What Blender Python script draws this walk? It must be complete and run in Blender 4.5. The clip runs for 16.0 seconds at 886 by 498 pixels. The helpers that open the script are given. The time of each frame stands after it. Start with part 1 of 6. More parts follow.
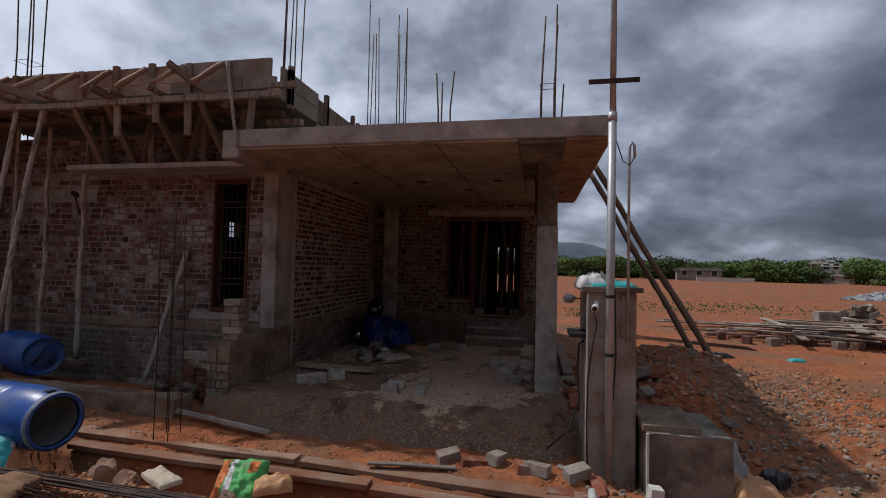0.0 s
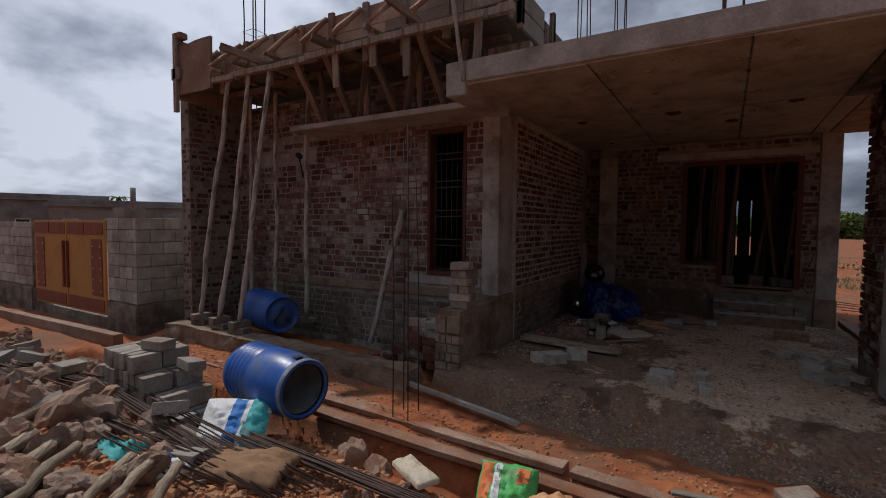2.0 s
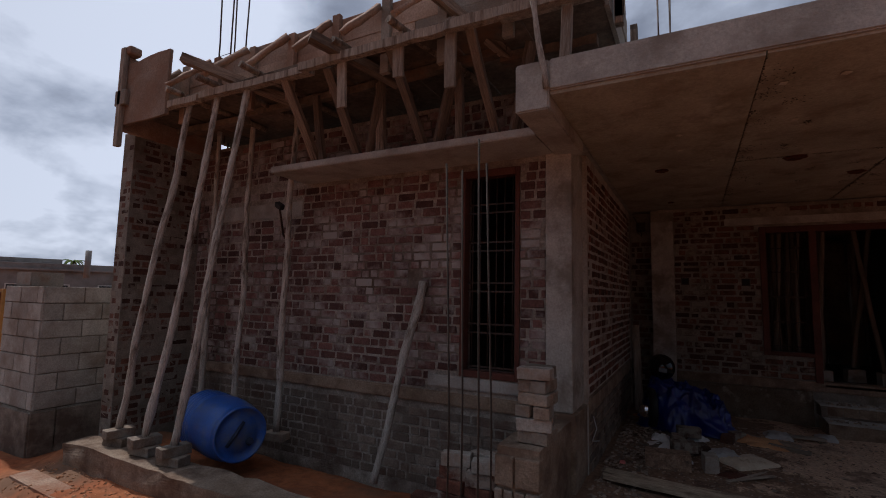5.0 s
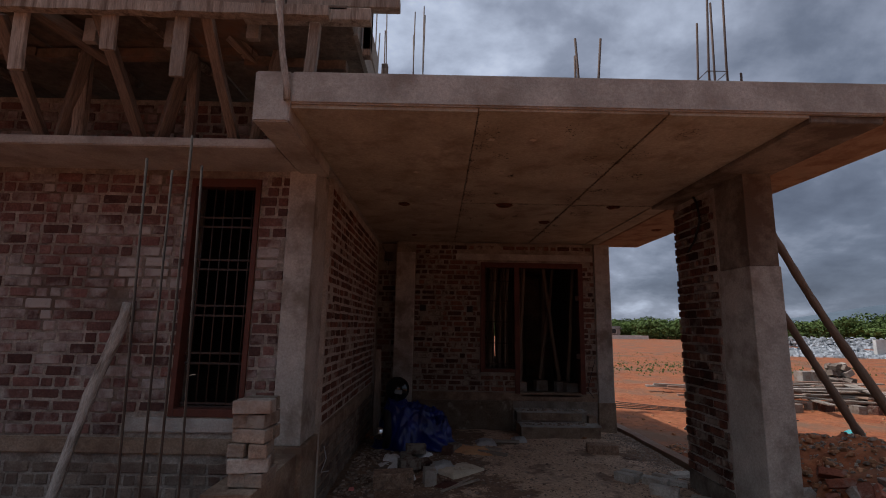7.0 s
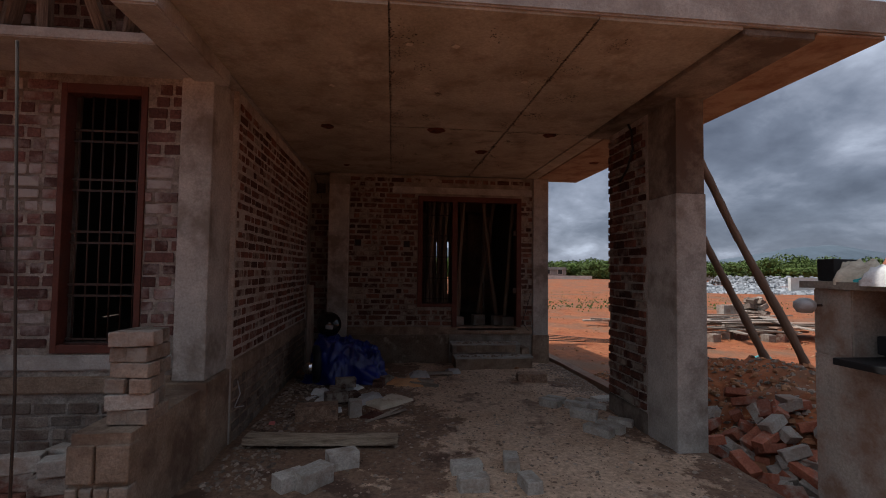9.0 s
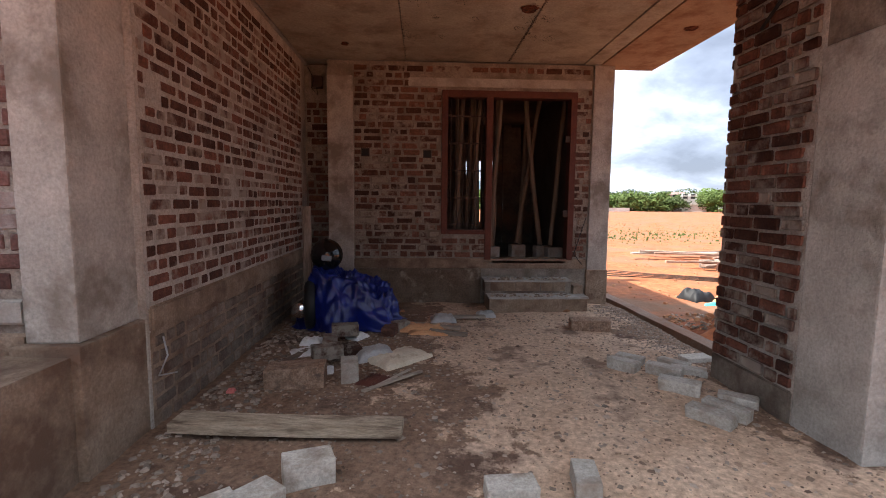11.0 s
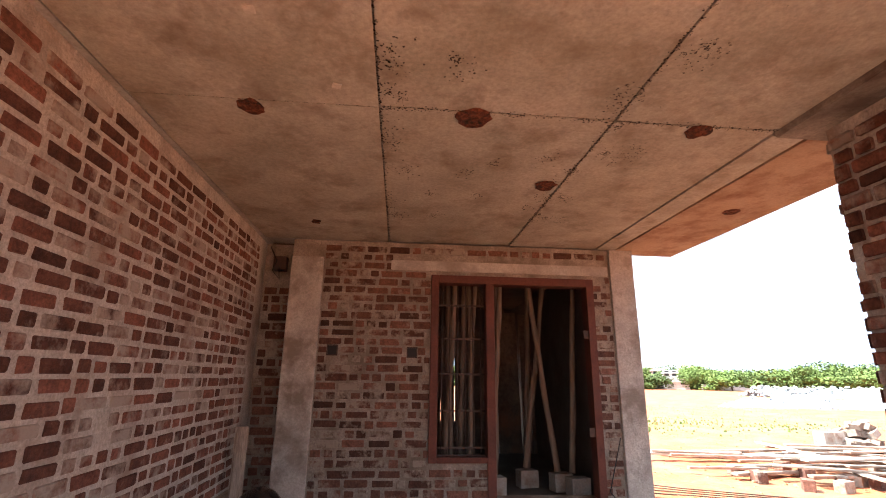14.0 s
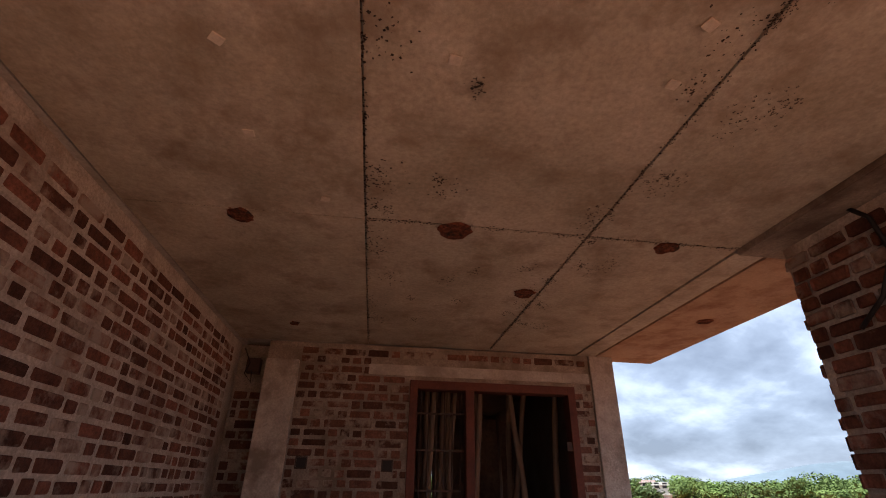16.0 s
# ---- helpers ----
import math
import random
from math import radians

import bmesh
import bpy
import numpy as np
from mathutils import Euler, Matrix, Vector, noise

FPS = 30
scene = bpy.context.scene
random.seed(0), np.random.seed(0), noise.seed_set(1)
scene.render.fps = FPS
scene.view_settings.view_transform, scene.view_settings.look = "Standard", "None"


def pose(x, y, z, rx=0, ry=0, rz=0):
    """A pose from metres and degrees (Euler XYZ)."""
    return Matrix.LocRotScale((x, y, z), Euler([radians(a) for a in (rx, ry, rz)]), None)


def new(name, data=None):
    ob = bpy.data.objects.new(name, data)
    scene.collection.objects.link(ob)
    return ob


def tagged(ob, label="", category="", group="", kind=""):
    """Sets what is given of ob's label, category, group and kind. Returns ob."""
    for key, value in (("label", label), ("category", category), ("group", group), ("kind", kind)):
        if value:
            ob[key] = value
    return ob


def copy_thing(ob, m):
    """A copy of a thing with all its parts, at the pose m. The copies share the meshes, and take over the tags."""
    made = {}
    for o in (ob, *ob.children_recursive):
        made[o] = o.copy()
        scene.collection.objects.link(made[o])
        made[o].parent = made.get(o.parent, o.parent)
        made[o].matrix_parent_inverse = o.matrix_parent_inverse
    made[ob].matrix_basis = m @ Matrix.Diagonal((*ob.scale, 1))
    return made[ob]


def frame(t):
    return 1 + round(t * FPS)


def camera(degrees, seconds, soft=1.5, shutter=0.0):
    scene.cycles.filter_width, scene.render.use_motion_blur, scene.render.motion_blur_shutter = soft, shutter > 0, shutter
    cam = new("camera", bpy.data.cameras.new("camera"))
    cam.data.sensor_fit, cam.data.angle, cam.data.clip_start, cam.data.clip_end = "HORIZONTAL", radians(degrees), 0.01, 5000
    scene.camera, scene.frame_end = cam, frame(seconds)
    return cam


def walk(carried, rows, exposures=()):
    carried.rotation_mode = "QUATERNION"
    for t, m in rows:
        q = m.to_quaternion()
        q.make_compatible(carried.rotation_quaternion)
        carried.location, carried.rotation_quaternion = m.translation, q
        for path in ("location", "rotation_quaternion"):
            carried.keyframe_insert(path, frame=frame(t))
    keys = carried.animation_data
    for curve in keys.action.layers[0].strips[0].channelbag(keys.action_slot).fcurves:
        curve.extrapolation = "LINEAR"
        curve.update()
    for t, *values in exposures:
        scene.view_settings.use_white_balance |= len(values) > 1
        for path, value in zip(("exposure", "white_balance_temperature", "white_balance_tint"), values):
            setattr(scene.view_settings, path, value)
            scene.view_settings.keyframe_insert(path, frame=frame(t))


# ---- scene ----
cam = camera(86.9, 16.0, soft=1.0)
METRES, EYE, TILT, LEAN, TURN = 7.28, 1.68, 0.0, 0.0, 11.5
ROWS = [
    (0.0, 0.0, 0.0, 0.0, -0.04, 2.0, -1.26),
    (0.5, -0.047, 0.0349, 0.0029, 4.83, 1.83, -0.99),
    (1.0, -0.0873, 0.0655, -0.0005, 11.23, -0.07, -0.78),
    (1.5, -0.1178, 0.1002, -0.0041, 16.06, -1.44, -0.62),
    (2.0, -0.1461, 0.138, -0.0107, 19.71, -2.9, -0.49),
    (2.5, -0.1806, 0.1853, -0.0127, 22.48, -4.51, -0.41),
    (3.0, -0.2098, 0.2317, -0.009, 23.75, -5.08, -0.43),
    (5.5, -0.317, 0.3571, 0.0, 10.91, 8.04, -0.63),
    (6.0, -0.3039, 0.361, -0.0005, 2.45, 9.05, -0.77),
    (6.5, -0.2916, 0.364, -0.0011, -5.78, 9.44, -0.88),
    (7.0, -0.2849, 0.3642, -0.0019, -12.06, 9.38, -0.98),
    (7.5, -0.2812, 0.3648, -0.0029, -16.0, 8.95, -0.99),
    (8.0, -0.2782, 0.3659, -0.0045, -17.54, 7.62, -0.85),
    (8.5, -0.2616, 0.372, -0.0073, -17.89, 5.19, -0.76),
    (9.0, -0.2412, 0.3903, -0.0162, -17.71, 2.46, -0.71),
    (9.5, -0.2225, 0.4331, -0.0219, -14.57, -0.18, -0.66),
    (12.0, -0.1591, 0.6695, -0.0498, -13.89, -6.97, -0.6),
    (12.5, -0.1581, 0.7013, -0.038, -14.3, -4.6, -0.6),
    (13.0, -0.1478, 0.7344, -0.0296, -14.8, 0.27, -0.7),
    (13.5, -0.1466, 0.7503, -0.0047, -15.81, 7.21, -0.76),
    (14.0, -0.154, 0.7496, 0.006, -16.72, 15.28, -0.75),
    (14.5, -0.1566, 0.7444, 0.0107, -17.72, 25.11, -0.77),
    (15.0, -0.1571, 0.7382, 0.0136, -18.63, 32.81, -0.79),
    (15.5, -0.157, 0.7372, 0.0139, -19.35, 32.6, -0.83),
    (16.0, -0.1566, 0.7427, 0.0124, -19.32, 27.13, -0.94),
]
EXPOSURES = [(0.0, -1.1, 6150, 12), (3.0, -1.1, 6250, 12), (5.5, -0.95, 6050, 13), (7.0, -0.7, 6100, 12), (8.5, -0.6, 6200, 11), (9.5, -0.2, 6250, 11), (10.2, 0.35, 6300, 12), (11.4, 1.95, 6600, 10), (12.0, 2.3, 6700, 10), (13.3, 2.45, 6650, 9), (14.5, 2.65, 6150, 8), (15.2, 2.15, 6050, 8), (15.5, 1.5, 6050, 8), (16.0, 1.2, 6150, 8)]
walk(cam, [(t, pose(0, 0, EYE, TILT, LEAN, TURN) @ pose(METRES * x, METRES * y, METRES * z, 90 + pitch, roll, yaw)) for t, x, y, z, yaw, pitch, roll in ROWS], EXPOSURES)

# ---- sky and sun ----
SUN_WAY = Vector((-2.0, 0.36, 3.2)).normalized()
sun = new("sun", bpy.data.lights.new("sun", "SUN"))
sun.data.energy, sun.data.angle, sun.data.color = 4.5, radians(1.0), (1.0, 0.94, 0.86)
sun.rotation_mode = "QUATERNION"
sun.rotation_quaternion = SUN_WAY.to_track_quat("Z", "Y")

world = bpy.data.worlds.new("world")
scene.world = world
world.use_nodes = True
WN, WL = world.node_tree.nodes, world.node_tree.links


def wnode(kind, **values):
    n = WN.new(kind)
    for k, v in values.items():
        n.inputs[k.replace("_", " ") if k != "Fac" else "Fac"].default_value = v
    return n


def wmath(op, a, b):
    n = WN.new("ShaderNodeMath")
    n.operation = op
    for k, v in enumerate((a, b)):
        if isinstance(v, (int, float)):
            n.inputs[k].default_value = v
        else:
            WL.new(v, n.inputs[k])
    return n.outputs[0]


WN.clear()
coord = WN.new("ShaderNodeTexCoord")
sep = WN.new("ShaderNodeSeparateXYZ")
WL.new(coord.outputs["Generated"], sep.inputs[0])
up = wmath("ADD", wmath("MAXIMUM", sep.outputs["Z"], 0.0), 0.40)
flat = WN.new("ShaderNodeCombineXYZ")
WL.new(wmath("DIVIDE", sep.outputs["X"], up), flat.inputs[0])
WL.new(wmath("DIVIDE", sep.outputs["Y"], up), flat.inputs[1])
big = wnode("ShaderNodeTexNoise", Scale=0.95, Detail=7.0, Roughness=0.56, Distortion=0.25)
fine = wnode("ShaderNodeTexNoise", Scale=3.0, Detail=9.0, Roughness=0.55, Distortion=0.15)
for n in (big, fine):
    WL.new(flat.outputs[0], n.inputs["Vector"])
# storm side: the sky darkens towards the open field
side = wmath("ADD", wmath("MULTIPLY", sep.outputs["X"], 0.13), wmath("MULTIPLY", sep.outputs["Z"], -0.05))
cover = wmath("SUBTRACT", wmath("SUBTRACT", wmath("ADD", wmath("MULTIPLY", big.outputs["Fac"], 0.95), wmath("MULTIPLY", fine.outputs["Fac"], 0.85)), side), 0.31)
ramp = WN.new("ShaderNodeValToRGB")
els = ramp.color_ramp.elements
els[0].position, els[0].color = 0.30, (0.098, 0.114, 0.15, 1)
els[1].position, els[1].color = 0.80, (0.76, 0.81, 0.90, 1)
for pos, col in ((0.44, (0.16, 0.184, 0.234, 1)), (0.56, (0.275, 0.305, 0.37, 1)), (0.66, (0.45, 0.495, 0.58, 1))):
    e = els.new(pos)
    e.color = col
WL.new(cover, ramp.inputs[0])
# unseen sky behind the walker is set dimmer than ahead to balance the light
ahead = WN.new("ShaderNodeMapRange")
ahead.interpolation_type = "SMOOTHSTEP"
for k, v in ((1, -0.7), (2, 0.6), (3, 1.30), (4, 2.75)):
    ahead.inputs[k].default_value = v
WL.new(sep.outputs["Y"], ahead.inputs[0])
sky = WN.new("ShaderNodeTexSky")
sky.sky_type, sky.sun_disc = "NISHITA", False
sky.sun_elevation = math.asin(SUN_WAY.z)
sky.sun_rotation = math.atan2(SUN_WAY.x, SUN_WAY.y)
bg_sky = wnode("ShaderNodeBackground", Strength=0.07)
bg_cloud = wnode("ShaderNodeBackground", Strength=0.85)
WL.new(sky.outputs[0], bg_sky.inputs["Color"])
WL.new(ramp.outputs[0], bg_cloud.inputs["Color"])
across = WN.new("ShaderNodeMapRange")
across.interpolation_type = "SMOOTHSTEP"
for k, v in ((1, -0.7), (2, 0.8), (3, 0.86), (4, 0.72)):
    across.inputs[k].default_value = v
WL.new(sep.outputs["X"], across.inputs[0])
# unseen overcast behind, shaped to keep the porch dark: dim at horizon, brightest overhead
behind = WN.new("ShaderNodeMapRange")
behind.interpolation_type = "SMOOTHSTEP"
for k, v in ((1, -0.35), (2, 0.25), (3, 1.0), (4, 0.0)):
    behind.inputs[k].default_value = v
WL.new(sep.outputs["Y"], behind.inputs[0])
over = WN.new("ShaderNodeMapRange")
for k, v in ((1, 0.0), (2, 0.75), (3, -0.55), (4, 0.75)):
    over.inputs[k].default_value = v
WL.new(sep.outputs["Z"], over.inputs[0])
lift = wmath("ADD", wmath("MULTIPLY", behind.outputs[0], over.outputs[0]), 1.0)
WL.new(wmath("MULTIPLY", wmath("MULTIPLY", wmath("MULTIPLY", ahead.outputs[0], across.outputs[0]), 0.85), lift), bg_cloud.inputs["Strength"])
blend = wnode("ShaderNodeMixShader", Fac=0.88)
WL.new(bg_sky.outputs[0], blend.inputs[1])
WL.new(bg_cloud.outputs[0], blend.inputs[2])
WL.new(blend.outputs[0], WN.new("ShaderNodeOutputWorld").inputs[0])


# ---- materials ----
def mat(name, c1, c2, scale=6.0, rough=0.85, bump=0.3, stain=None, stain_scale=1.0, stain_at=0.5, stain_soft=0.12, vary=0.0,
        metal=0.0, stretch=None, island=False, spec=0.3, fine_scale=60.0, grit=0.18, wash=0.0):
    """A surface of two tones of noise, stains with a shape of their own and fine relief; stretch draws the grain out along an axis."""
    m = bpy.data.materials.new(name)
    m.use_nodes = True
    N, L = m.node_tree.nodes, m.node_tree.links
    b = N["Principled BSDF"]
    b.inputs["Roughness"].default_value, b.inputs["Metallic"].default_value = rough, metal
    b.inputs["Specular IOR Level"].default_value = spec
    tc = N.new("ShaderNodeTexCoord")
    if stretch:
        mp = N.new("ShaderNodeMapping")
        mp.inputs["Scale"].default_value = stretch
        L.new(tc.outputs["Object"], mp.inputs[0])
        vec = mp.outputs[0]
    else:
        geo = N.new("ShaderNodeNewGeometry")
        vec = geo.outputs["Position"]

    def noise_at(sc, det=6.0, rg=0.6):
        n = N.new("ShaderNodeTexNoise")
        n.inputs["Scale"].default_value, n.inputs["Detail"].default_value, n.inputs["Roughness"].default_value = sc, det, rg
        L.new(vec, n.inputs["Vector"])
        return n.outputs["Fac"]

    def mix(f, a, c, how="MIX"):
        n = N.new("ShaderNodeMix")
        n.data_type, n.blend_type = "RGBA", how
        for sock, v in ((n.inputs[0], f), (n.inputs[6], a), (n.inputs[7], c)):
            if isinstance(v, (int, float)):
                sock.default_value = v
            elif isinstance(v, tuple):
                sock.default_value = (*v, 1)
            else:
                L.new(v, sock)
        return n.outputs[2]

    def ranged(v, lo, hi, a=0.0, c=1.0):
        n = N.new("ShaderNodeMapRange")
        n.inputs[1].default_value, n.inputs[2].default_value, n.inputs[3].default_value, n.inputs[4].default_value = lo, hi, a, c
        L.new(v, n.inputs[0])
        return n.outputs[0]

    col = mix(ranged(noise_at(scale), 0.3, 0.7), c1, c2)
    if vary:
        if island:
            src = N.new("ShaderNodeNewGeometry").outputs["Random Per Island"]
        else:
            src = N.new("ShaderNodeObjectInfo").outputs["Random"]
        v = ranged(src, 0, 1, 1 - vary, 1 + vary)
        comb = N.new("ShaderNodeCombineColor")
        for k in range(3):
            L.new(v, comb.inputs[k])
        col = mix(1.0, col, comb.outputs[0], "MULTIPLY")
    fine_n = noise_at(fine_scale, 4.0, 0.7)
    g = ranged(fine_n, 0.25, 0.75, 1 - grit, 1 + grit)
    comb2 = N.new("ShaderNodeCombineColor")
    for k in range(3):
        L.new(g, comb2.inputs[k])
    col = mix(1.0, col, comb2.outputs[0], "MULTIPLY")
    if stain:
        stain_n = noise_at(stain_scale, 8.0, 0.65)
        if wash and vary:
            # some pieces are smeared more than others
            fr = N.new("ShaderNodeMath")
            fr.operation = "MULTIPLY"
            fr.inputs[1].default_value = 7.31
            L.new(src, fr.inputs[0])
            fr2 = N.new("ShaderNodeMath")
            fr2.operation = "FRACT"
            L.new(fr.outputs[0], fr2.inputs[0])
            sm = N.new("ShaderNodeMath")
            sm.operation = "ADD"
            L.new(stain_n, sm.inputs[0])
            L.new(ranged(fr2.outputs[0], 0, 1, -wash, wash), sm.inputs[1])
            stain_n = sm.outputs[0]
        col = mix(ranged(stain_n, stain_at - stain_soft, stain_at + stain_soft), col, stain)
    L.new(col, b.inputs["Base Color"])
    if bump:
        bn = N.new("ShaderNodeBump")
        bn.inputs["Strength"].default_value, bn.inputs["Distance"].default_value = bump, 0.02
        add = N.new("ShaderNodeMath")
        add.operation = "ADD"
        L.new(noise_at(scale * 2.5, 8.0, 0.65), add.inputs[0])
        half = N.new("ShaderNodeMath")
        half.operation = "MULTIPLY"
        half.inputs[1].default_value = 0.5
        L.new(fine_n, half.inputs[0])
        L.new(half.outputs[0], add.inputs[1])
        L.new(add.outputs[0], bn.inputs["Height"])
        L.new(bn.outputs[0], b.inputs["Normal"])
    return m


M = {}
M["soil"] = mat("red_soil", (0.262, 0.072, 0.027), (0.37, 0.135, 0.056), 1.6, 0.95, 0.9, (0.20, 0.108, 0.064), 0.5, 0.54, 0.07, fine_scale=9, grit=0.45)
M["porch_dirt"] = mat("porch_dirt", (0.42, 0.278, 0.187), (0.66, 0.485, 0.352), 2.6, 0.95, 1.0, (0.25, 0.165, 0.12), 2.6, 0.58, 0.05, fine_scale=30, grit=0.5)


def trampled(m, damp, middle, half, front):
    """Lay damp dark dirt over a floor on both sides of a dusty way that people walk, with a ragged edge."""
    N, L = m.node_tree.nodes, m.node_tree.links
    b = N["Principled BSDF"]
    dry = b.inputs["Base Color"].links[0].from_socket
    geo = N.new("ShaderNodeNewGeometry")
    axes = N.new("ShaderNodeSeparateXYZ")
    L.new(geo.outputs["Position"], axes.inputs[0])

    def sums(op, a, c):
        n = N.new("ShaderNodeMath")
        n.operation = op
        for k, v in enumerate((a, c)):
            if isinstance(v, (int, float)):
                n.inputs[k].default_value = v
            else:
                L.new(v, n.inputs[k])
        return n.outputs[0]

    rag = N.new("ShaderNodeTexNoise")
    rag.inputs["Scale"].default_value, rag.inputs["Detail"].default_value, rag.inputs["Roughness"].default_value = 1.9, 9.0, 0.68
    L.new(geo.outputs["Position"], rag.inputs["Vector"])
    off = sums("ABSOLUTE", sums("SUBTRACT", axes.outputs["X"], middle), 0.0)
    # nobody walks on the sloping front edge
    off = sums("ADD", off, sums("MULTIPLY", sums("MAXIMUM", sums("SUBTRACT", front, axes.outputs["Y"]), 0.0), 2.2))
    v = sums("ADD", off, sums("MULTIPLY", sums("SUBTRACT", rag.outputs["Fac"], 0.5), 3.8))
    edge = N.new("ShaderNodeMapRange")
    edge.inputs[1].default_value, edge.inputs[2].default_value = half - 0.05, half + 0.06
    L.new(v, edge.inputs[0])
    mixer = N.new("ShaderNodeMix")
    mixer.data_type = "RGBA"
    L.new(edge.outputs[0], mixer.inputs[0])
    L.new(dry, mixer.inputs[6])
    tint = N.new("ShaderNodeMix")
    tint.data_type, tint.blend_type = "RGBA", "MULTIPLY"
    tint.inputs[0].default_value = 1.0
    L.new(dry, tint.inputs[6])
    tint.inputs[7].default_value = (*damp, 1)
    L.new(tint.outputs[2], mixer.inputs[7])
    L.new(mixer.outputs[2], b.inputs["Base Color"])


trampled(M["porch_dirt"], (0.42, 0.37, 0.35), -0.95, 0.95, 5.35)
M["brick"] = mat("brick_face", (0.082, 0.037, 0.027), (0.168, 0.080, 0.055), 13, 0.9, 1.0, (0.29, 0.25, 0.205), 7.5, 0.60, 0.07, vary=0.55, grit=0.4, wash=0.14)
M["brick_joined"] = mat("brick_face_joined", (0.082, 0.037, 0.027), (0.168, 0.080, 0.055), 13, 0.9, 1.0, (0.29, 0.25, 0.205), 7.5, 0.60, 0.07, vary=0.55, grit=0.4, wash=0.14, island=True)
# mortar with the shade of entrance, recess and wing put into its colour
M["mortar_shaded"] = mat("shaded_mortar", (0.20, 0.172, 0.142), (0.335, 0.295, 0.25), 9, 0.95, 0.9, (0.16, 0.13, 0.10), 2.6, 0.57, 0.09, grit=0.35)
M["brick_front"] = mat("weathered_front_brick", (0.105, 0.046, 0.040), (0.185, 0.098, 0.082), 11, 0.9, 0.8, (0.40, 0.36, 0.335), 3.2, 0.585, 0.10, vary=0.5, grit=0.38, wash=0.10)
M["brick_front_joined"] = mat("weathered_front_brick_joined", (0.105, 0.046, 0.040), (0.185, 0.098, 0.082), 11, 0.9, 0.8, (0.40, 0.36, 0.335), 3.2, 0.585, 0.10, vary=0.5, island=True, grit=0.38, wash=0.10)
M["mortar_smeared"] = mat("smeared_pale_mortar", (0.35, 0.31, 0.268), (0.52, 0.47, 0.415), 7, 0.95, 1.0, (0.25, 0.19, 0.15), 2.0, 0.60, 0.09, grit=0.35)
M["brick_smeared"] = mat("mortar_smeared_brick", (0.075, 0.028, 0.020), (0.185, 0.076, 0.050), 9, 0.9, 1.0, (0.34, 0.285, 0.238), 6.5, 0.60, 0.09, vary=0.5, grit=0.45, wash=0.17)
M["brick_smeared_joined"] = mat("mortar_smeared_brick_joined", (0.075, 0.028, 0.020), (0.185, 0.076, 0.050), 9, 0.9, 1.0, (0.34, 0.285, 0.238), 6.5, 0.60, 0.09, vary=0.5, grit=0.45, wash=0.17, island=True)
M["strut_wood"] = mat("brown_strut_timber", (0.155, 0.112, 0.085), (0.31, 0.24, 0.185), 3.0, 0.85, 0.7, (0.10, 0.068, 0.05), 2.0, 0.56, 0.08, vary=0.35, stretch=(9, 9, 0.9), fine_scale=18, grit=0.4)
M["drum_rim"] = mat("scuffed_blue_rim", (0.13, 0.16, 0.22), (0.32, 0.34, 0.38), 9, 0.5, 0.2, (0.36, 0.36, 0.35), 6.0, 0.6, 0.08)
# dark timber, also with the shade under the deck and indoors in its colour
M["timber_dark"] = mat("dark_and_shaded_timber", (0.085, 0.064, 0.05), (0.19, 0.145, 0.11), 3.0, 0.88, 0.6, (0.24, 0.13, 0.08), 1.6, 0.62, 0.08, vary=0.3, fine_scale=18, grit=0.4)
M["column_concrete"] = mat("pale_column_concrete", (0.32, 0.295, 0.262), (0.47, 0.44, 0.398), 4.0, 0.9, 0.6, (0.21, 0.18, 0.15), 2.4, 0.57, 0.07, grit=0.25)
M["mortar"] = mat("lime_grey_mortar", (0.22, 0.186, 0.156), (0.42, 0.375, 0.325), 9, 0.95, 1.0, (0.12, 0.085, 0.065), 1.6, 0.54, 0.09, grit=0.4)
M["concrete"] = mat("cast_concrete", (0.33, 0.31, 0.28), (0.46, 0.43, 0.39), 4.0, 0.9, 0.45, (0.24, 0.21, 0.18), 2.2, 0.56, 0.1, grit=0.22)
M["soffit"] = mat("slab_soffit", (0.29, 0.25, 0.19), (0.47, 0.42, 0.345), 2.0, 0.82, 0.4, (0.22, 0.172, 0.125), 3.4, 0.60, 0.10, grit=0.24, fine_scale=45)
M["soffit_edge"] = mat("stained_soffit", (0.31, 0.20, 0.125), (0.41, 0.285, 0.19), 2.2, 0.88, 0.3, (0.21, 0.10, 0.055), 3.0, 0.56, 0.1)
M["render"] = mat("cement_smear", (0.215, 0.145, 0.098), (0.345, 0.262, 0.195), 5.0, 0.92, 0.9, (0.15, 0.095, 0.066), 3.4, 0.55, 0.08, grit=0.32)
M["plaster_dark"] = mat("dark_cement", (0.20, 0.17, 0.14), (0.32, 0.275, 0.225), 5.0, 0.92, 0.7, (0.12, 0.09, 0.07), 2.4, 0.52, 0.08, grit=0.3)
M["block"] = mat("concrete_block", (0.29, 0.258, 0.222), (0.43, 0.39, 0.342), 8, 0.95, 0.7, (0.25, 0.165, 0.12), 4.0, 0.54, 0.1, vary=0.22, grit=0.3)
M["timber"] = mat("weathered_timber", (0.25, 0.20, 0.16), (0.42, 0.355, 0.29), 3.0, 0.85, 0.5, (0.14, 0.10, 0.075), 2.0, 0.58, 0.08, vary=0.3, stretch=(9, 9, 0.9), fine_scale=18, grit=0.35)
M["board"] = mat("form_board", (0.25, 0.165, 0.12), (0.44, 0.32, 0.245), 2.6, 0.85, 0.4, (0.24, 0.115, 0.065), 1.6, 0.58, 0.12, vary=0.28, grit=0.35)
M["frame_wood"] = mat("red_oxide_wood", (0.07, 0.022, 0.015), (0.135, 0.043, 0.028), 6, 0.65, 0.25, (0.07, 0.03, 0.022), 3.0, 0.60, 0.1, grit=0.25)
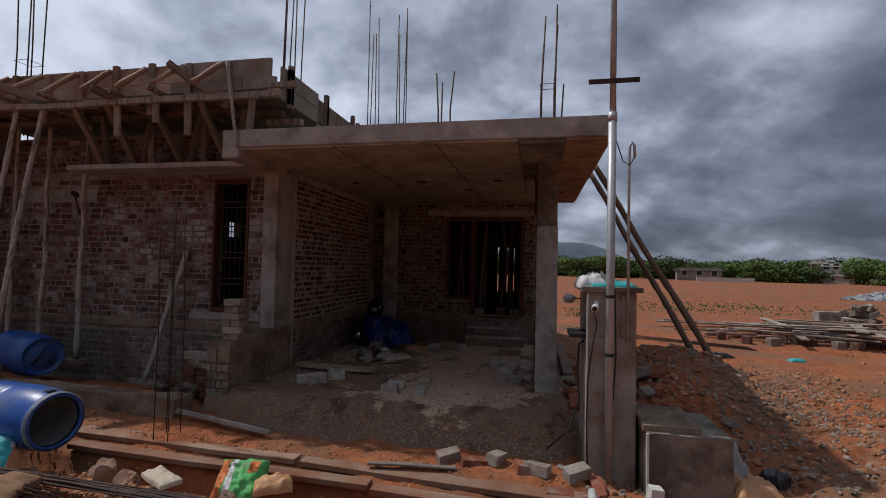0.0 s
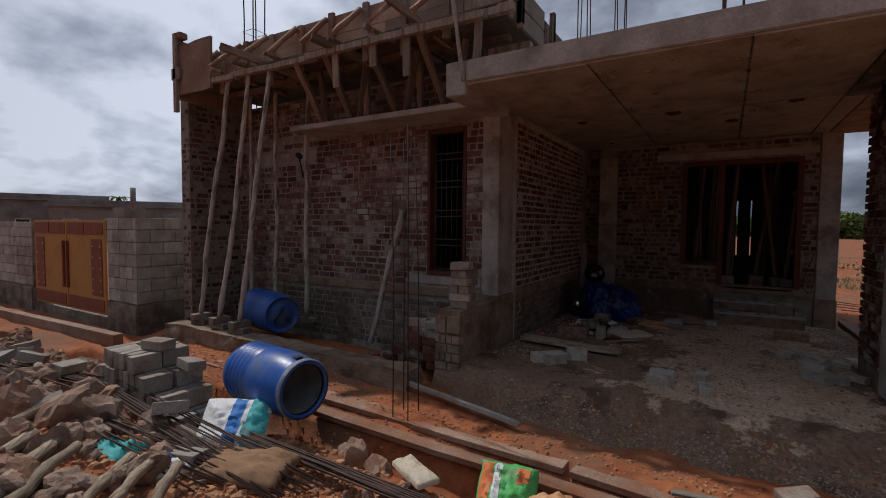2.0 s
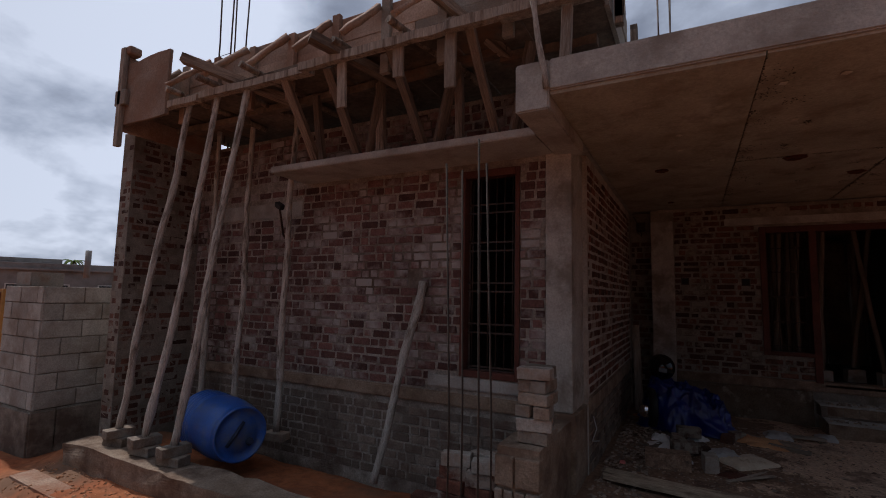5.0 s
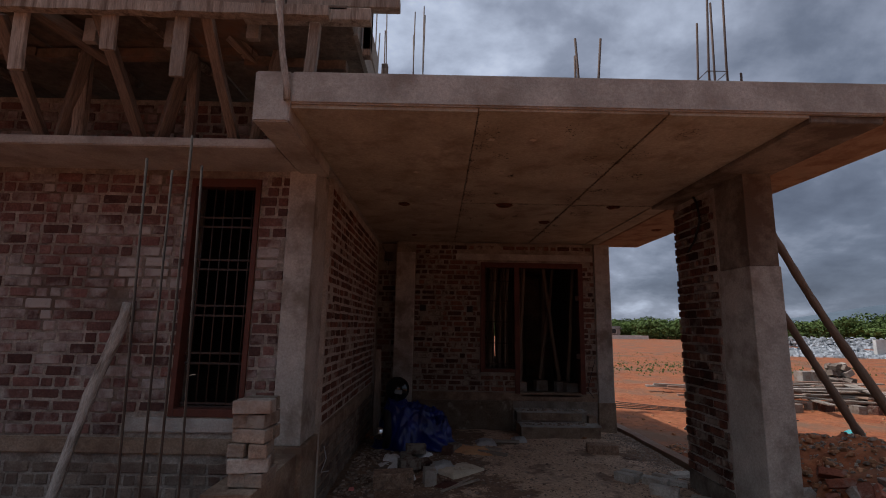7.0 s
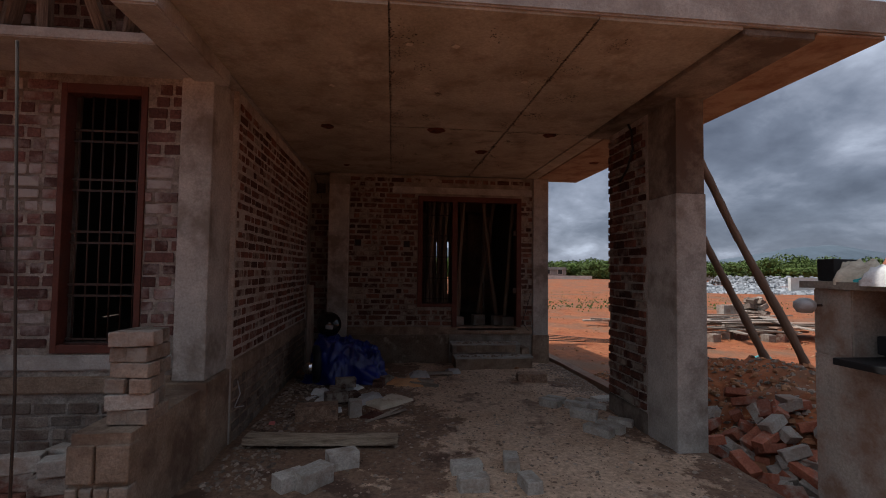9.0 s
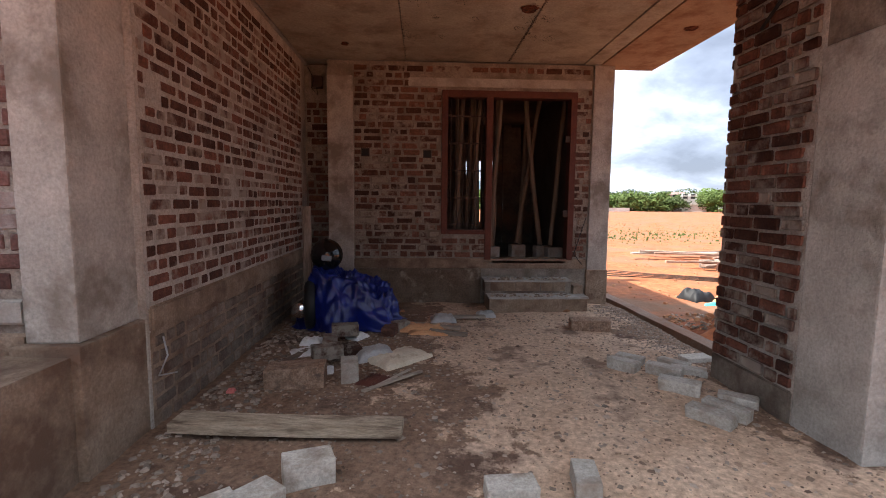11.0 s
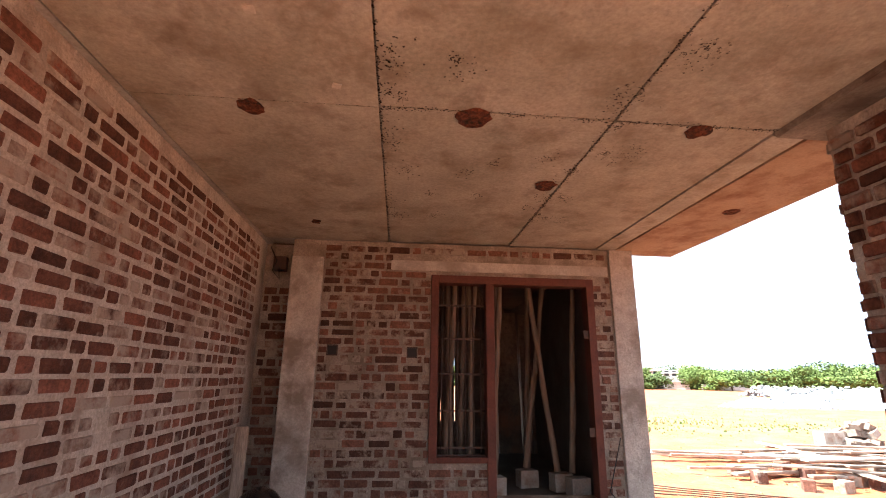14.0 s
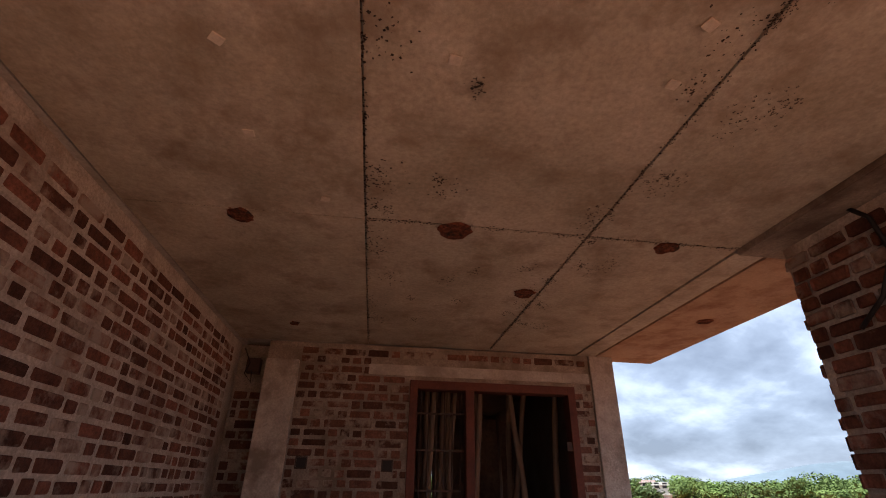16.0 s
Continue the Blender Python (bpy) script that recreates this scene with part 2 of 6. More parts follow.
M["iron"] = mat("grill_iron", (0.045, 0.034, 0.03), (0.08, 0.05, 0.04), 12, 0.6, 0.1, metal=0.4)
M["rebar"] = mat("rusty_rebar", (0.055, 0.042, 0.038), (0.12, 0.07, 0.05), 10, 0.7, 0.15, metal=0.3)
# indoor darkness is put into the cement colour of the rooms
M["dark_room"] = mat("shade_darkened_cement", (0.075, 0.058, 0.046), (0.12, 0.098, 0.08), 3, 0.95, 0.4)
M["granite"] = mat("coarse_aggregate", (0.25, 0.145, 0.095), (0.46, 0.315, 0.225), 26, 0.95, 1.0, (0.16, 0.11, 0.085), 12.0, 0.60, 0.06, fine_scale=90, grit=0.5)

M["brick_pale"] = mat("pale_brick", (0.165, 0.115, 0.085), (0.30, 0.232, 0.178), 10, 0.92, 0.7, (0.30, 0.265, 0.225), 6.0, 0.56, 0.1, vary=0.38, grit=0.35)
M["board_grey"] = mat("grey_form_board", (0.26, 0.22, 0.185), (0.38, 0.335, 0.285), 2.6, 0.88, 0.4, (0.19, 0.14, 0.105), 1.8, 0.58, 0.12, vary=0.22, grit=0.3)
M["stone"] = mat("broken_stone", (0.215, 0.135, 0.095), (0.42, 0.305, 0.235), 6, 0.95, 0.8, (0.30, 0.13, 0.07), 2.5, 0.57, 0.12, vary=0.3, grit=0.3)
M["drum"] = mat("blue_plastic", (0.016, 0.075, 0.31), (0.026, 0.11, 0.42), 4, 0.35, 0.10, (0.12, 0.15, 0.21), 3.0, 0.60, 0.10, spec=0.5, grit=0.25)
M["drum_dark"] = mat("dark_blue_plastic", (0.015, 0.025, 0.06), (0.05, 0.06, 0.09), 6, 0.5, 0.1)
M["drum_inside"] = mat("cement_stained_plastic", (0.30, 0.30, 0.295), (0.46, 0.455, 0.44), 5, 0.8, 0.2, (0.17, 0.175, 0.18), 3.0, 0.6, 0.1)
M["black"] = mat("black_plastic", (0.012, 0.012, 0.013), (0.02, 0.02, 0.021), 8, 0.6, 0.1)
M["black_gloss"] = mat("gloss_black", (0.008, 0.008, 0.009), (0.012, 0.012, 0.013), 8, 0.12, 0.0, spec=0.6)
M["visor"] = mat("visor_plastic", (0.13, 0.135, 0.14), (0.20, 0.205, 0.21), 8, 0.15, 0.0, spec=0.6)
M["chrome"] = mat("chrome", (0.75, 0.75, 0.76), (0.85, 0.85, 0.86), 8, 0.12, 0.0, metal=1.0)
M["tarp"] = mat("blue_tarpaulin", (0.003, 0.007, 0.085), (0.007, 0.02, 0.20), 5, 0.30, 0.22, (0.06, 0.07, 0.16), 8.0, 0.70, 0.05, spec=0.5)
M["sack_white"] = mat("white_woven_sack", (0.70, 0.70, 0.69), (0.82, 0.82, 0.81), 10, 0.6, 0.3, (0.40, 0.31, 0.24), 5.0, 0.66, 0.08)
M["sack_teal"] = mat("teal_print", (0.03, 0.35, 0.36), (0.10, 0.48, 0.48), 9, 0.6, 0.3, (0.30, 0.26, 0.22), 6.0, 0.66, 0.08)
M["sack_blue"] = mat("blue_print", (0.03, 0.16, 0.50), (0.06, 0.24, 0.6), 9, 0.6, 0.2)
M["sack_green"] = mat("green_woven_sack", (0.08, 0.42, 0.10), (0.16, 0.55, 0.18), 10, 0.55, 0.3, (0.35, 0.30, 0.22), 5.0, 0.66, 0.08)
M["sack_orange"] = mat("orange_print", (0.62, 0.16, 0.05), (0.7, 0.22, 0.08), 9, 0.6, 0.2)
M["sack_yellow"] = mat("yellow_plastic", (0.62, 0.46, 0.05), (0.7, 0.55, 0.12), 9, 0.5, 0.2)
M["sack_pink"] = mat("pink_plastic", (0.6, 0.16, 0.15), (0.7, 0.22, 0.2), 9, 0.5, 0.2)
M["paper_cream"] = mat("cream_paper", (0.55, 0.46, 0.34), (0.66, 0.58, 0.46), 9, 0.85, 0.3, (0.34, 0.25, 0.18), 6.0, 0.62, 0.08)
M["plastic_grey"] = mat("grey_plastic", (0.33, 0.32, 0.31), (0.46, 0.45, 0.44), 12, 0.35, 0.3, spec=0.5)
M["orange_sheet"] = mat("orange_plastic_sheet", (0.55, 0.26, 0.12), (0.66, 0.38, 0.2), 8, 0.5, 0.3)
M["jute"] = mat("jute_cloth", (0.27, 0.15, 0.085), (0.36, 0.215, 0.125), 14, 0.95, 0.5, fine_scale=120)
M["steel"] = mat("galvanised_pipe", (0.42, 0.43, 0.44), (0.52, 0.53, 0.54), 8, 0.5, 0.1, (0.33, 0.31, 0.29), 3.0, 0.62, 0.1, metal=0.5)
M["leaf"] = mat("foliage", (0.06, 0.10, 0.022), (0.115, 0.165, 0.04), 0.3, 0.8, 0.0, vary=0.4, fine_scale=3, grit=0.3)
M["bark"] = mat("bark", (0.09, 0.065, 0.045), (0.14, 0.105, 0.075), 5, 0.95, 0.5)
M["white_wall"] = mat("painted_wall", (0.62, 0.60, 0.56), (0.70, 0.68, 0.64), 1.0, 0.9, 0.1, (0.48, 0.45, 0.40), 0.6, 0.62, 0.1)
M["pink_wall"] = mat("pink_painted_wall", (0.58, 0.40, 0.37), (0.66, 0.48, 0.45), 1.0, 0.9, 0.1, (0.48, 0.38, 0.34), 0.6, 0.62, 0.1)
M["grey_wall"] = mat("grey_cement_house", (0.24, 0.225, 0.21), (0.33, 0.315, 0.295), 1.0, 0.9, 0.2, (0.17, 0.155, 0.14), 0.6, 0.58, 0.1)
M["tile_red"] = mat("clay_roof_tile", (0.32, 0.10, 0.055), (0.40, 0.15, 0.085), 2.0, 0.9, 0.3)
M["glass_dark"] = mat("dark_window_pane", (0.02, 0.022, 0.025), (0.03, 0.032, 0.035), 2.0, 0.15, 0.0, spec=0.6)
# distance haze is put into the hill's blue-grey colour
M["hill"] = mat("haze_tinted_hill", (0.10, 0.135, 0.17), (0.125, 0.16, 0.19), 0.004, 1.0, 0.0, fine_scale=0.02)
M["gate"] = mat("ochre_painted_gate", (0.42, 0.20, 0.055), (0.50, 0.27, 0.08), 4, 0.6, 0.15, (0.30, 0.14, 0.05), 2.0, 0.62, 0.1)
M["gate_red"] = mat("maroon_painted_panel", (0.20, 0.055, 0.035), (0.27, 0.085, 0.05), 4, 0.6, 0.15)
M["white_plastic"] = mat("white_plastic", (0.72, 0.72, 0.72), (0.78, 0.78, 0.78), 8, 0.35, 0.0, spec=0.5)
M["debris_dark"] = mat("gravel_stones", (0.20, 0.145, 0.11), (0.36, 0.29, 0.235), 8, 0.95, 0.4, vary=0.45, island=True)
M["bark_pole"] = mat("brown_pole", (0.16, 0.115, 0.085), (0.24, 0.18, 0.135), 3.0, 0.85, 0.4, stretch=(9, 9, 0.9), fine_scale=18)
M["splinter"] = mat("brown_splinters", (0.15, 0.098, 0.068), (0.30, 0.205, 0.148), 3.0, 0.95, 0.4, vary=0.4, island=True, fine_scale=20)
M["soil_clod"] = mat("red_clods", (0.32, 0.13, 0.06), (0.40, 0.22, 0.12), 3.0, 0.95, 0.4, vary=0.35, island=True, fine_scale=20)
M["granite_pale"] = mat("pale_rubble", (0.24, 0.255, 0.27), (0.40, 0.415, 0.43), 1.0, 0.9, 0.3, vary=0.4, island=True)
M["pit_dark"] = mat("dark_pits", (0.03, 0.022, 0.018), (0.06, 0.045, 0.035), 9.0, 0.95, 0.2)
M["cement_brick"] = mat("cement_washed_brick", (0.15, 0.11, 0.086), (0.27, 0.22, 0.178), 6.0, 0.93, 0.7, (0.10, 0.052, 0.038), 3.5, 0.58, 0.1, vary=0.3, grit=0.35)
M["spacer"] = mat("cement_spacer", (0.46, 0.40, 0.33), (0.55, 0.49, 0.41), 9, 0.9, 0.2)
M["pole_wood"] = mat("peeled_pole", (0.39, 0.34, 0.29), (0.64, 0.585, 0.52), 3.0, 0.85, 0.7, (0.13, 0.095, 0.07), 1.6, 0.57, 0.07, vary=0.25, stretch=(9, 9, 1.6), fine_scale=18, grit=0.4)
M["brick_red"] = mat("fresh_red_brick", (0.25, 0.075, 0.042), (0.36, 0.13, 0.078), 9, 0.9, 0.6, (0.36, 0.29, 0.24), 5.0, 0.62, 0.1, vary=0.35, grit=0.3)
M["hole_red"] = mat("broken_brick_plug", (0.10, 0.026, 0.014), (0.22, 0.07, 0.035), 30, 0.95, 0.9, (0.03, 0.018, 0.012), 20.0, 0.55, 0.08, grit=0.5)
M["board_soil"] = mat("soil_stained_board", (0.26, 0.15, 0.098), (0.42, 0.29, 0.21), 2.6, 0.9, 0.6, (0.26, 0.10, 0.05), 1.8, 0.53, 0.1, vary=0.2, grit=0.4)
M["damp_brown"] = mat("damp_brown_cement", (0.115, 0.078, 0.052), (0.20, 0.15, 0.11), 7.0, 0.93, 0.8, (0.34, 0.285, 0.225), 5.0, 0.62, 0.06, grit=0.4)
M["log_wood"] = mat("peeled_log", (0.30, 0.225, 0.155), (0.52, 0.42, 0.31), 3.0, 0.85, 0.9, (0.15, 0.10, 0.07), 1.8, 0.55, 0.08, vary=0.25, stretch=(9, 9, 1.6), fine_scale=18, grit=0.4)
M["wall_block"] = mat("pale_wall_block", (0.36, 0.335, 0.30), (0.50, 0.475, 0.435), 6, 0.95, 0.6, (0.24, 0.19, 0.15), 1.6, 0.57, 0.1, vary=0.2, grit=0.3)
M["block_pale"] = mat("pale_warm_block", (0.40, 0.365, 0.315), (0.54, 0.50, 0.44), 8, 0.95, 0.7, (0.27, 0.20, 0.15), 5.0, 0.58, 0.1, vary=0.15, grit=0.35)


# ---- building helpers ----
def link(name, bm, material, parent=None, label=""):
    me = bpy.data.meshes.new(name)
    bm.to_mesh(me)
    bm.free()
    for m in (material if isinstance(material, (list, tuple)) else [material]):
        me.materials.append(m)
    ob = new(name, me)
    ob.parent = parent
    if label:
        ob["label"] = label
    return ob




def base(name, x, y, z, rz=0.0, rx=0.0, ry=0.0, label="", category="", group="", kind=""):
    ob = new(name)
    ob.empty_display_size = 0.1
    ob.matrix_basis = pose(x, y, z, rx, ry, rz)
    return tagged(ob, label, category, group, kind)


def box(bm, x0, x1, y0, y1, z0, z1, mi=0):
    v = [bm.verts.new((x, y, z)) for z in (z0, z1) for y in (y0, y1) for x in (x0, x1)]
    for f in ((0, 2, 3, 1), (4, 5, 7, 6), (0, 1, 5, 4), (2, 6, 7, 3), (0, 4, 6, 2), (1, 3, 7, 5)):
        bm.faces.new([v[k] for k in f]).material_index = mi
    return v


def worn_box(x0, x1, y0, y1, z0, z1, bevel=0.006, rough=0.0, cuts=0, seed=0):
    bm = bmesh.new()
    box(bm, x0, x1, y0, y1, z0, z1)
    if cuts:
        bmesh.ops.subdivide_edges(bm, edges=bm.edges[:], cuts=cuts, use_grid_fill=True)
    else:
        bmesh.ops.bevel(bm, geom=bm.edges[:], offset=bevel, segments=2, affect="EDGES", profile=0.6)
    if rough:
        for v in bm.verts:
            n = noise.noise_vector(v.co * 7 + Vector((seed * 3.7, seed * 1.3, seed)))
            v.co += n * rough
    return bm


def tube(bm, pts, radii, sides=8, mi=0, cap=True):
    pts = [Vector(p) for p in pts]
    if isinstance(radii, (int, float)):
        radii = [radii] * len(pts)
    rings, ref = [], None
    for k, p in enumerate(pts):
        d = (pts[min(k + 1, len(pts) - 1)] - pts[max(k - 1, 0)]).normalized()
        if ref is None:
            ref = d.orthogonal().normalized()
        ref = (ref - d * ref.dot(d)).normalized()
        s = d.cross(ref)
        rings.append([bm.verts.new(p + (ref * math.cos(a) + s * math.sin(a)) * radii[k]) for a in [2 * math.pi * j / sides for j in range(sides)]])
    for a, b in zip(rings, rings[1:]):
        for j in range(sides):
            f = bm.faces.new((a[j], a[(j + 1) % sides], b[(j + 1) % sides], b[j]))
            f.smooth, f.material_index = True, mi
    if cap:
        bm.faces.new(rings[0][::-1]).material_index = mi
        bm.faces.new(rings[-1]).material_index = mi
    return rings


def lathe(bm, profile, sides=32, mi=0):
    """Turn (radius, height) pairs round z."""
    rings = []
    for r, z in profile:
        rings.append([bm.verts.new((r * math.cos(a), r * math.sin(a), z)) for a in [2 * math.pi * j / sides for j in range(sides)]])
    for a, b in zip(rings, rings[1:]):
        for j in range(sides):
            f = bm.faces.new((a[j], a[(j + 1) % sides], b[(j + 1) % sides], b[j]))
            f.smooth, f.material_index = True, mi
    return rings


def crooked(a, b, r0, r1, n=10, bend=0.03, seed=1):
    """Points and radii of an unsawn pole from a to b."""
    a, b = Vector(a), Vector(b)
    pts, rad = [], []
    for k in range(n + 1):
        f = k / n
        w = noise.noise_vector(Vector((seed * 5.1, f * 3.2, seed * 2.3))) * bend * min(1, 4 * f, 4 * (1 - f) + 0.2)
        pts.append(a.lerp(b, f) + w)
        rad.append((r0 + (r1 - r0) * f) * (1 + 0.20 * noise.noise(Vector((seed * 9.7, f * 9, 1.0))) + 0.26 * noise.noise(Vector((seed * 4.7, f * 31, 2.0)))))
    return pts, rad


def sheet(name, nx, ny, fn, material, parent=None, label="", thick=0.0):
    """A surface of nx by ny cells from fn(u, v)."""
    bm = bmesh.new()
    vs = [[bm.verts.new(fn(i / nx, j / ny)) for i in range(nx + 1)] for j in range(ny + 1)]
    for j in range(ny):
        for i in range(nx):
            bm.faces.new((vs[j][i], vs[j][i + 1], vs[j + 1][i + 1], vs[j + 1][i])).smooth = True
    if thick:
        bmesh.ops.solidify(bm, geom=bm.faces[:], thickness=thick)
    return link(name, bm, material, parent, label)


def solid(name, boxes, material, label="", category="", kind="structure", bevel=0.0):
    bm = bmesh.new()
    for k in boxes:
        box(bm, *k)
    if bevel:
        bmesh.ops.bevel(bm, geom=bm.edges[:], offset=bevel, segments=2, affect="EDGES")
    return tagged(link(name, bm, material), label, category, "", kind)


# ---- the ground, one sheet out to the horizon ----
def smooth(a, b, v):
    t = min(1.0, max(0.0, (v - a) / (b - a)))
    return t * t * (3 - 2 * t)


def heap(x, y, cx, cy, r, h, sx=1.0):
    d = math.hypot((x - cx) / sx, y - cy) / r
    return h * (1 - smooth(0.0, 1.0, d)) if d < 1 else 0.0


def ground_z(x, y):
    z = -0.25 + 0.18 * (1 - smooth(2.2, 3.2, y)) * (1 - smooth(1.5, 4.0, abs(x + 1.5) - 2.0))
    # foundation trench in front of the house
    if -9.3 < x < 0.5:
        inside = smooth(3.45, 3.6, y) * (1 - smooth(3.85, 3.95, y)) * smooth(-9.3, -9.0, x) * (1 - smooth(0.2, 0.5, x))
        z -= 0.28 * inside
    z += heap(x, y, 2.1, 7.2, 1.8, 0.80) + heap(x, y, 1.5, 8.6, 1.6, 0.40) + heap(x, y, 1.35, 6.1, 1.2, 0.25) + heap(x, y, 3.3, 5.2, 1.8, 0.30)
    if 0.4 < x < 5.5 and 3.8 < y < 11:
        z += 0.09 * noise.noise(Vector((x * 3.2, y * 3.2, 1))) + 0.05 * noise.noise(Vector((x * 7, y * 7, 3))) + 0.03 * noise.noise(Vector((x * 14, y * 14, 2)))
    z += heap(x, y, -6.6, 1.9, 2.0, 0.28, 1.5) + 0.16 * smooth(4.5, 5.0, y) * (1 - smooth(5.6, 6.2, y)) * (1 - smooth(-4.3, -3.9, x)) * smooth(-9.5, -9, x)
    z += 0.10 * smooth(4.05, 4.25, y) * (1 - smooth(5.0, 5.3, y)) * smooth(-9.0, -8.5, x) * (1 - smooth(0.3, 0.8, x))
    near = 1 - smooth(25, 80, math.hypot(x, y - 4))
    z += (0.05 * noise.noise(Vector((x * 0.9, y * 0.9, 0))) + 0.03 * noise.noise(Vector((x * 3.1, y * 3.1, 4))) + 0.014 * noise.noise(Vector((x * 9, y * 9, 8)))) * near
    return z


def build_ground():
    n = 260
    ax = np.sinh(np.linspace(-1, 1, n) * 7.6) / math.sinh(7.6) * 2600 - 1.5
    ay = np.sinh(np.linspace(-1, 1, n) * 7.6) / math.sinh(7.6) * 2600 + 4.0
    # finer steps round the walk
    ax = np.sort(np.concatenate([ax, np.arange(-9.5, 5.0, 0.07)]))
    ay = np.sort(np.concatenate([ay, np.arange(0.8, 9.2, 0.07)]))
    verts = [(x, y, ground_z(x, y)) for y in ay for x in ax]
    w = len(ax)
    faces = [(j * w + i, j * w + i + 1, (j + 1) * w + i + 1, (j + 1) * w + i) for j in range(len(ay) - 1) for i in range(w - 1)]
    me = bpy.data.meshes.new("ground")
    me.from_pydata(verts, [], faces)
    me.shade_smooth()
    me.materials.append(M["soil"])
    return tagged(new("ground", me), "bare red laterite soil with trench, heaps and dry patches", "ground", "", "structure")


build_ground()


# ---- the house ----
FRONT, BACK, LEFT_X, CEIL, FLOOR = 6.0, 9.63, -3.56, 3.01, 0.13


def porch_floor_z(x, y):
    edge = 5.12 + 0.22 * noise.noise(Vector((x * 1.1, 0, 3)))
    z = FLOOR + 0.02 * noise.noise(Vector((x * 1.3, y * 1.3, 2))) + 0.012 * noise.noise(Vector((x * 5, y * 5, 5)))
    z -= (1 - smooth(edge - 0.62, edge, y)) * 0.34
    z -= smooth(0.18, 0.75, x) * 0.30
    z -= (1 - smooth(-3.95, -3.35, x)) * (1 - smooth(4.85, 5.1, y)) * 0.35
    return z


floor_ob = sheet("floor", 110, 130, lambda u, v: (lambda x, y: (x, y, porch_floor_z(x, y)))(LEFT_X - 0.35 + u * 4.75, 4.35 + v * 5.4), M["porch_dirt"])
tagged(floor_ob, "trampled cement and dirt porch floor strewn with grit", "floor", "", "structure")

# main front wall with the window opening; bricks are set on it further down
WIN = (-4.65, -4.07, 0.94, 2.86)
wall_front = solid("wall_front", [
    (-8.6, WIN[0], FRONT + 0.006, 6.23, -0.5, 3.56), (WIN[1], -3.83, FRONT + 0.006, 6.23, -0.5, 3.56),
    (WIN[0], WIN[1], FRONT + 0.006, 6.23, -0.5, WIN[2]), (WIN[0], WIN[1], FRONT + 0.006, 6.23, WIN[3], 3.56)],
    M["mortar"], "unplastered red brick front wall with pale mortar joints", "wall")
wall_wing = solid("wall_wing", [(-8.82, -8.6, 5.1, 6.4, -0.5, 3.56)], M["mortar_shaded"], "projecting red brick side wall end", "wall")
wall_porch = solid("wall_porch", [(-3.79, LEFT_X - 0.006, 6.4, 9.86, -0.3, CEIL)], M["mortar_smeared"], "red brick porch wall with pale mortar", "wall")
DOOR = (-1.90, -0.27, 0.66, 2.69)
MID = -1.33
wall_back = solid("wall_back", [
    (-3.25, DOOR[0], BACK + 0.006, 9.86, -0.3, CEIL), (DOOR[1], -0.08, BACK + 0.006, 9.86, -0.3, CEIL),
    (DOOR[0], DOOR[1], BACK + 0.006, 9.86, DOOR[3], CEIL), (DOOR[0], MID, BACK + 0.006, 9.86, -0.3, 0.98), (MID, DOOR[1], BACK + 0.006, 9.86, -0.3, DOOR[2])],
    M["mortar_shaded"], "red brick entrance wall with pale mortar", "wall")
wall_recess = solid("wall_recess", [(-3.79, -3.25, 9.88, 10.0, -0.3, CEIL)], M["mortar_shaded"], "dark recessed brick wall strip", "wall")
wall_pier = solid("wall_pier", [(-0.014, 0.20, 6.38, 7.126, -0.3, CEIL)], M["mortar_smeared"], "short red brick wing wall beside the porch column", "wall")

# plinth bands and the smeared footing below them
solid("trim", [(-8.58, -3.83, FRONT - 0.02, 6.1, 0.66, 0.78)], M["render"], "cast concrete plinth band", "trim", bevel=0.012)
solid("trim", [(LEFT_X - 0.1, LEFT_X + 0.015, 6.42, 9.62, 0.66, 0.80)], M["render"], "cement plinth band along the porch wall", "trim", bevel=0.012)
solid("trim", [(LEFT_X - 0.1, LEFT_X - 0.0035, 6.42, 9.62, -0.1, 0.66)], M["render"], "cement smear over the lower porch wall", "trim")
solid("trim", [(-3.2, -1.40, BACK - 0.016, 9.8, -0.1, 0.555)], M["damp_brown"], "damp dark brown cement base with pale drips", "trim", bevel=0.006)
solid("trim", [(-2.95, -0.09, BACK - 0.03, 9.8, 0.56, 0.68)], M["render"], "cement plinth band under the door", "trim", bevel=0.012)
solid("trim", [(-2.3, -0.1, BACK - 0.006, 9.8, 2.73, 2.83)], M["concrete"], "thin concrete lintel band over the door", "trim", bevel=0.006)
solid("trim", [(-8.2, -6.7, FRONT - 0.008, 6.1, 2.56, 2.74)], M["concrete"], "concrete lintel band on brick", "trim", bevel=0.008)
solid("trim", [(-4.98, -3.84, FRONT - 0.015, 6.1, 0.82, 0.93)], M["concrete"], "whitish cement window sill smear", "trim", bevel=0.01)


def column(name, x0, x1, y0, y1, z0, z1, label, foot=None):
    bm = worn_box(x0, x1, y0, y1, z0, z1, 0.012)
    ob = tagged(link(name, bm, M["column_concrete"]), label, "column", "porch columns", "structure")
    if foot:
        link("footing", worn_box(*foot, 0.012), M["render"], ob)
    return ob


column("column_1", -3.83, LEFT_X - 0.045, FRONT - 0.03, 6.42, 0.74, 2.99, "bare grey concrete column with formwork streaks", (-3.87, LEFT_X - 0.015, FRONT - 0.07, 6.46, -0.3, 0.74))
column("column_2", -0.02, 0.24, 5.96, 6.40, -0.3, 2.20, "grey concrete column, paler in its lower part")
# the column is given a darker cement above 2.2 m
link("upper_pour", worn_box(-0.012, 0.232, 5.968, 6.39, 2.20, 3.02, 0.008), M["plaster_dark"], bpy.data.objects["column_2"], "darker upper part")
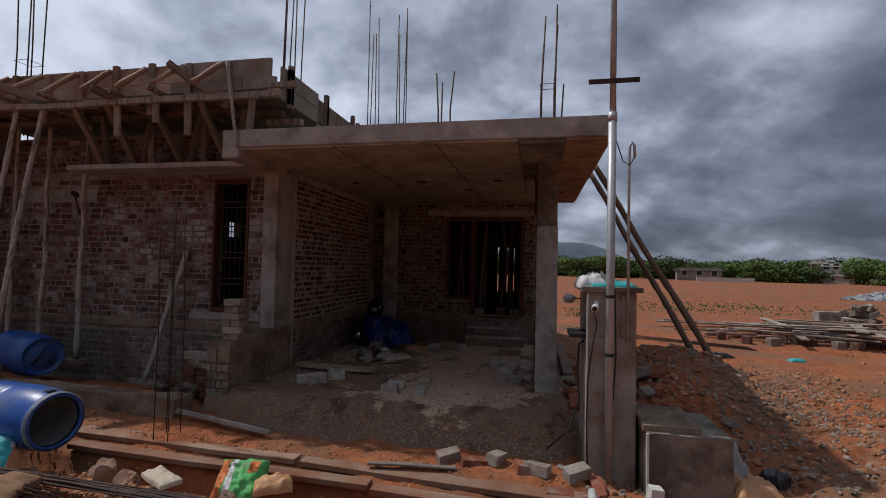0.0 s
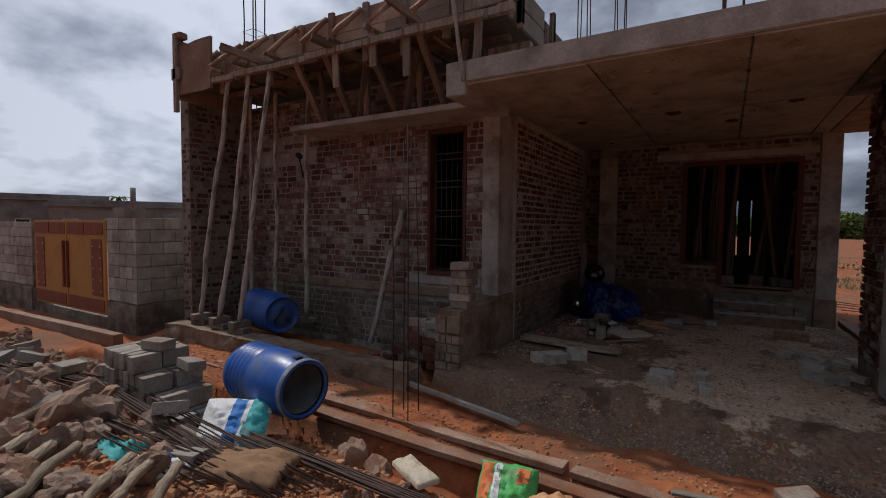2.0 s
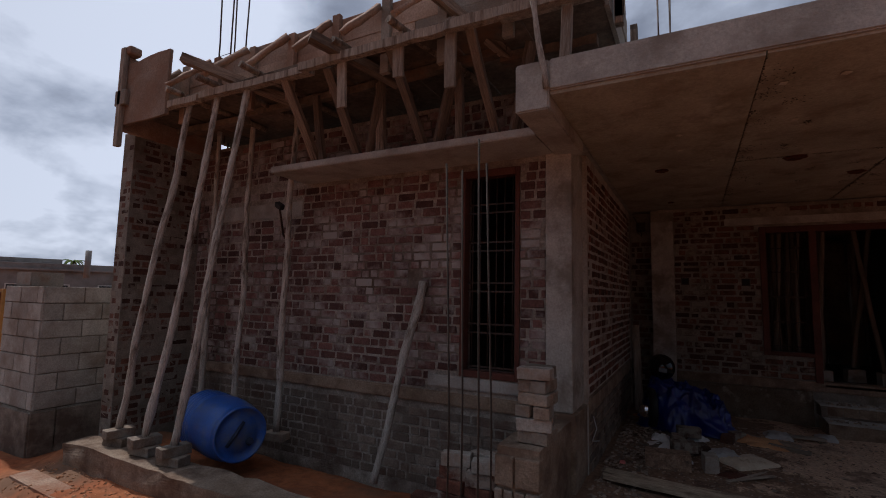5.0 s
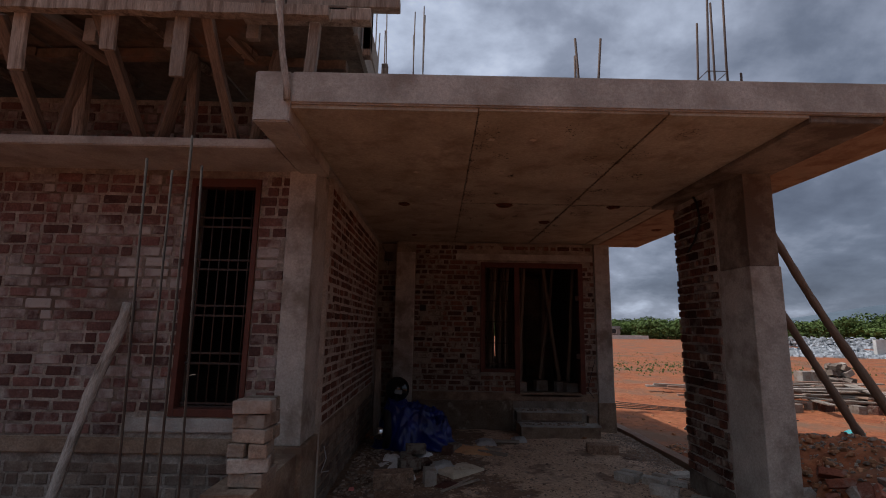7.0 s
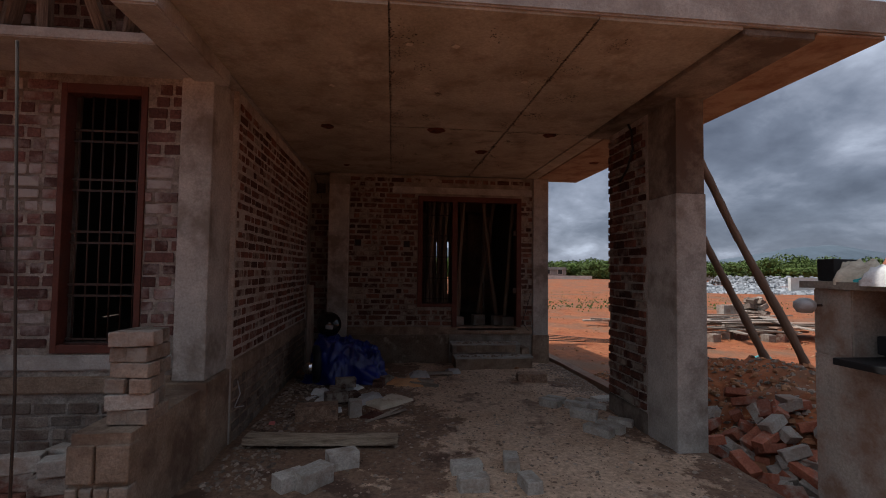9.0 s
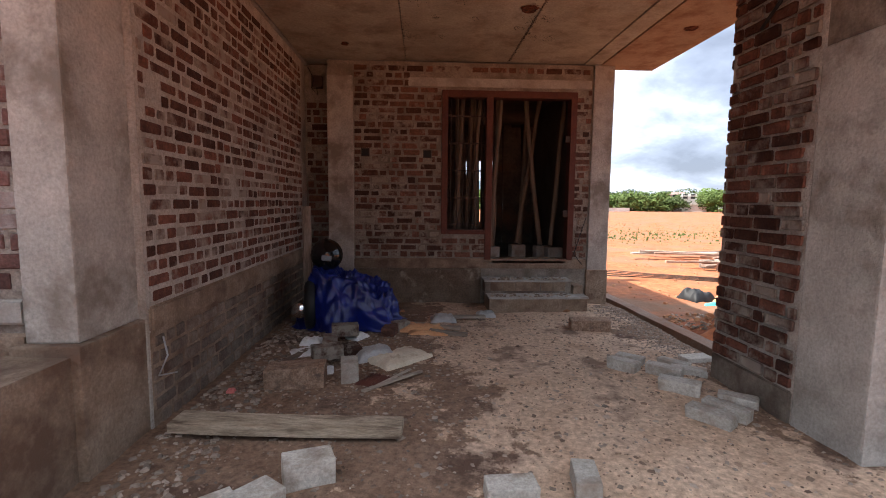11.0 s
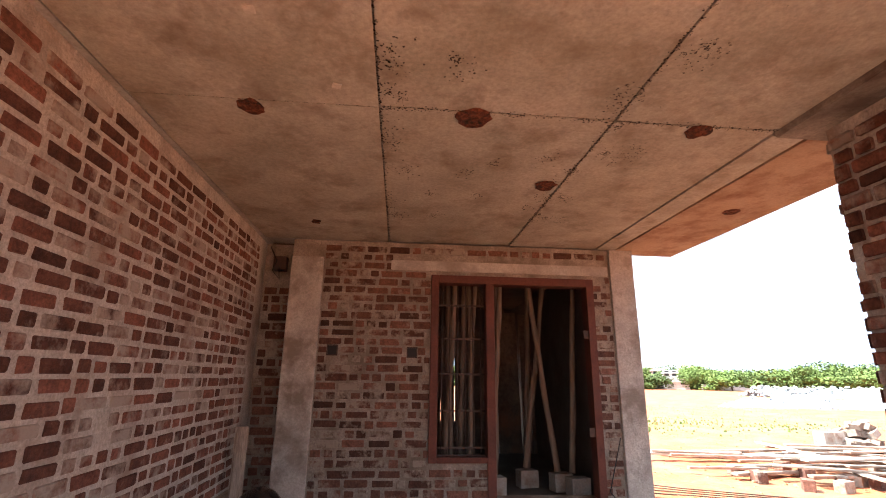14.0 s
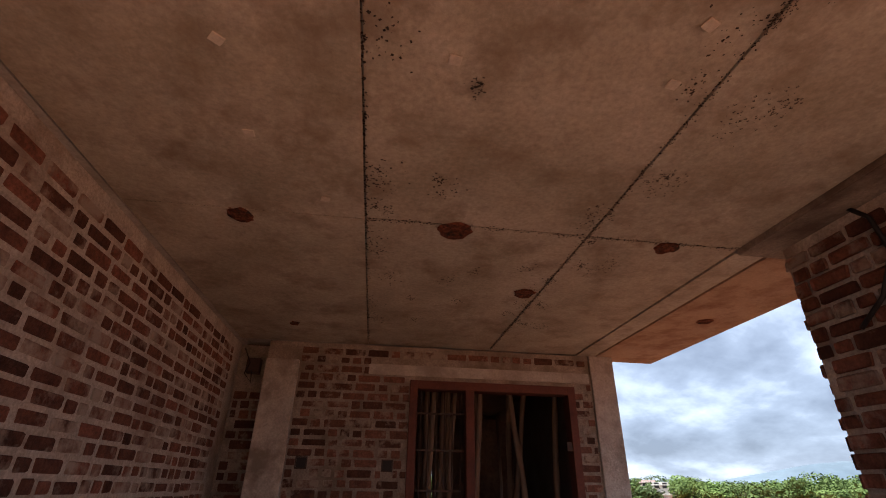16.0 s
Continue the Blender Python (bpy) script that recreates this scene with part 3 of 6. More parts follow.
column("column_3", -0.08, 0.17, BACK - 0.02, 9.95, -0.3, 3.02, "grey concrete corner column beside the steps", (-0.09, 0.18, BACK - 0.03, 9.96, -0.3, 0.55))
column("column_4", -3.25, -2.95, BACK - 0.04, 9.9, 0.2, 2.83, "rough grey concrete column in the brick wall")

# porch slab, its soffit panels and edge beams
slab = solid("porch_roof", [(-3.52, 0.73, 4.94, 9.8, 3.035, 3.25), (-3.52, 0.17, 9.8, 10.3, 3.035, 3.25), (-3.75, -3.52, 4.94, 6.05, 2.91, 3.25), (-3.75, -3.52, 6.05, 10.3, CEIL + 0.002, 3.25)],
             M["concrete"], "cast concrete porch roof slab", "roof", bevel=0.01)


def build_ceiling():
    bm = bmesh.new()
    gap = 0.004
    xs, ys = (-3.52, -2.33, -1.12, -0.22), (4.96, 7.20, 9.62)
    for i in range(3):
        for j in range(2):
            dz = 0.004 * ((i * 2 + j * 3) % 3)
            box(bm, xs[i] + gap, xs[i + 1] - gap, ys[j] + gap, ys[j + 1] - gap, CEIL + dz, 3.034)
    box(bm, -0.212, -0.02, 7.24, 9.62, CEIL - 0.003, 3.034)
    return tagged(link("ceiling", bm, M["soffit"]), "bare concrete porch ceiling with formwork joints", "ceiling", "", "structure")


build_ceiling()
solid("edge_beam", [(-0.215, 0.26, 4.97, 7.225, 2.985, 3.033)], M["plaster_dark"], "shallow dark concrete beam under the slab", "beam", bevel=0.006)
solid("overhang_soffit", [(0.265, 0.725, 4.96, 7.225, 3.012, 3.033), (0.0, 0.70, 7.23, 9.79, 3.006, 3.033)], M["soffit_edge"], "rust-stained soffit of the slab overhang", "ceiling", bevel=0.004)

# sunshade over the window
solid("sunshade", [(-6.66, -3.76, 5.45, FRONT + 0.1, 2.93, 3.0)], M["concrete"], "thin concrete sunshade ledge over the window", "ledge", bevel=0.008)

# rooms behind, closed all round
# walls, floor and ceiling carry the indoor shade in their colour
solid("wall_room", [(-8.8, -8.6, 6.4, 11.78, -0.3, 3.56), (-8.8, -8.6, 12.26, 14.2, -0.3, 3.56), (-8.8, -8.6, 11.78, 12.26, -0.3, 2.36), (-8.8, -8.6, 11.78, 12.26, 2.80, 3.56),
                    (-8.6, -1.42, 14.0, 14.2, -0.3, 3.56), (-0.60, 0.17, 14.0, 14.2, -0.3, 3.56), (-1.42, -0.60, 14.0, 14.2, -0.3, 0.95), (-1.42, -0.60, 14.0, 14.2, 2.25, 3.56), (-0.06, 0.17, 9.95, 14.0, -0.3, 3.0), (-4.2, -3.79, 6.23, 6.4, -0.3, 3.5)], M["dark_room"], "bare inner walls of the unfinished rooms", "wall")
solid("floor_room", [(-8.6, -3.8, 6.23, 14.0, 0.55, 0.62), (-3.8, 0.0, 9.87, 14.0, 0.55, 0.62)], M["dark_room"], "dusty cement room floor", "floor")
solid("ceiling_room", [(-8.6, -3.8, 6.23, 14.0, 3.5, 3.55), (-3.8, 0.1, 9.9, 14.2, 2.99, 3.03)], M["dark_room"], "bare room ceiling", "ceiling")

# ---- window, door and stairs ----
def jamb(name, x0, x1, y0, y1, z0, z1, parent, label=""):
    return link(name, worn_box(x0, x1, y0, y1, z0, z1, 0.006), M["frame_wood"], parent, label)


def grill(parent, x0, x1, z0, z1, y, uprights, rails):
    g = bmesh.new()
    box(g, x0, x1, y - 0.006, y + 0.006, z0, z0 + 0.012)
    ob = link("grill", g, M["iron"], parent, "dark iron window grill")
    for k in range(uprights):
        x = x0 + (x1 - x0) * (k + 0.5) / uprights
        b = bmesh.new()
        tube(b, [(x, y, z0), (x, y, z1)], 0.006, 6)
        link("bar", b, M["iron"], ob)
    for z in rails:
        b = bmesh.new()
        box(b, x0, x1, y - 0.004, y + 0.004, z - 0.008, z + 0.008)
        link("crossbar", b, M["iron"], ob)


win = base("window_1", (WIN[0] + WIN[1]) / 2, FRONT, WIN[2], label="tall narrow window with red-brown frame and iron grill", category="window", kind="structure")
win.matrix_basis = Matrix()
jamb("window_frame", WIN[0], WIN[0] + 0.042, FRONT - 0.012, FRONT + 0.10, WIN[2], WIN[3], win)
jamb("window_frame", WIN[1] - 0.042, WIN[1], FRONT - 0.012, FRONT + 0.10, WIN[2], WIN[3], win)
jamb("window_frame", WIN[0] + 0.042, WIN[1] - 0.042, FRONT - 0.012, FRONT + 0.10, WIN[3] - 0.07, WIN[3], win)
jamb("window_sill", WIN[0] + 0.042, WIN[1] - 0.042, FRONT - 0.014, FRONT + 0.10, WIN[2], WIN[2] + 0.06, win)
grill(win, WIN[0] + 0.05, WIN[1] - 0.05, WIN[2] + 0.06, WIN[3] - 0.07, FRONT + 0.07, 6, [1.03, 1.34, 1.42, 1.72, 1.80, 2.10, 2.18, 2.46, 2.54])

door = base("door_1", 0, 0, 0, label="open doorway in a red-brown wooden frame with a barred side light", category="door", kind="structure")
jamb("door_frame", DOOR[0], DOOR[0] + 0.075, BACK - 0.02, BACK + 0.12, 0.98, DOOR[3], door)
jamb("door_frame", DOOR[1] - 0.075, DOOR[1], BACK - 0.02, BACK + 0.12, DOOR[2], DOOR[3], door)
jamb("door_frame", MID - 0.035, MID + 0.045, BACK - 0.024, BACK + 0.12, DOOR[2], DOOR[3] - 0.08, door)
jamb("door_frame", DOOR[0] + 0.075, DOOR[1] - 0.075, BACK - 0.02, BACK + 0.12, DOOR[3] - 0.08, DOOR[3], door)
jamb("window_sill", DOOR[0] + 0.075, MID - 0.035, BACK - 0.022, BACK + 0.12, 0.98, 1.03, door)
grill(door, DOOR[0] + 0.08, MID - 0.04, 1.03, DOOR[3] - 0.09, BACK + 0.06, 6, [1.10, 1.42, 1.75, 2.08, 2.40])
for k in range(2):
    hb = worn_box(DOOR[1] - 0.13, DOOR[1] - 0.076, BACK - 0.01, BACK + 0.02, 1.2 + 0.9 * k, 1.28 + 0.9 * k, 0.003)
    link("hinge", hb, M["iron"], door)

steps = base("entrance_steps", -0.84, 9.3, FLOOR, label="two rough cement and brick steps up to the doorway", category="steps", kind="structure")
steps.matrix_basis = Matrix()
link("step", worn_box(-1.36, -0.24, 9.10, BACK - 0.03, -0.05, 0.285, 0.014, 0.006, 5, 3), M["render"], steps)
link("step", worn_box(-1.38, -0.36, 9.34, BACK - 0.032, 0.305, 0.44, 0.014, 0.006, 5, 5), M["plaster_dark"], steps)
for k in range(7):
    x = -1.32 + k * 0.15
    b = worn_box(x, x + 0.146, 9.097, 9.2, 0.175, 0.282, 0.006, 0.003, 0, k)
    link("brick", b, M["render"], steps)
    if k < 6:
        link("brick", worn_box(x, x + 0.146, 9.337, 9.45, 0.33, 0.437, 0.006, 0.003, 0, k + 9), M["render"], steps)
link("tread", worn_box(-1.375, -0.23, 9.085, BACK - 0.035, 0.286, 0.305, 0.008, 0.010, 12, 7), M["concrete"], steps, "worn pale cement tread")
link("tread", worn_box(-1.39, -0.35, 9.325, BACK - 0.036, 0.4405, 0.458, 0.008, 0.010, 12, 8), M["concrete"], steps, "worn pale cement tread")
link("threshold", worn_box(MID + 0.05, DOOR[1] - 0.08, BACK - 0.03, BACK + 0.13, 0.62, 0.665, 0.01), M["render"], steps)

# ---- loose bricks and blocks ----
def loose(name, x, y, z, size, rz, material, label, category, seed=0, rx=0.0, ry=0.0, group="", rough=0.007):
    a, b, c = (v / 2 for v in size)
    bm = worn_box(-a, a, -b, b, 0, 2 * c, 0.008)
    for v in bm.verts:
        v.co += noise.noise_vector(v.co * 9 + Vector((seed * 2.1, seed, 3))) * rough
    ob = link(name, bm, material)
    ob.matrix_basis = pose(x, y, z, rx, ry, rz)
    return tagged(ob, label, category, group)


def fz(x, y):
    return porch_floor_z(x, y) if (-3.7 < x < 0.9 and 4.5 < y < 9.6) else ground_z(x, y)


BR = (0.225, 0.105, 0.075)
BK = (0.30, 0.15, 0.10)
rng = random.Random(5)
# grey blocks lying on the porch
for x, y, rz, s in ((-0.61, 7.27, -52, (0.22, 0.10, 0.085)), (-0.50, 7.40, -40, (0.20, 0.10, 0.07)), (-0.37, 7.13, -38, (0.24, 0.105, 0.08)), (-0.42, 6.84, -34, (0.25, 0.11, 0.085)),
                    (-0.17, 7.16, -25, (0.23, 0.11, 0.05)), (-0.19, 7.33, -48, (0.22, 0.10, 0.05)), (-0.45, 6.45, -52, (0.25, 0.11, 0.075)), (-0.31, 6.52, -54, (0.25, 0.10, 0.075)), (-0.13, 6.68, -36, (0.22, 0.11, 0.06)), (0.06, 7.46, 10, (0.24, 0.12, 0.05)),
                    (-1.74, 5.50, 4, (0.20, 0.11, 0.10)), (-1.74, 5.78, 2, (0.22, 0.12, 0.09)), (-1.40, 5.84, 80, (0.20, 0.11, 0.09)), (-1.36, 5.50, 96, (0.19, 0.11, 0.09)),
                    (-2.92, 5.62, 40, (0.2, 0.13, 0.1)), (-2.78, 5.64, 50, (0.24, 0.14, 0.12)), (-2.62, 5.92, 20, (0.22, 0.14, 0.12))):
    loose("concrete_block", x, y, fz(x, y) - 0.008, s, rz, M["block_pale"], "small solid grey concrete block lying on the porch floor", "block", x, group="loose blocks")
loose("concrete_block", -0.30, 9.42, 0.285, (0.12, 0.24, 0.12), 8, M["render"], "loose grey brick on the end of the step", "block", 4.4)
loose("cinder_block", -0.46, 8.42, FLOOR - 0.01, (0.38, 0.18, 0.11), -6, M["granite"], "coarse tan concrete block lying by the steps", "block", 2.2, rough=0.012)
loose("cinder_block", -2.97, 7.04, FLOOR - 0.01, (0.385, 0.20, 0.145), 6, M["granite"], "coarse reddish aggregate block on the floor", "block", 3.3, rough=0.014)
loose("concrete_block", -2.62, 7.10, FLOOR - 0.01, (0.12, 0.15, 0.16), 10, M["block"], "small upright grey concrete block", "block", 1.1)
for x, y, z, rz, rx in ((-2.84, 7.42, 0.06, 25, 0), (-2.74, 7.62, 0.0, 35, 20), (-2.9, 7.85, 0.0, 100, 0), (-2.36, 8.36, 0.0, 30, 0), (-2.42, 8.22, 0.0, 80, 0), (-2.8, 8.0, 0.07, 12, 0)):
    loose("red_brick", x, y, FLOOR + z - 0.01, (0.23, 0.12, 0.10), rz, M["brick"], "weathered red brick lying among the rubbish", "brick", x * 3, rx=rx, group="loose bricks")
# bricks and blocks along the apron edge and beside the column
for x, y, rz, kind in ((-0.55, 4.34, 20, 1), (-0.36, 4.42, 70, 0), (-0.12, 4.36, 100, 1), (0.02, 4.30, -20, 0), (0.2, 4.10, 4, 1), (0.36, 4.3, 30, 0), (0.42, 4.1, -30, 1),
                       (0.28, 3.75, 0, 1), (0.1, 3.62, 10, 1), (0.30, 4.52, -10, 0), (0.46, 3.7, 40, 0), (-0.8, 4.42, 30, 0)):
    loose("red_brick" if kind else "concrete_block", x, y, fz(x, y) - 0.01, BR if kind else (0.22, 0.12, 0.1), rz, M["brick_red"] if kind else M["block"],
          "red brick lying on the soil" if kind else "broken grey block lying on the soil", "brick" if kind else "block", x * 7, rx=rng.uniform(-12, 12), ry=rng.uniform(-10, 10), group="blocks by the apron")
for k in range(95):
    x, y = rng.gauss(0.95, 0.33), rng.gauss(6.1, 0.6)
    x = max(0.46, x)
    kind = rng.random() < 0.62
    loose("red_brick" if kind else "concrete_block", x, y, fz(x, y) + rng.uniform(-0.03, 0.05) + 0.16 * math.exp(-((x - 0.95) ** 2 + (y - 6.0) ** 2) * 3) * rng.random(), BR if kind else (0.2, 0.13, 0.08), rng.uniform(0, 180), M["brick_red"] if kind else M["block"],
          "red brick in the rubble heap beside the porch" if kind else "grey broken block in the rubble heap", "brick" if kind else "block", k, rx=rng.uniform(-35, 35), ry=rng.uniform(-30, 30), group="rubble heap")

# ---- pedestal wall and the small brick stack on it ----
ped = tagged(link("pedestal_wall", worn_box(-3.90, -3.615, 5.05, 5.95, -0.35, 0.695, 0.02, 0.010, 6, 2), M["render"]), "low cement-smeared stub wall stepping out from the column", "wall", "", "structure")
pr = random.Random(3)
for k in range(6):
    bz = -0.05 + k * 0.098 + (0.0 if k < 5 else 0.01)
    hh = 0.084 if k < 5 else 0.19
    if k == 5:
        cutsx = [-3.915, -3.775, -3.60]
    else:
        cutsx = [-3.915, -3.915 + 0.155, -3.60] if k % 2 else [-3.915, -3.85, -3.78, -3.70, -3.60]
    for x0, x1 in zip(cutsx, cutsx[1:]):
        link("brick", worn_box(x0 + 0.006, x1 - 0.006, 5.022 + pr.uniform(-0.006, 0.006), 5.12, bz, bz + hh, 0.010, 0.005, 0, k * 5 + x0 * 9), M["brick_pale"] if k < 5 else M["render"], ped)
z = 0.70
lay_rng = random.Random(9)
for k in range(6):
    if k % 2:
        spots = [(-3.70, 5.215, 0), (-3.69, 5.335, 0)]
    else:
        spots = [(-3.755, 5.27, 90), (-3.632, 5.27, 90)]
    for x, y, rz in spots:
        loose("red_brick", x + lay_rng.uniform(-0.02, 0.02), y + lay_rng.uniform(-0.02, 0.02), z, (0.225 * lay_rng.uniform(0.9, 1.04), 0.108, 0.080), rz + lay_rng.uniform(-11, 11), M[("brick_pale", "cement_brick", "brick_pale", "block")[lay_rng.randrange(4)]],
              "pale worn brick in a small neat stack", "brick", k * 3 + x, group="brick stack on the pedestal")
    z += 0.084
# low heap of red bricks beside the pedestal
hrng = random.Random(23)
for layer in range(6):
    for x, y in ((-4.08, 5.28), (-4.10, 5.42), (-4.34, 5.30), (-4.36, 5.45), (-4.60, 5.36))[:5 - layer // 2]:
        loose("red_brick", x + hrng.uniform(-0.03, 0.03), y + hrng.uniform(-0.02, 0.02), -0.06 + layer * 0.095, (0.225, 0.108, 0.092), hrng.uniform(-16, 16), M["block"] if layer == 5 else M["brick_smeared"],
              "rough red brick heaped beside the pedestal", "brick", x * 3 + layer, group="bricks beside the pedestal")
for x, y, rz in ((-4.75, 5.15, 35), (-4.55, 5.05, -20), (-4.92, 5.3, 70)):
    loose("red_brick", x, y, ground_z(x, y) - 0.01, (0.22, 0.11, 0.08), rz, M["brick_smeared"], "red brick lying on damp red soil", "brick", x, rx=8, group="bricks beside the pedestal")

# ---- planks ----
def plank(x0, y0, x1, y1, z0, z1, w, t, label, material="timber", name="plank", seed=1):
    a, b = Vector((x0, y0, z0)), Vector((x1, y1, z1))
    n = (b - a).length
    bm = worn_box(-w / 2, w / 2, -t / 2, t / 2, 0, n, 0.005)
    bmesh.ops.subdivide_edges(bm, edges=[e for e in bm.edges if abs((e.verts[0].co - e.verts[1].co).z) > n * 0.5], cuts=6)
    for v in bm.verts:
        v.co += noise.noise_vector(Vector((v.co.x * 4, v.co.y * 4, v.co.z * 2.3 + seed * 5))) * 0.008
    ob = link(name, bm, M[material])
    d = (b - a).normalized()
    side = Vector((0, 0, 1)).cross(d).normalized() if abs(d.z) < 0.95 else Vector((1, 0, 0))
    upv = d.cross(side).normalized()
    ob.matrix_basis = Matrix.Translation(a) @ Matrix((side, upv, d)).transposed().to_4x4()
    return tagged(ob, label, "plank")


plank(-3.43, 6.37, -2.22, 6.29, 0.19, 0.185, 0.16, 0.05, "old pale timber plank lying across the porch floor", "log_wood")
plank(-2.50, 6.86, -2.12, 7.22, 0.145, 0.15, 0.035, 0.014, "splintered stick of timber on the floor", seed=4)
plank(-2.46, 6.88, -2.20, 7.25, 0.155, 0.15, 0.022, 0.012, "splintered stick of timber on the floor", seed=24)
plank(-3.18, 7.34, -3.06, 7.72, 0.15, 0.15, 0.05, 0.02, "dark split batten on the porch floor", "timber_dark", seed=25)
plank(-2.05, 8.22, -1.70, 8.12, 0.16, 0.15, 0.055, 0.045, "short round-edged timber offcut on the floor", seed=26)
plank(-2.0, 8.75, -1.45, 8.8, 0.16, 0.16, 0.07, 0.03, "short pale timber batten on the floor", seed=5)
plank(-2.3, 8.5, -1.75, 8.3, 0.17, 0.17, 0.06, 0.03, "short pale timber batten on the floor", seed=6)
plank(-3.42, 9.25, -3.5, 9.4, 0.14, 1.30, 0.10, 0.04, "timber board leaning in the porch corner", seed=7)
plank(0.47, 7.2, 0.44, 10.6, 0.09, 0.06, 0.15, 0.08, "long weathered pinkish plank edging the porch", "board", "edging_plank", 8)
plank(-8.6, 4.33, -2.2, 4.18, -0.17, -0.19, 0.20, 0.05, "long soil-stained shuttering plank along the trench", "board_soil", seed=9)
plank(-2.15, 4.18, 0.9, 4.02, -0.2, -0.22, 0.19, 0.05, "soil-stained shuttering plank along the trench", "board_soil", seed=10)
plank(-4.6, 3.98, -1.4, 3.92, -0.215, -0.235, 0.13, 0.05, "narrow wet plank at the trench edge", "board_soil", seed=11)
plank(-1.35, 3.86, 0.9, 3.72, -0.235, -0.23, 0.13, 0.05, "narrow red plank at the trench edge", "board_soil", seed=12)
plank(-1.5, 4.12, -0.7, 4.24, -0.14, -0.14, 0.06, 0.02, "thin pale batten lying on the plank", seed=13)
plank(-4.1, 4.7, -2.7, 4.48, -0.03, -0.10, 0.05, 0.04, "pale concrete edging stick by the apron", "concrete", "kerb_strip", 14)

# low kerb wall in front of the poles
kerb = tagged(link("kerb_wall", worn_box(-8.5, -4.0, 4.62, 4.92, -0.6, 0.09, 0.02, 0.03, 24, 4), M["render"]), "rough low cement kerb wall", "kerb", "", "structure")

# ---- props, struts and formwork under the upper roof ----
def pole(name, a, b, r0, r1, seed, label, category="pole", group="", bend=0.04, material="pole_wood"):
    a, b = Vector(a), Vector(b)
    n = (b - a).length
    pts, rad = crooked((0, 0, 0), (0, 0, n), r0, r1, max(8, int(n * 10)), bend, seed)
    bm = bmesh.new()
    tube(bm, pts, rad, 9)
    ob = link(name, bm, M[material])
    ob.matrix_basis = Matrix.Translation(a) @ (b - a).to_track_quat("Z", "Y").to_matrix().to_4x4()
    return tagged(ob, label, category, group)


POLE = "crooked weathered casuarina prop pole under the formwork"
for k, (a, b) in enumerate((((-7.93, 4.84, 0.26), (-7.43, 5.02, 3.70)), ((-7.44, 4.82, 0.26), (-6.99, 5.02, 3.70)), ((-6.95, 4.80, 0.26), (-6.54, 5.02, 3.70)),
                            ((-8.04, 5.80, 0.05), (-8.02, 5.80, 3.70)), ((-7.43, 5.80, 0.05), (-7.40, 5.80, 3.70)), ((-6.73, 5.80, 0.18), (-6.67, 5.80, 3.70)))):
    pole("prop_pole", a, b, 0.038, 0.030, k + 1, POLE, group="prop poles", bend=0.06 if k < 3 else 0.03)
for x, y, n in ((-7.93, 4.84, 2), (-7.44, 4.82, 2), (-6.95, 4.80, 2), (-6.73, 5.80, 1)):
    for k in range(n):
        loose("red_brick", x, y, 0.09 + k * 0.085, (0.26, 0.14, 0.085), 10 + 70 * k, M["brick_pale"], "brick packed under a prop pole", "brick", x + k, group="packing bricks")
pole("leaning_pole", (-5.22, 5.50, 0.04), (-5.03, 5.955, 1.80), 0.036, 0.042, 21, "stout pale pole leaning on the brick wall", bend=0.02)

form = base("roof_formwork", 0, 0, 0, label="rough timber formwork for the upper roof edge", category="formwork")
DECK, TOP = 3.73, 4.20
frng = random.Random(21)
for k in range(9):
    x = -8.56 + k * 0.596
    # the deck's underside shade is put into the board colour
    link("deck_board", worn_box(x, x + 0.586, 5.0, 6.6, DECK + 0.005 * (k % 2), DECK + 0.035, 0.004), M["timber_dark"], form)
for row in range(2):
    x = -8.3
    while x < -3.3:
        n = min(frng.uniform(0.9, 1.5), -3.22 - x)
        z0 = DECK + 0.02 + row * 0.235
        link("side_board", worn_box(x, x + n - 0.01, 5.20 + 0.012 * frng.random(), 5.245, z0, z0 + 0.225 + 0.02 * frng.random(), 0.004), M["board_grey"] if x > -5.6 else M["board"], form)
        x += n
for row in range(2):
    y = 5.26
    while y < 9.6:
        n = frng.uniform(0.8, 1.4)
        z0 = DECK + row * 0.23 - 0.08 * frng.random()
        if row == 0 or frng.random() < 0.8:
            xo = -3.22 + 0.05 * frng.random()
            link("side_board", worn_box(xo - 0.035, xo, y, y + n - 0.04, z0, z0 + 0.19 + 0.05 * frng.random(), 0.004), (M["board_grey"], M["board"], M["strut_wood"])[frng.randrange(3)], form)
        link("cleat", worn_box(-3.16, -3.10, y + 0.1, y + 0.17, DECK - 0.12 * frng.random(), TOP - 0.12 * frng.random(), 0.005), M["strut_wood"], form)
        y += n
# vertical cleats with sloping sawn braces along the edge
x = -7.85
while x < -3.4:
    link("cleat", worn_box(x, x + 0.085, 5.15, 5.197, DECK - 0.10 - 0.14 * frng.random(), TOP + 0.05 * frng.random(), 0.005), M["board"] if x < -5.6 else M["board_grey"], form)
    b = bmesh.new()
    pts, rad = crooked((x + 0.04 - 0.1 * frng.random(), 5.13, TOP - 0.03), (x - 0.16 - 0.22 * frng.random(), 4.93 - 0.1 * frng.random(), DECK + 0.10), 0.036, 0.034, 5, 0.012, x)
    tube(b, pts, rad, 4)
    link("brace", b, M["board"], form)
    if frng.random() < 0.5:
        b = bmesh.new()
        yb = 4.72 + 0.15 * frng.random()
        pts, rad = crooked((x - 0.25, yb, DECK + 0.02 + 0.06 * frng.random()), (x - 0.15 + 0.25 * frng.random(), 5.95, DECK - 0.06), 0.034, 0.034, 8, 0.02, x + 9)
        tube(b, pts, rad, 7)
        link("joist", b, M["strut_wood"], form)
    x += 0.56
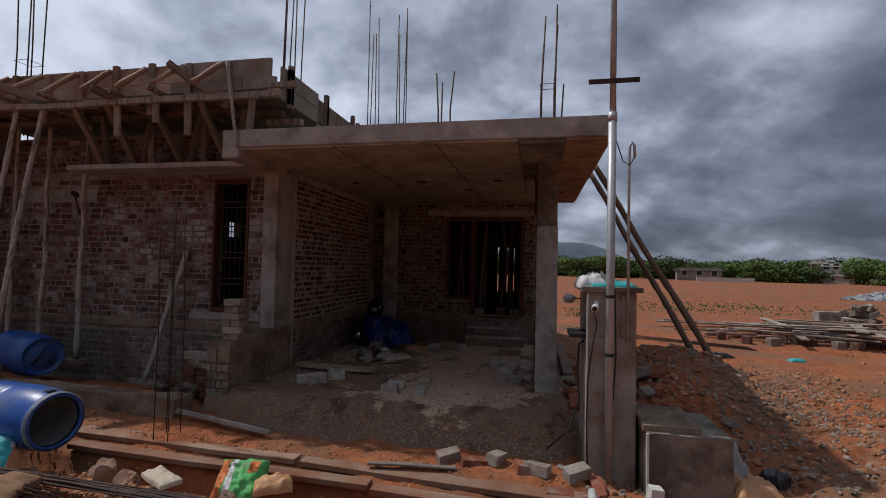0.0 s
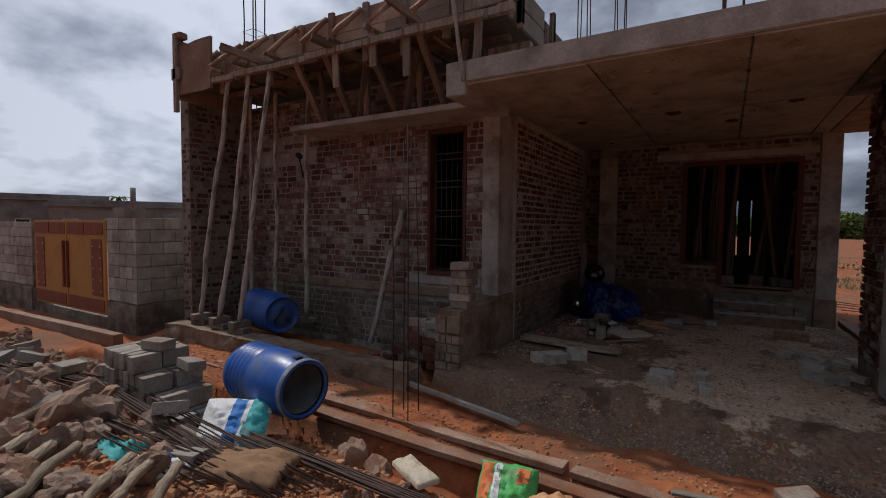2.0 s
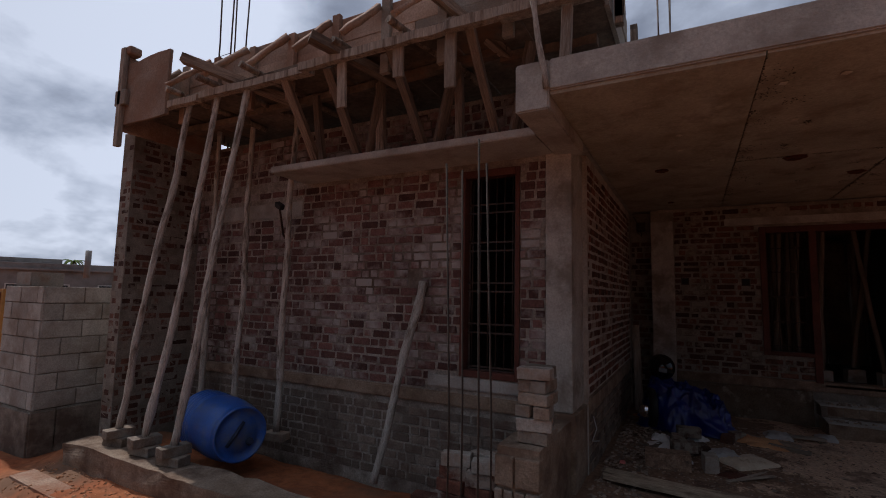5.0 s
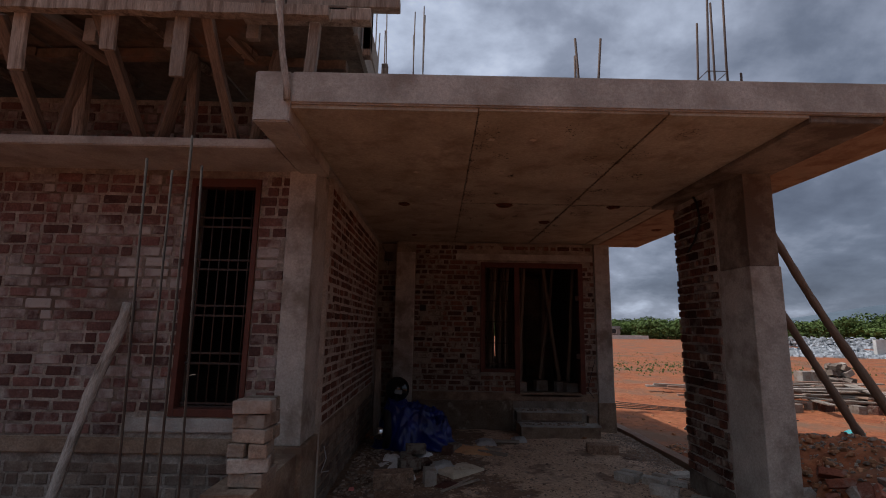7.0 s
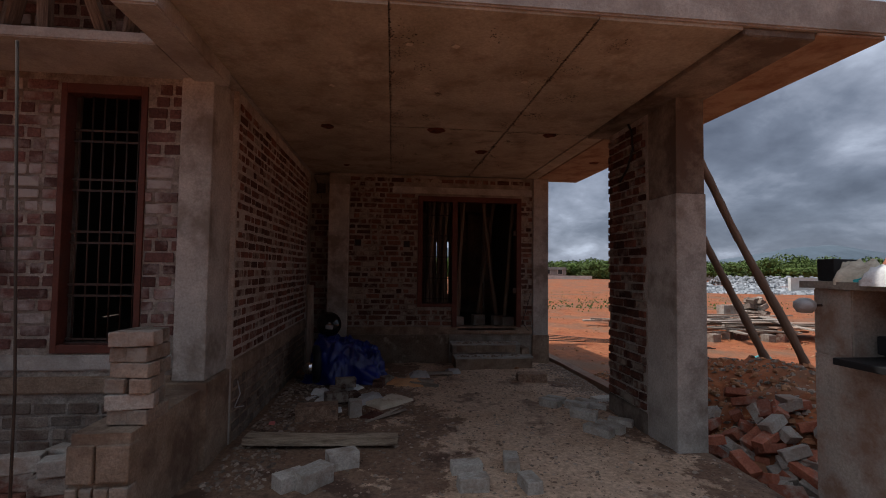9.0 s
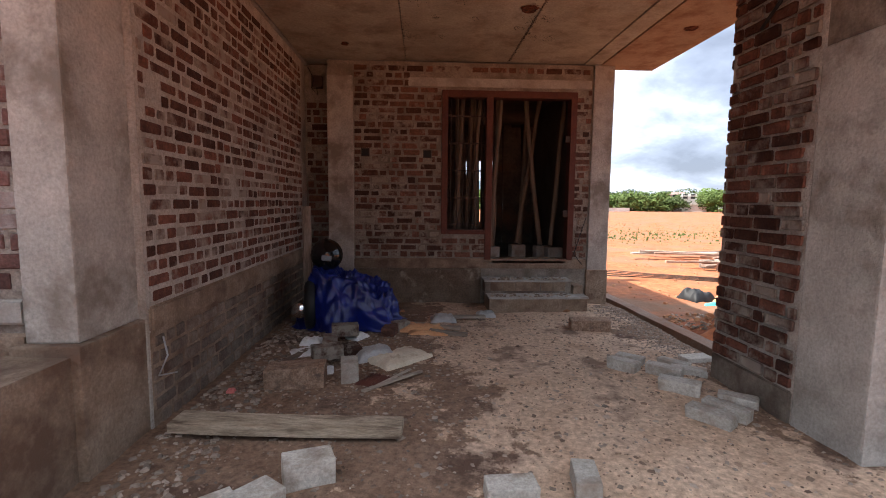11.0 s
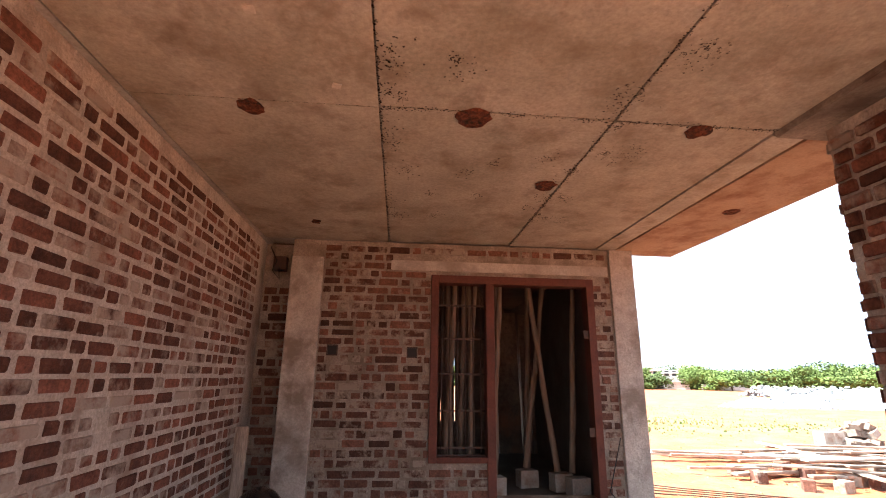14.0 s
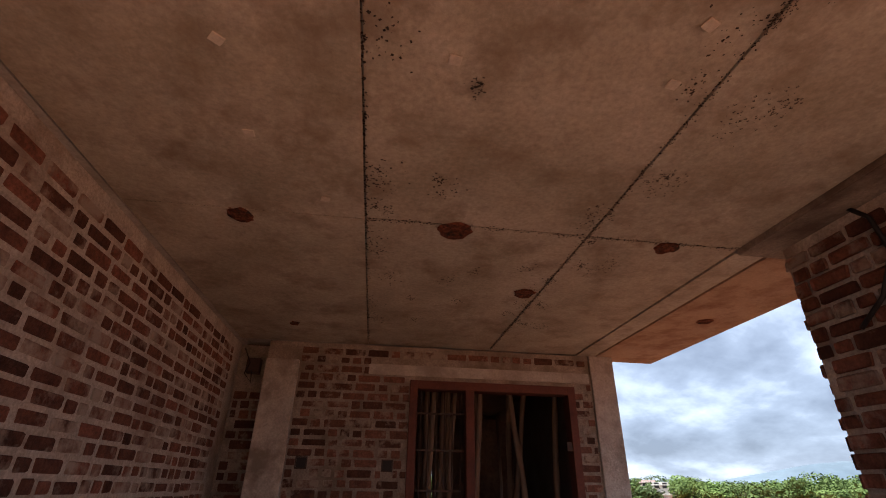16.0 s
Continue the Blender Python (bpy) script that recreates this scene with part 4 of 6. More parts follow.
for row, (y0, dz) in enumerate(((4.94, 0.0), (5.50, -0.02))):
    x = -8.35
    while x < -3.4:
        n = min(frng.uniform(1.1, 1.9), -3.3 - x)
        zo = dz - 0.05 * frng.random()
        bm = worn_box(0, n, 0, 0.06 + 0.03 * frng.random(), zo - 0.07, zo, 0.008, 0.010, 8, x)
        bmesh.ops.transform(bm, matrix=pose(x, y0 - 0.06 * frng.random(), DECK, 0, frng.uniform(-1.6, 1.6), frng.uniform(-1.5, 1.5)), verts=bm.verts)
        # inner bearers get darker timber for the shade under the deck
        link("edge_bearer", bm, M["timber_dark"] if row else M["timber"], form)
        x += n - 0.1 * frng.random()
link("outrigger", worn_box(-3.55, -2.86, 5.02, 5.09, 3.77, 3.84, 0.006), M["timber"], form)
link("outrigger", worn_box(-3.9, -3.05, 5.0, 5.08, 3.66, 3.75, 0.006), M["timber"], form)
link("outrigger", worn_box(-3.6, -3.1, 5.6, 5.7, 3.50, 3.58, 0.006), M["timber"], form)
# end box at the far corner
link("end_panel", worn_box(-8.58, -8.52, 4.92, 6.2, 3.50, 4.40, 0.01), M["board"], form)
link("end_panel", worn_box(-8.52, -7.7, 4.90, 4.94, 3.56, 4.30, 0.01, 0.02, 3, 7), M["board"], form)
link("end_post", worn_box(-8.56, -8.48, 4.84, 4.90, 3.30, 4.48, 0.01), M["timber"], form)
link("end_post", worn_box(-8.60, -8.4, 4.84, 4.90, 3.78, 3.96, 0.01), M["timber"], form)
link("end_cap", worn_box(-8.58, -8.40, 4.86, 5.0, 4.40, 4.50, 0.03), M["board"], form)

STRUT = "short timber strut wedged between ledge and formwork"
srng = random.Random(4)
for k, (x, dx, yt) in enumerate(((-6.08, 0.06, 5.0), (-6.0, -0.10, 5.45), (-5.55, 0.03, 5.02), (-5.42, 0.22, 5.4), (-5.28, 0.02, 5.48), (-4.82, -0.02, 5.0), (-4.70, 0.26, 5.42), (-4.12, 0.0, 4.98), (-3.98, 0.2, 5.4), (-4.45, -0.02, 5.5))):
    a, b = (x, 5.52 + 0.05 * srng.random(), 3.0), (x + dx, yt, DECK - 0.09)
    plank(a[0], a[1], b[0], b[1], a[2], b[2] + 0.02, 0.085 if k % 2 == 0 else 0.07, 0.055, STRUT, "strut_wood", name="timber_strut", seed=k + 30)
for x, z0 in ((-5.32, 3.25), (-4.28, 3.22), (-4.75, 3.4)):
    plank(x, 5.0, x + 0.03, 4.96, z0, 3.75, 0.09, 0.03, "loose timber cleat hanging from the formwork", name="timber_cleat", seed=x)
pole("long_batten", (-3.53, 4.92, 3.04), (-3.66, 4.86, 4.05), 0.022, 0.02, 44, "upright timber batten nailed to the slab edge", "batten", bend=0.01)
plank(-7.20, 4.75, -6.30, 5.42, 4.0, 3.62, 0.11, 0.09, "long squared timber jutting out of the formwork", material="strut_wood", name="cantilever_timber", seed=45)
plank(-5.45, 4.72, -5.0, 5.38, 3.78, 3.56, 0.10, 0.08, "squared timber jutting out of the formwork", material="strut_wood", name="cantilever_timber", seed=46)
plank(-4.56, 4.93, -3.98, 5.52, 4.13, 3.62, 0.08, 0.07, "squared timber jutting out of the formwork", material="strut_wood", name="cantilever_timber", seed=47)
plank(-3.42, 4.98, -3.40, 5.0, 3.25, 3.62, 0.07, 0.05, "short upright post on the slab", name="timber_strut", seed=50)

# ---- reinforcement ----
def starter(x, y, z0, h, n, label, spread=0.16, ties=(), category="rebar"):
    root = base("rebar_starter", x, y, z0, label=label, category=category, group="starter bars")
    r = random.Random(int(x * 100) + 7)
    for k in range(n):
        ax, ay = spread * (0.5 if k % 2 else -0.5), spread * (0.5 if k // 2 % 2 else -0.5)
        hh = h * r.uniform(0.72 if z0 > 1 else 0.93, 1.0)
        b = bmesh.new()
        tube(b, [(ax, ay, 0), (ax + r.uniform(-0.015, 0.015), ay, hh * 0.5), (ax + r.uniform(-0.05, 0.05), ay + r.uniform(-0.04, 0.04), hh)], 0.0115 if z0 > 1 else 0.0055, 5)
        link("bar", b, M["rebar"] if z0 > 1 else M["pit_dark"], root)
    for tz in ties:
        s = spread * 0.56
        b = bmesh.new()
        tube(b, [(-s, -s, tz), (s, -s, tz), (s, s, tz), (-s, s, tz), (-s, -s, tz)], 0.005, 4)
        link("tie", b, M["rebar"], root)
    return root


ST = "rusty vertical starter bars rising from the concrete roof"
starter(-8.29, 6.1, 3.62, 3.3, 4, ST, 0.24, (0.95, 1.25))
starter(-5.4, 6.6, 3.62, 1.2, 2, ST, 0.14)
starter(-4.1, 7.1, 3.62, 3.0, 5, ST, 0.2, (0.95, 1.1))
starter(-3.65, 9.8, 3.25, 4.6, 4, ST, 0.18, (0.6, 0.75))
starter(-3.0, 9.8, 3.25, 4.6, 4, ST, 0.15)
starter(0.10, 6.45, 3.25, 2.1, 4, ST, 0.18, (0.1, 0.9))
starter(0.30, 6.3, 3.25, 0.95, 1, "single rusty bar rising from the concrete roof", 0.02)
starter(-1.25, 6.14, 3.25, 1.1, 3, ST, 0.16)
starter(-3.73, 4.24, -0.2, 2.75, 4, "thin rusty column reinforcement standing in the soil", 0.17)

# ---- blue drums ----
def drum(x, y, z, rz, lab, open_end):
    root = base("plastic_drum", x, y, z, rz, label=lab, category="drum", group="blue drums")
    bm = bmesh.new()
    prof = [(0.0, 0.0), (0.22, 0.0), (0.255, 0.012), (0.272, 0.05)]
    for k in range(5):
        h = 0.09 + k * 0.062
        prof += [(0.279, h), (0.290, h + 0.012), (0.290, h + 0.034), (0.279, h + 0.046)]
    prof += [(0.289, 0.44), (0.292, 0.56), (0.289, 0.66), (0.279, 0.76), (0.262, 0.84), (0.245, 0.885), (0.252, 0.895), (0.252, 0.925)]
    if open_end:
        prof += [(0.224, 0.928), (0.222, 0.90)]
    else:
        prof += [(0.235, 0.93), (0.228, 0.90), (0.16, 0.895), (0.155, 0.905), (0.0, 0.905)]
    lathe(bm, prof, 40)
    turn = pose(0, 0, 0.292, 0, 90, 0)
    bmesh.ops.transform(bm, matrix=turn, verts=bm.verts)
    link("body", bm, M["drum"], root)
    if open_end:
        b = bmesh.new()
        lathe(b, [(0.257, 0.882), (0.264, 0.89), (0.264, 0.915), (0.254, 0.93)], 40)
        bmesh.ops.transform(b, matrix=turn, verts=b.verts)
        link("rim", b, M["drum_rim"], root, "scuffed grey-blue rim")
        b = bmesh.new()
        lathe(b, [(0.0, 0.036), (0.267, 0.105), (0.27, 0.6), (0.258, 0.80), (0.217, 0.88)], 40)
        bmesh.ops.transform(b, matrix=turn, verts=b.verts)
        link("inside", b, M["drum_inside"], root, "cement-stained grey inside")
        b = worn_box(0.80, 0.86, -0.035, 0.035, 0.552, 0.566, 0.004)
        link("handle_slot", b, M["black"], root, "black handle recess")
    else:
        b = bmesh.new()
        tube(b, [(0.905, -0.12, 0.20), (0.925, -0.05, 0.30), (0.905, 0.03, 0.40)], 0.018, 6)
        link("handle", b, M["drum_dark"], root)
        b = bmesh.new()
        tube(b, [(0.90, 0.09, 0.20), (0.925, 0.10, 0.22)], 0.035, 14)
        link("bung", b, M["drum_dark"], root, "grey screw bung")
    return root


drum(-5.26, 3.68, -0.13, -6, "open blue plastic drum lying on its side, cement-stained inside", True)
drum(-7.38, 5.36, 0.05, -14, "closed dusty blue plastic drum lying behind the poles", False)

# ---- stacked grey blocks and debris by the road ----
crng = random.Random(77)
GREY = "solid grey concrete block in a stacked row"
for layer in range(4):
    n = 12 - 2 * layer
    for k in range(n):
        for row in range(2):
            x = -6.34 + k * 0.104 + layer * 0.03 + crng.uniform(-0.008, 0.008)
            y = 2.98 + row * 0.27 + crng.uniform(-0.025, 0.025)
            loose("concrete_block", x, y, -0.22 + layer * 0.158, (0.086, 0.25, 0.155), crng.uniform(-2, 2), M["block"], GREY, "block", k + layer * 20 + row * 3, ry=crng.uniform(-2.5, 2.5), group="stacked grey blocks")
for x, y, z, rz in ((-5.02, 2.90, -0.2, 5), (-4.85, 2.85, -0.2, -20), (-5.80, 3.12, 0.415, 12), (-5.45, 3.22, 0.255, -8), (-4.98, 3.2, -0.2, 30), (-4.62, 2.75, -0.2, 60), (-4.3, 2.5, -0.15, 30), (-4.15, 2.6, -0.16, 80), (-4.45, 2.62, -0.16, 10), (-4.4, 2.55, -0.06, 20)):
    loose("concrete_block", x, y, z, (0.26, 0.16, 0.09), rz, M["block"], "grey concrete block tumbled off the stack", "block", x * 5, rx=crng.uniform(-8, 8), group="tumbled grey blocks")


def rock(x, y, r, seed, material="stone", label="angular grey-brown broken stone", group="broken stones", sink=0.3):
    bm = bmesh.new()
    bmesh.ops.create_icosphere(bm, subdivisions=3, radius=1)
    for v in bm.verts:
        n = noise.noise(v.co * 1.1 + Vector((seed, seed * 2, 0))) * 0.5 + noise.noise(v.co * 2.6 + Vector((0, seed, 3))) * 0.25 + noise.noise(v.co * 7 + Vector((seed, 0, 3))) * 0.07
        v.co *= 1 + n
        v.co.x *= 1.25
        v.co.z *= 0.7
    for v in bm.verts:
        v.co = v.co * r
    ob = link("stone", bm, M[material])
    ob.matrix_basis = pose(x, y, fz(x, y) + r * 0.7 * (1 - sink) - r * 0.15, seed * 13, seed * 7, seed * 57)
    return tagged(ob, label, "stone", group)


for k in range(130):
    x, y = crng.uniform(-8.2, -4.2), crng.uniform(1.7, 2.85)
    rock(x, y, crng.uniform(0.03, 0.12) ** 1.0, k * 1.7 + 0.3)
for k in range(40):
    x, y = crng.uniform(-4.4, -1.6), crng.uniform(2.5, 3.45)
    rock(x, y, crng.uniform(0.02, 0.06), k * 2.3 + 50)
for k in range(34):
    x, y = crng.uniform(-8.0, -4.9), crng.uniform(1.9, 2.75)
    rock(x, y, crng.uniform(0.08, 0.19), k * 3.1 + 400, label="large flat brown broken stone in the rubble", sink=0.45)
for k in range(12):
    loose("concrete_block", crng.uniform(-8.2, -4.9), crng.uniform(2.0, 2.9), ground_z(-5.5, 2.2) + crng.uniform(-0.05, 0.06), (0.25, 0.15, 0.09), crng.uniform(0, 180), M["block"],
          "broken grey block lying in rubble", "block", k * 3 + 200, rx=crng.uniform(-25, 25), ry=crng.uniform(-25, 25), group="broken blocks")
rock(-3.70, 3.50, 0.16, 91.0, label="large flat broken stone at the trench edge", sink=0.75)
rock(-3.42, 3.46, 0.09, 97.0, label="large flat broken stone at the trench edge", sink=0.75)

# more rubble along the road towards the gate
for k in range(70):
    x, y = crng.uniform(-10.8, -7.2), crng.uniform(2.5, 3.55)
    rock(x, y, crng.uniform(0.04, 0.15), k * 2.7 + 700, label="grey-brown broken stone in the roadside rubble", sink=0.4)

# cut logs in the foreground
for k, (x, y, rz, n, r) in enumerate(((-4.75, 1.75, 130, 0.8, 0.045), (-4.62, 1.82, 126, 0.7, 0.036), (-4.35, 2.0, 118, 0.6, 0.034), (-4.15, 2.05, 122, 0.62, 0.032), (-3.95, 2.15, 130, 0.55, 0.034), (-4.95, 1.65, 125, 0.8, 0.05), (-6.6, 2.45, 160, 1.0, 0.04), (-5.6, 2.2, 100, 0.5, 0.035))):
    d = Vector((math.cos(radians(rz)), math.sin(radians(rz)), 0))
    a = Vector((x, y, ground_z(x, y) + 0.06)) - d * n / 2
    b = a + d * n + Vector((0, 0, 0.08))
    pole("cut_log", a, b, r * 1.2, r * 0.95, k + 70, "short peeled tan log lying on the soil", "log", "cut logs", 0.035, "log_wood")

# rebar bundles on the ground
def bar_bundle(points, count, width, seed, label):
    root = base("rebar_bundle", 0, 0, 0, label=label, category="rebar")
    r = random.Random(seed)
    for k in range(count):
        o = r.uniform(-1, 1) * width
        o2 = r.uniform(-1, 1) * width * 1.2
        b = bmesh.new()
        pts = []
        for j, (x, y, z) in enumerate(points):
            f = j / (len(points) - 1)
            off = o * (1 - f) + o2 * f
            pts.append((x + off * 0.5, y + off, max(z, ground_z(x, y + off) + 0.015) + r.uniform(0, 0.03)))
        tube(b, pts, 0.0065, 5)
        link("bar", b, M["rebar"], root)
    return root


bar_bundle([(-9.0, 2.75, 0.02), (-7.6, 2.6, 0.08), (-6.0, 2.78, 0.12), (-4.5, 2.74, 0.02), (-3.5, 2.75, -0.1)], 14, 0.14, 3, "tangled bundle of dark steel reinforcing bars")
bar_bundle([(-4.7, 3.1, -0.1), (-3.6, 3.12, -0.12), (-2.6, 3.12, -0.14), (-1.2, 3.0, -0.14), (0.4, 2.9, -0.1)], 18, 0.085, 6, "straight bundle of dark steel reinforcing bars on the soil")
bar_bundle([(-7.9, 2.35, 0.1), (-6.0, 2.35, 0.2), (-4.9, 2.4, 0.08), (-3.9, 2.55, -0.06)], 10, 0.16, 12, "scattered dark steel bars over the rubble")


# ---- sacks, sheets and rubbish ----
def crumple(name, x, y, z, sx, sy, h, rz, material, label, category, seed=1, n=22, fold=1.0, tilt=0.0):
    def fn(u, v):
        a, b = (u - 0.5) * 2, (v - 0.5) * 2
        edge = max(0.0, 1 - max(abs(a), abs(b)) ** 4)
        w = noise.noise(Vector((a * 2.2 * fold, b * 2.2 * fold, seed))) + 0.6 * noise.noise(Vector((a * 5 * fold, b * 5 * fold, seed * 2)))
        wob = 0.09 * noise.noise(Vector((a * 1.7, b * 1.7, seed + 5)))
        return (a * sx / 2 * (1 + wob), b * sy / 2 * (1 + wob), 0.012 + h * edge * (0.75 + 0.35 * w) + 0.012 * abs(w))
    ob = sheet(name, n, n, fn, M[material])
    bm = bmesh.new()
    bm.from_mesh(ob.data)
    low = [v for v in bm.verts]
    ex = bmesh.ops.extrude_edge_only(bm, edges=[e for e in bm.edges if e.is_boundary])
    for g in ex["geom"]:
        if isinstance(g, bmesh.types.BMVert):
            g.co.z = -0.02
    bm.to_mesh(ob.data)
    bm.free()
    ob.matrix_basis = pose(x, y, z, tilt, 0, rz)
    return tagged(ob, label, category)


def sack_print(ob, bars):
    """Printed bands on a sack, lying just over its cloth."""
    for name, u0, u1, v0, v1, material in bars:
        bm = bmesh.new()
        me = ob.data
        sx = max(v.co.x for v in me.vertices)
        sy = max(v.co.y for v in me.vertices)
        for p in me.polygons:
            c = p.center
            if p.normal.z > 0.15 and u0 < c.x / sx < u1 and v0 < c.y / sy < v1:
                vs = [bm.verts.new(me.vertices[i].co + p.normal * 0.004) for i in p.vertices]
                bm.faces.new(vs)
        bmesh.ops.remove_doubles(bm, verts=bm.verts[:], dist=0.003)
        for f in bm.faces:
            f.smooth = True
        link(name, bm, M[material], ob)


s1 = crumple("cement_sack", -4.68, 3.12, -0.08, 0.56, 0.50, 0.10, 32, "sack_white", "crumpled white sack with teal and blue print by the drum", "sack", 3, 26, 1.4, 38)
sack_print(s1, [("print", -0.05, 0.3, -0.9, 0.9, "sack_blue"), ("print", 0.42, 0.95, -0.9, 0.9, "sack_teal")])
s2 = crumple("cement_sack", -2.45, 3.62, -0.20, 0.40, 0.40, 0.12, 12, "sack_green", "crumpled bright green cement sack at the trench edge", "sack", 5, 24, 1.2, 35)
sack_print(s2, [("print", -0.85, -0.45, -0.8, 0.8, "sack_orange"), ("print", 0.35, 0.7, 0.2, 0.75, "sack_orange"), ("print", -0.4, -0.2, -0.8, 0.8, "sack_white")])
crumple("paper_bag", -3.12, 3.50, -0.18, 0.40, 0.17, 0.035, -25, "paper_cream", "torn cream paper cement bag by the trench", "bag", 7)
crumple("cement_sack", -4.85, 2.30, -0.02, 0.34, 0.26, 0.09, 30, "sack_teal", "crushed teal and white plastic sack in rubble", "sack", 9)
crumple("cement_sack", -4.45, 2.42, -0.04, 0.38, 0.26, 0.08, -10, "sack_white", "torn white plastic sack with blue print", "sack", 11)
sack_print(bpy.data.objects["cement_sack.003"], [("print", -0.5, 0.4, -0.4, 0.4, "sack_blue")])
crumple("jute_sack", -4.02, 2.76, -0.07, 0.62, 0.40, 0.09, 20, "jute", "flattened brown jute sack on the soil", "sack", 13)
crumple("plastic_bag", -5.1, 3.42, -0.16, 0.24, 0.2, 0.12, 0, "sack_yellow", "crumpled yellow plastic bag behind the drum", "bag", 15)
crumple("paper_scrap", -2.1, 3.55, -0.16, 0.30, 0.2, 0.08, 30, "orange_sheet", "crumpled peach coloured plastic scrap", "scrap", 17)
# rubbish inside the porch
for x, y, sx, sy, h, rz, m, lab in ((-3.02, 7.72, 0.34, 0.2, 0.025, 30, "sack_white", "crumpled white paper on the porch floor"), (-3.08, 7.95, 0.18, 0.16, 0.10, 0, "sack_white", "crumpled white plastic wrap"),
                                    (-2.95, 7.25, 0.36, 0.12, 0.04, 8, "sack_white", "flat white paper strip on the floor"), (-2.3, 7.55, 0.46, 0.3, 0.05, 40, "paper_cream", "torn cream paper sheet on the floor"),
                                    (-2.5, 7.62, 0.3, 0.24, 0.13, 20, "plastic_grey", "crumpled grey plastic bag"), (-2.1, 8.35, 0.42, 0.24, 0.09, -15, "orange_sheet", "folded orange plastic sack on the floor"),
                                    (-2.06, 8.2, 0.36, 0.12, 0.05, -5, "orange_sheet", "narrow strip of orange plastic on the floor"), (-2.7, 8.1, 0.18, 0.14, 0.12, 50, "sack_white", "white paper scrap on a brick"),
                                    (-1.9, 8.75, 0.26, 0.2, 0.08, 0, "plastic_grey", "grey plastic scrap by the wall"), (-1.42, 8.95, 0.2, 0.16, 0.16, 0, "plastic_grey", "dusty crumpled plastic bag beside the steps"),
                                    (-2.45, 7.05, 0.2, 0.16, 0.04, 60, "frame_wood", "dark red scrap of cardboard"), (-3.35, 6.9, 0.05, 0.04, 0.03, 0, "sack_pink", "small pink scrap of plastic")):
    crumple("rubbish_scrap", x, y, FLOOR, sx, sy, min(h * 0.7, 0.3 * min(sx, sy)), rz, m, lab, "rubbish", x * 4, 18, 1.8)

# covered scooter in the porch corner
bike = base("covered_scooter", -2.84, 8.67, FLOOR, label="scooter under a crumpled blue tarpaulin", category="scooter")


def tarp_fn(u, v):
    a = u * 2 * math.pi
    r = v
    ca, sa = math.cos(a), math.sin(a)
    # squarish plan, ridge falling from the handlebar to the tail
    q = 1 / max(abs(ca), abs(sa)) ** 0.45
    drop = smooth(0.58, 1.0, r)
    px = 0.46 * ca * q * (0.82 * min(r / 0.62, 1.0) + 0.30 * drop)
    py = 0.40 * sa * q * (0.82 * min(r / 0.62, 1.0) + 0.30 * drop)
    crease = noise.noise(Vector((px * 5, py * 5, 3))) * 0.07 + noise.noise(Vector((px * 11, py * 11, 9))) * 0.025
    hgt = 0.45 - 0.30 * px + 0.06 * py + crease
    fold = (0.10 * math.sin(a * 7 + 1.3) + 0.05 * math.sin(a * 13 + 4 * r)) * drop + 0.12 * noise.noise(Vector((ca * 3, sa * 3, r * 4))) * drop
    # sharp creases where the sheet is pinched
    ridge = 0.0
    for w, s in ((0.055, 5.0), (0.035, 10.0), (0.016, 21.0)):
        n = noise.noise(Vector((ca * r * s * 0.8 + s, sa * r * s * 0.8, r * s * 0.5)))
        ridge += w * (0.5 - min(1.0, abs(n) * 2.6))
    hgt += ridge
    k = 1 + fold + ridge * 1.3 * smooth(0.45, 0.7, r)
    return (px * k, py * k, max(0.010, hgt * (1 - drop) + 0.03 * drop * noise.noise(Vector((px * 9, py * 9, 1))) + 0.01))


tarp = sheet("tarpaulin", 150, 64, tarp_fn, M["tarp"], bike, "bright blue creased plastic tarpaulin")
bm = bmesh.new()
lathe(bm, [(0.0, -0.07), (0.12, -0.06), (0.175, 0.0), (0.185, 0.06), (0.17, 0.12), (0.10, 0.19), (0.0, 0.21)], 24)
bmesh.ops.transform(bm, matrix=pose(-0.27, 0.10, 0.68, 75, 0, 15) @ Matrix.Scale(0.88, 4), verts=bm.verts)
link("helmet", bm, M["black_gloss"], bike, "glossy black helmet on the handlebar")
bm = worn_box(-0.05, 0.05, -0.010, 0.010, -0.028, 0.028, 0.009)
bmesh.ops.transform(bm, matrix=pose(-0.235, -0.075, 0.67, -8, 8, 15), verts=bm.verts)
link("visor", bm, M["visor"], bike, "pale visor")
bm = bmesh.new()
lathe(bm, [(0.0, -0.06), (0.05, -0.05), (0.075, 0.0), (0.07, 0.01), (0.0, 0.015)], 18)
bmesh.ops.transform(bm, matrix=pose(-0.42, -0.42, 0.22, 90, 0, 0), verts=bm.verts)
link("headlight", bm, M["chrome"], bike, "chrome headlight")
bm = bmesh.new()
tube(bm, [(0, 0.19 * math.cos(a), 0.21 + 0.19 * math.sin(a)) for a in [2 * math.pi * k / 24 for k in range(25)]], 0.05, 10)
bmesh.ops.transform(bm, matrix=pose(-0.36, -0.26, 0.03, 0, 0, 12), verts=bm.verts)
link("tyre", bm, M["black"], bike, "dark rubber front tyre")

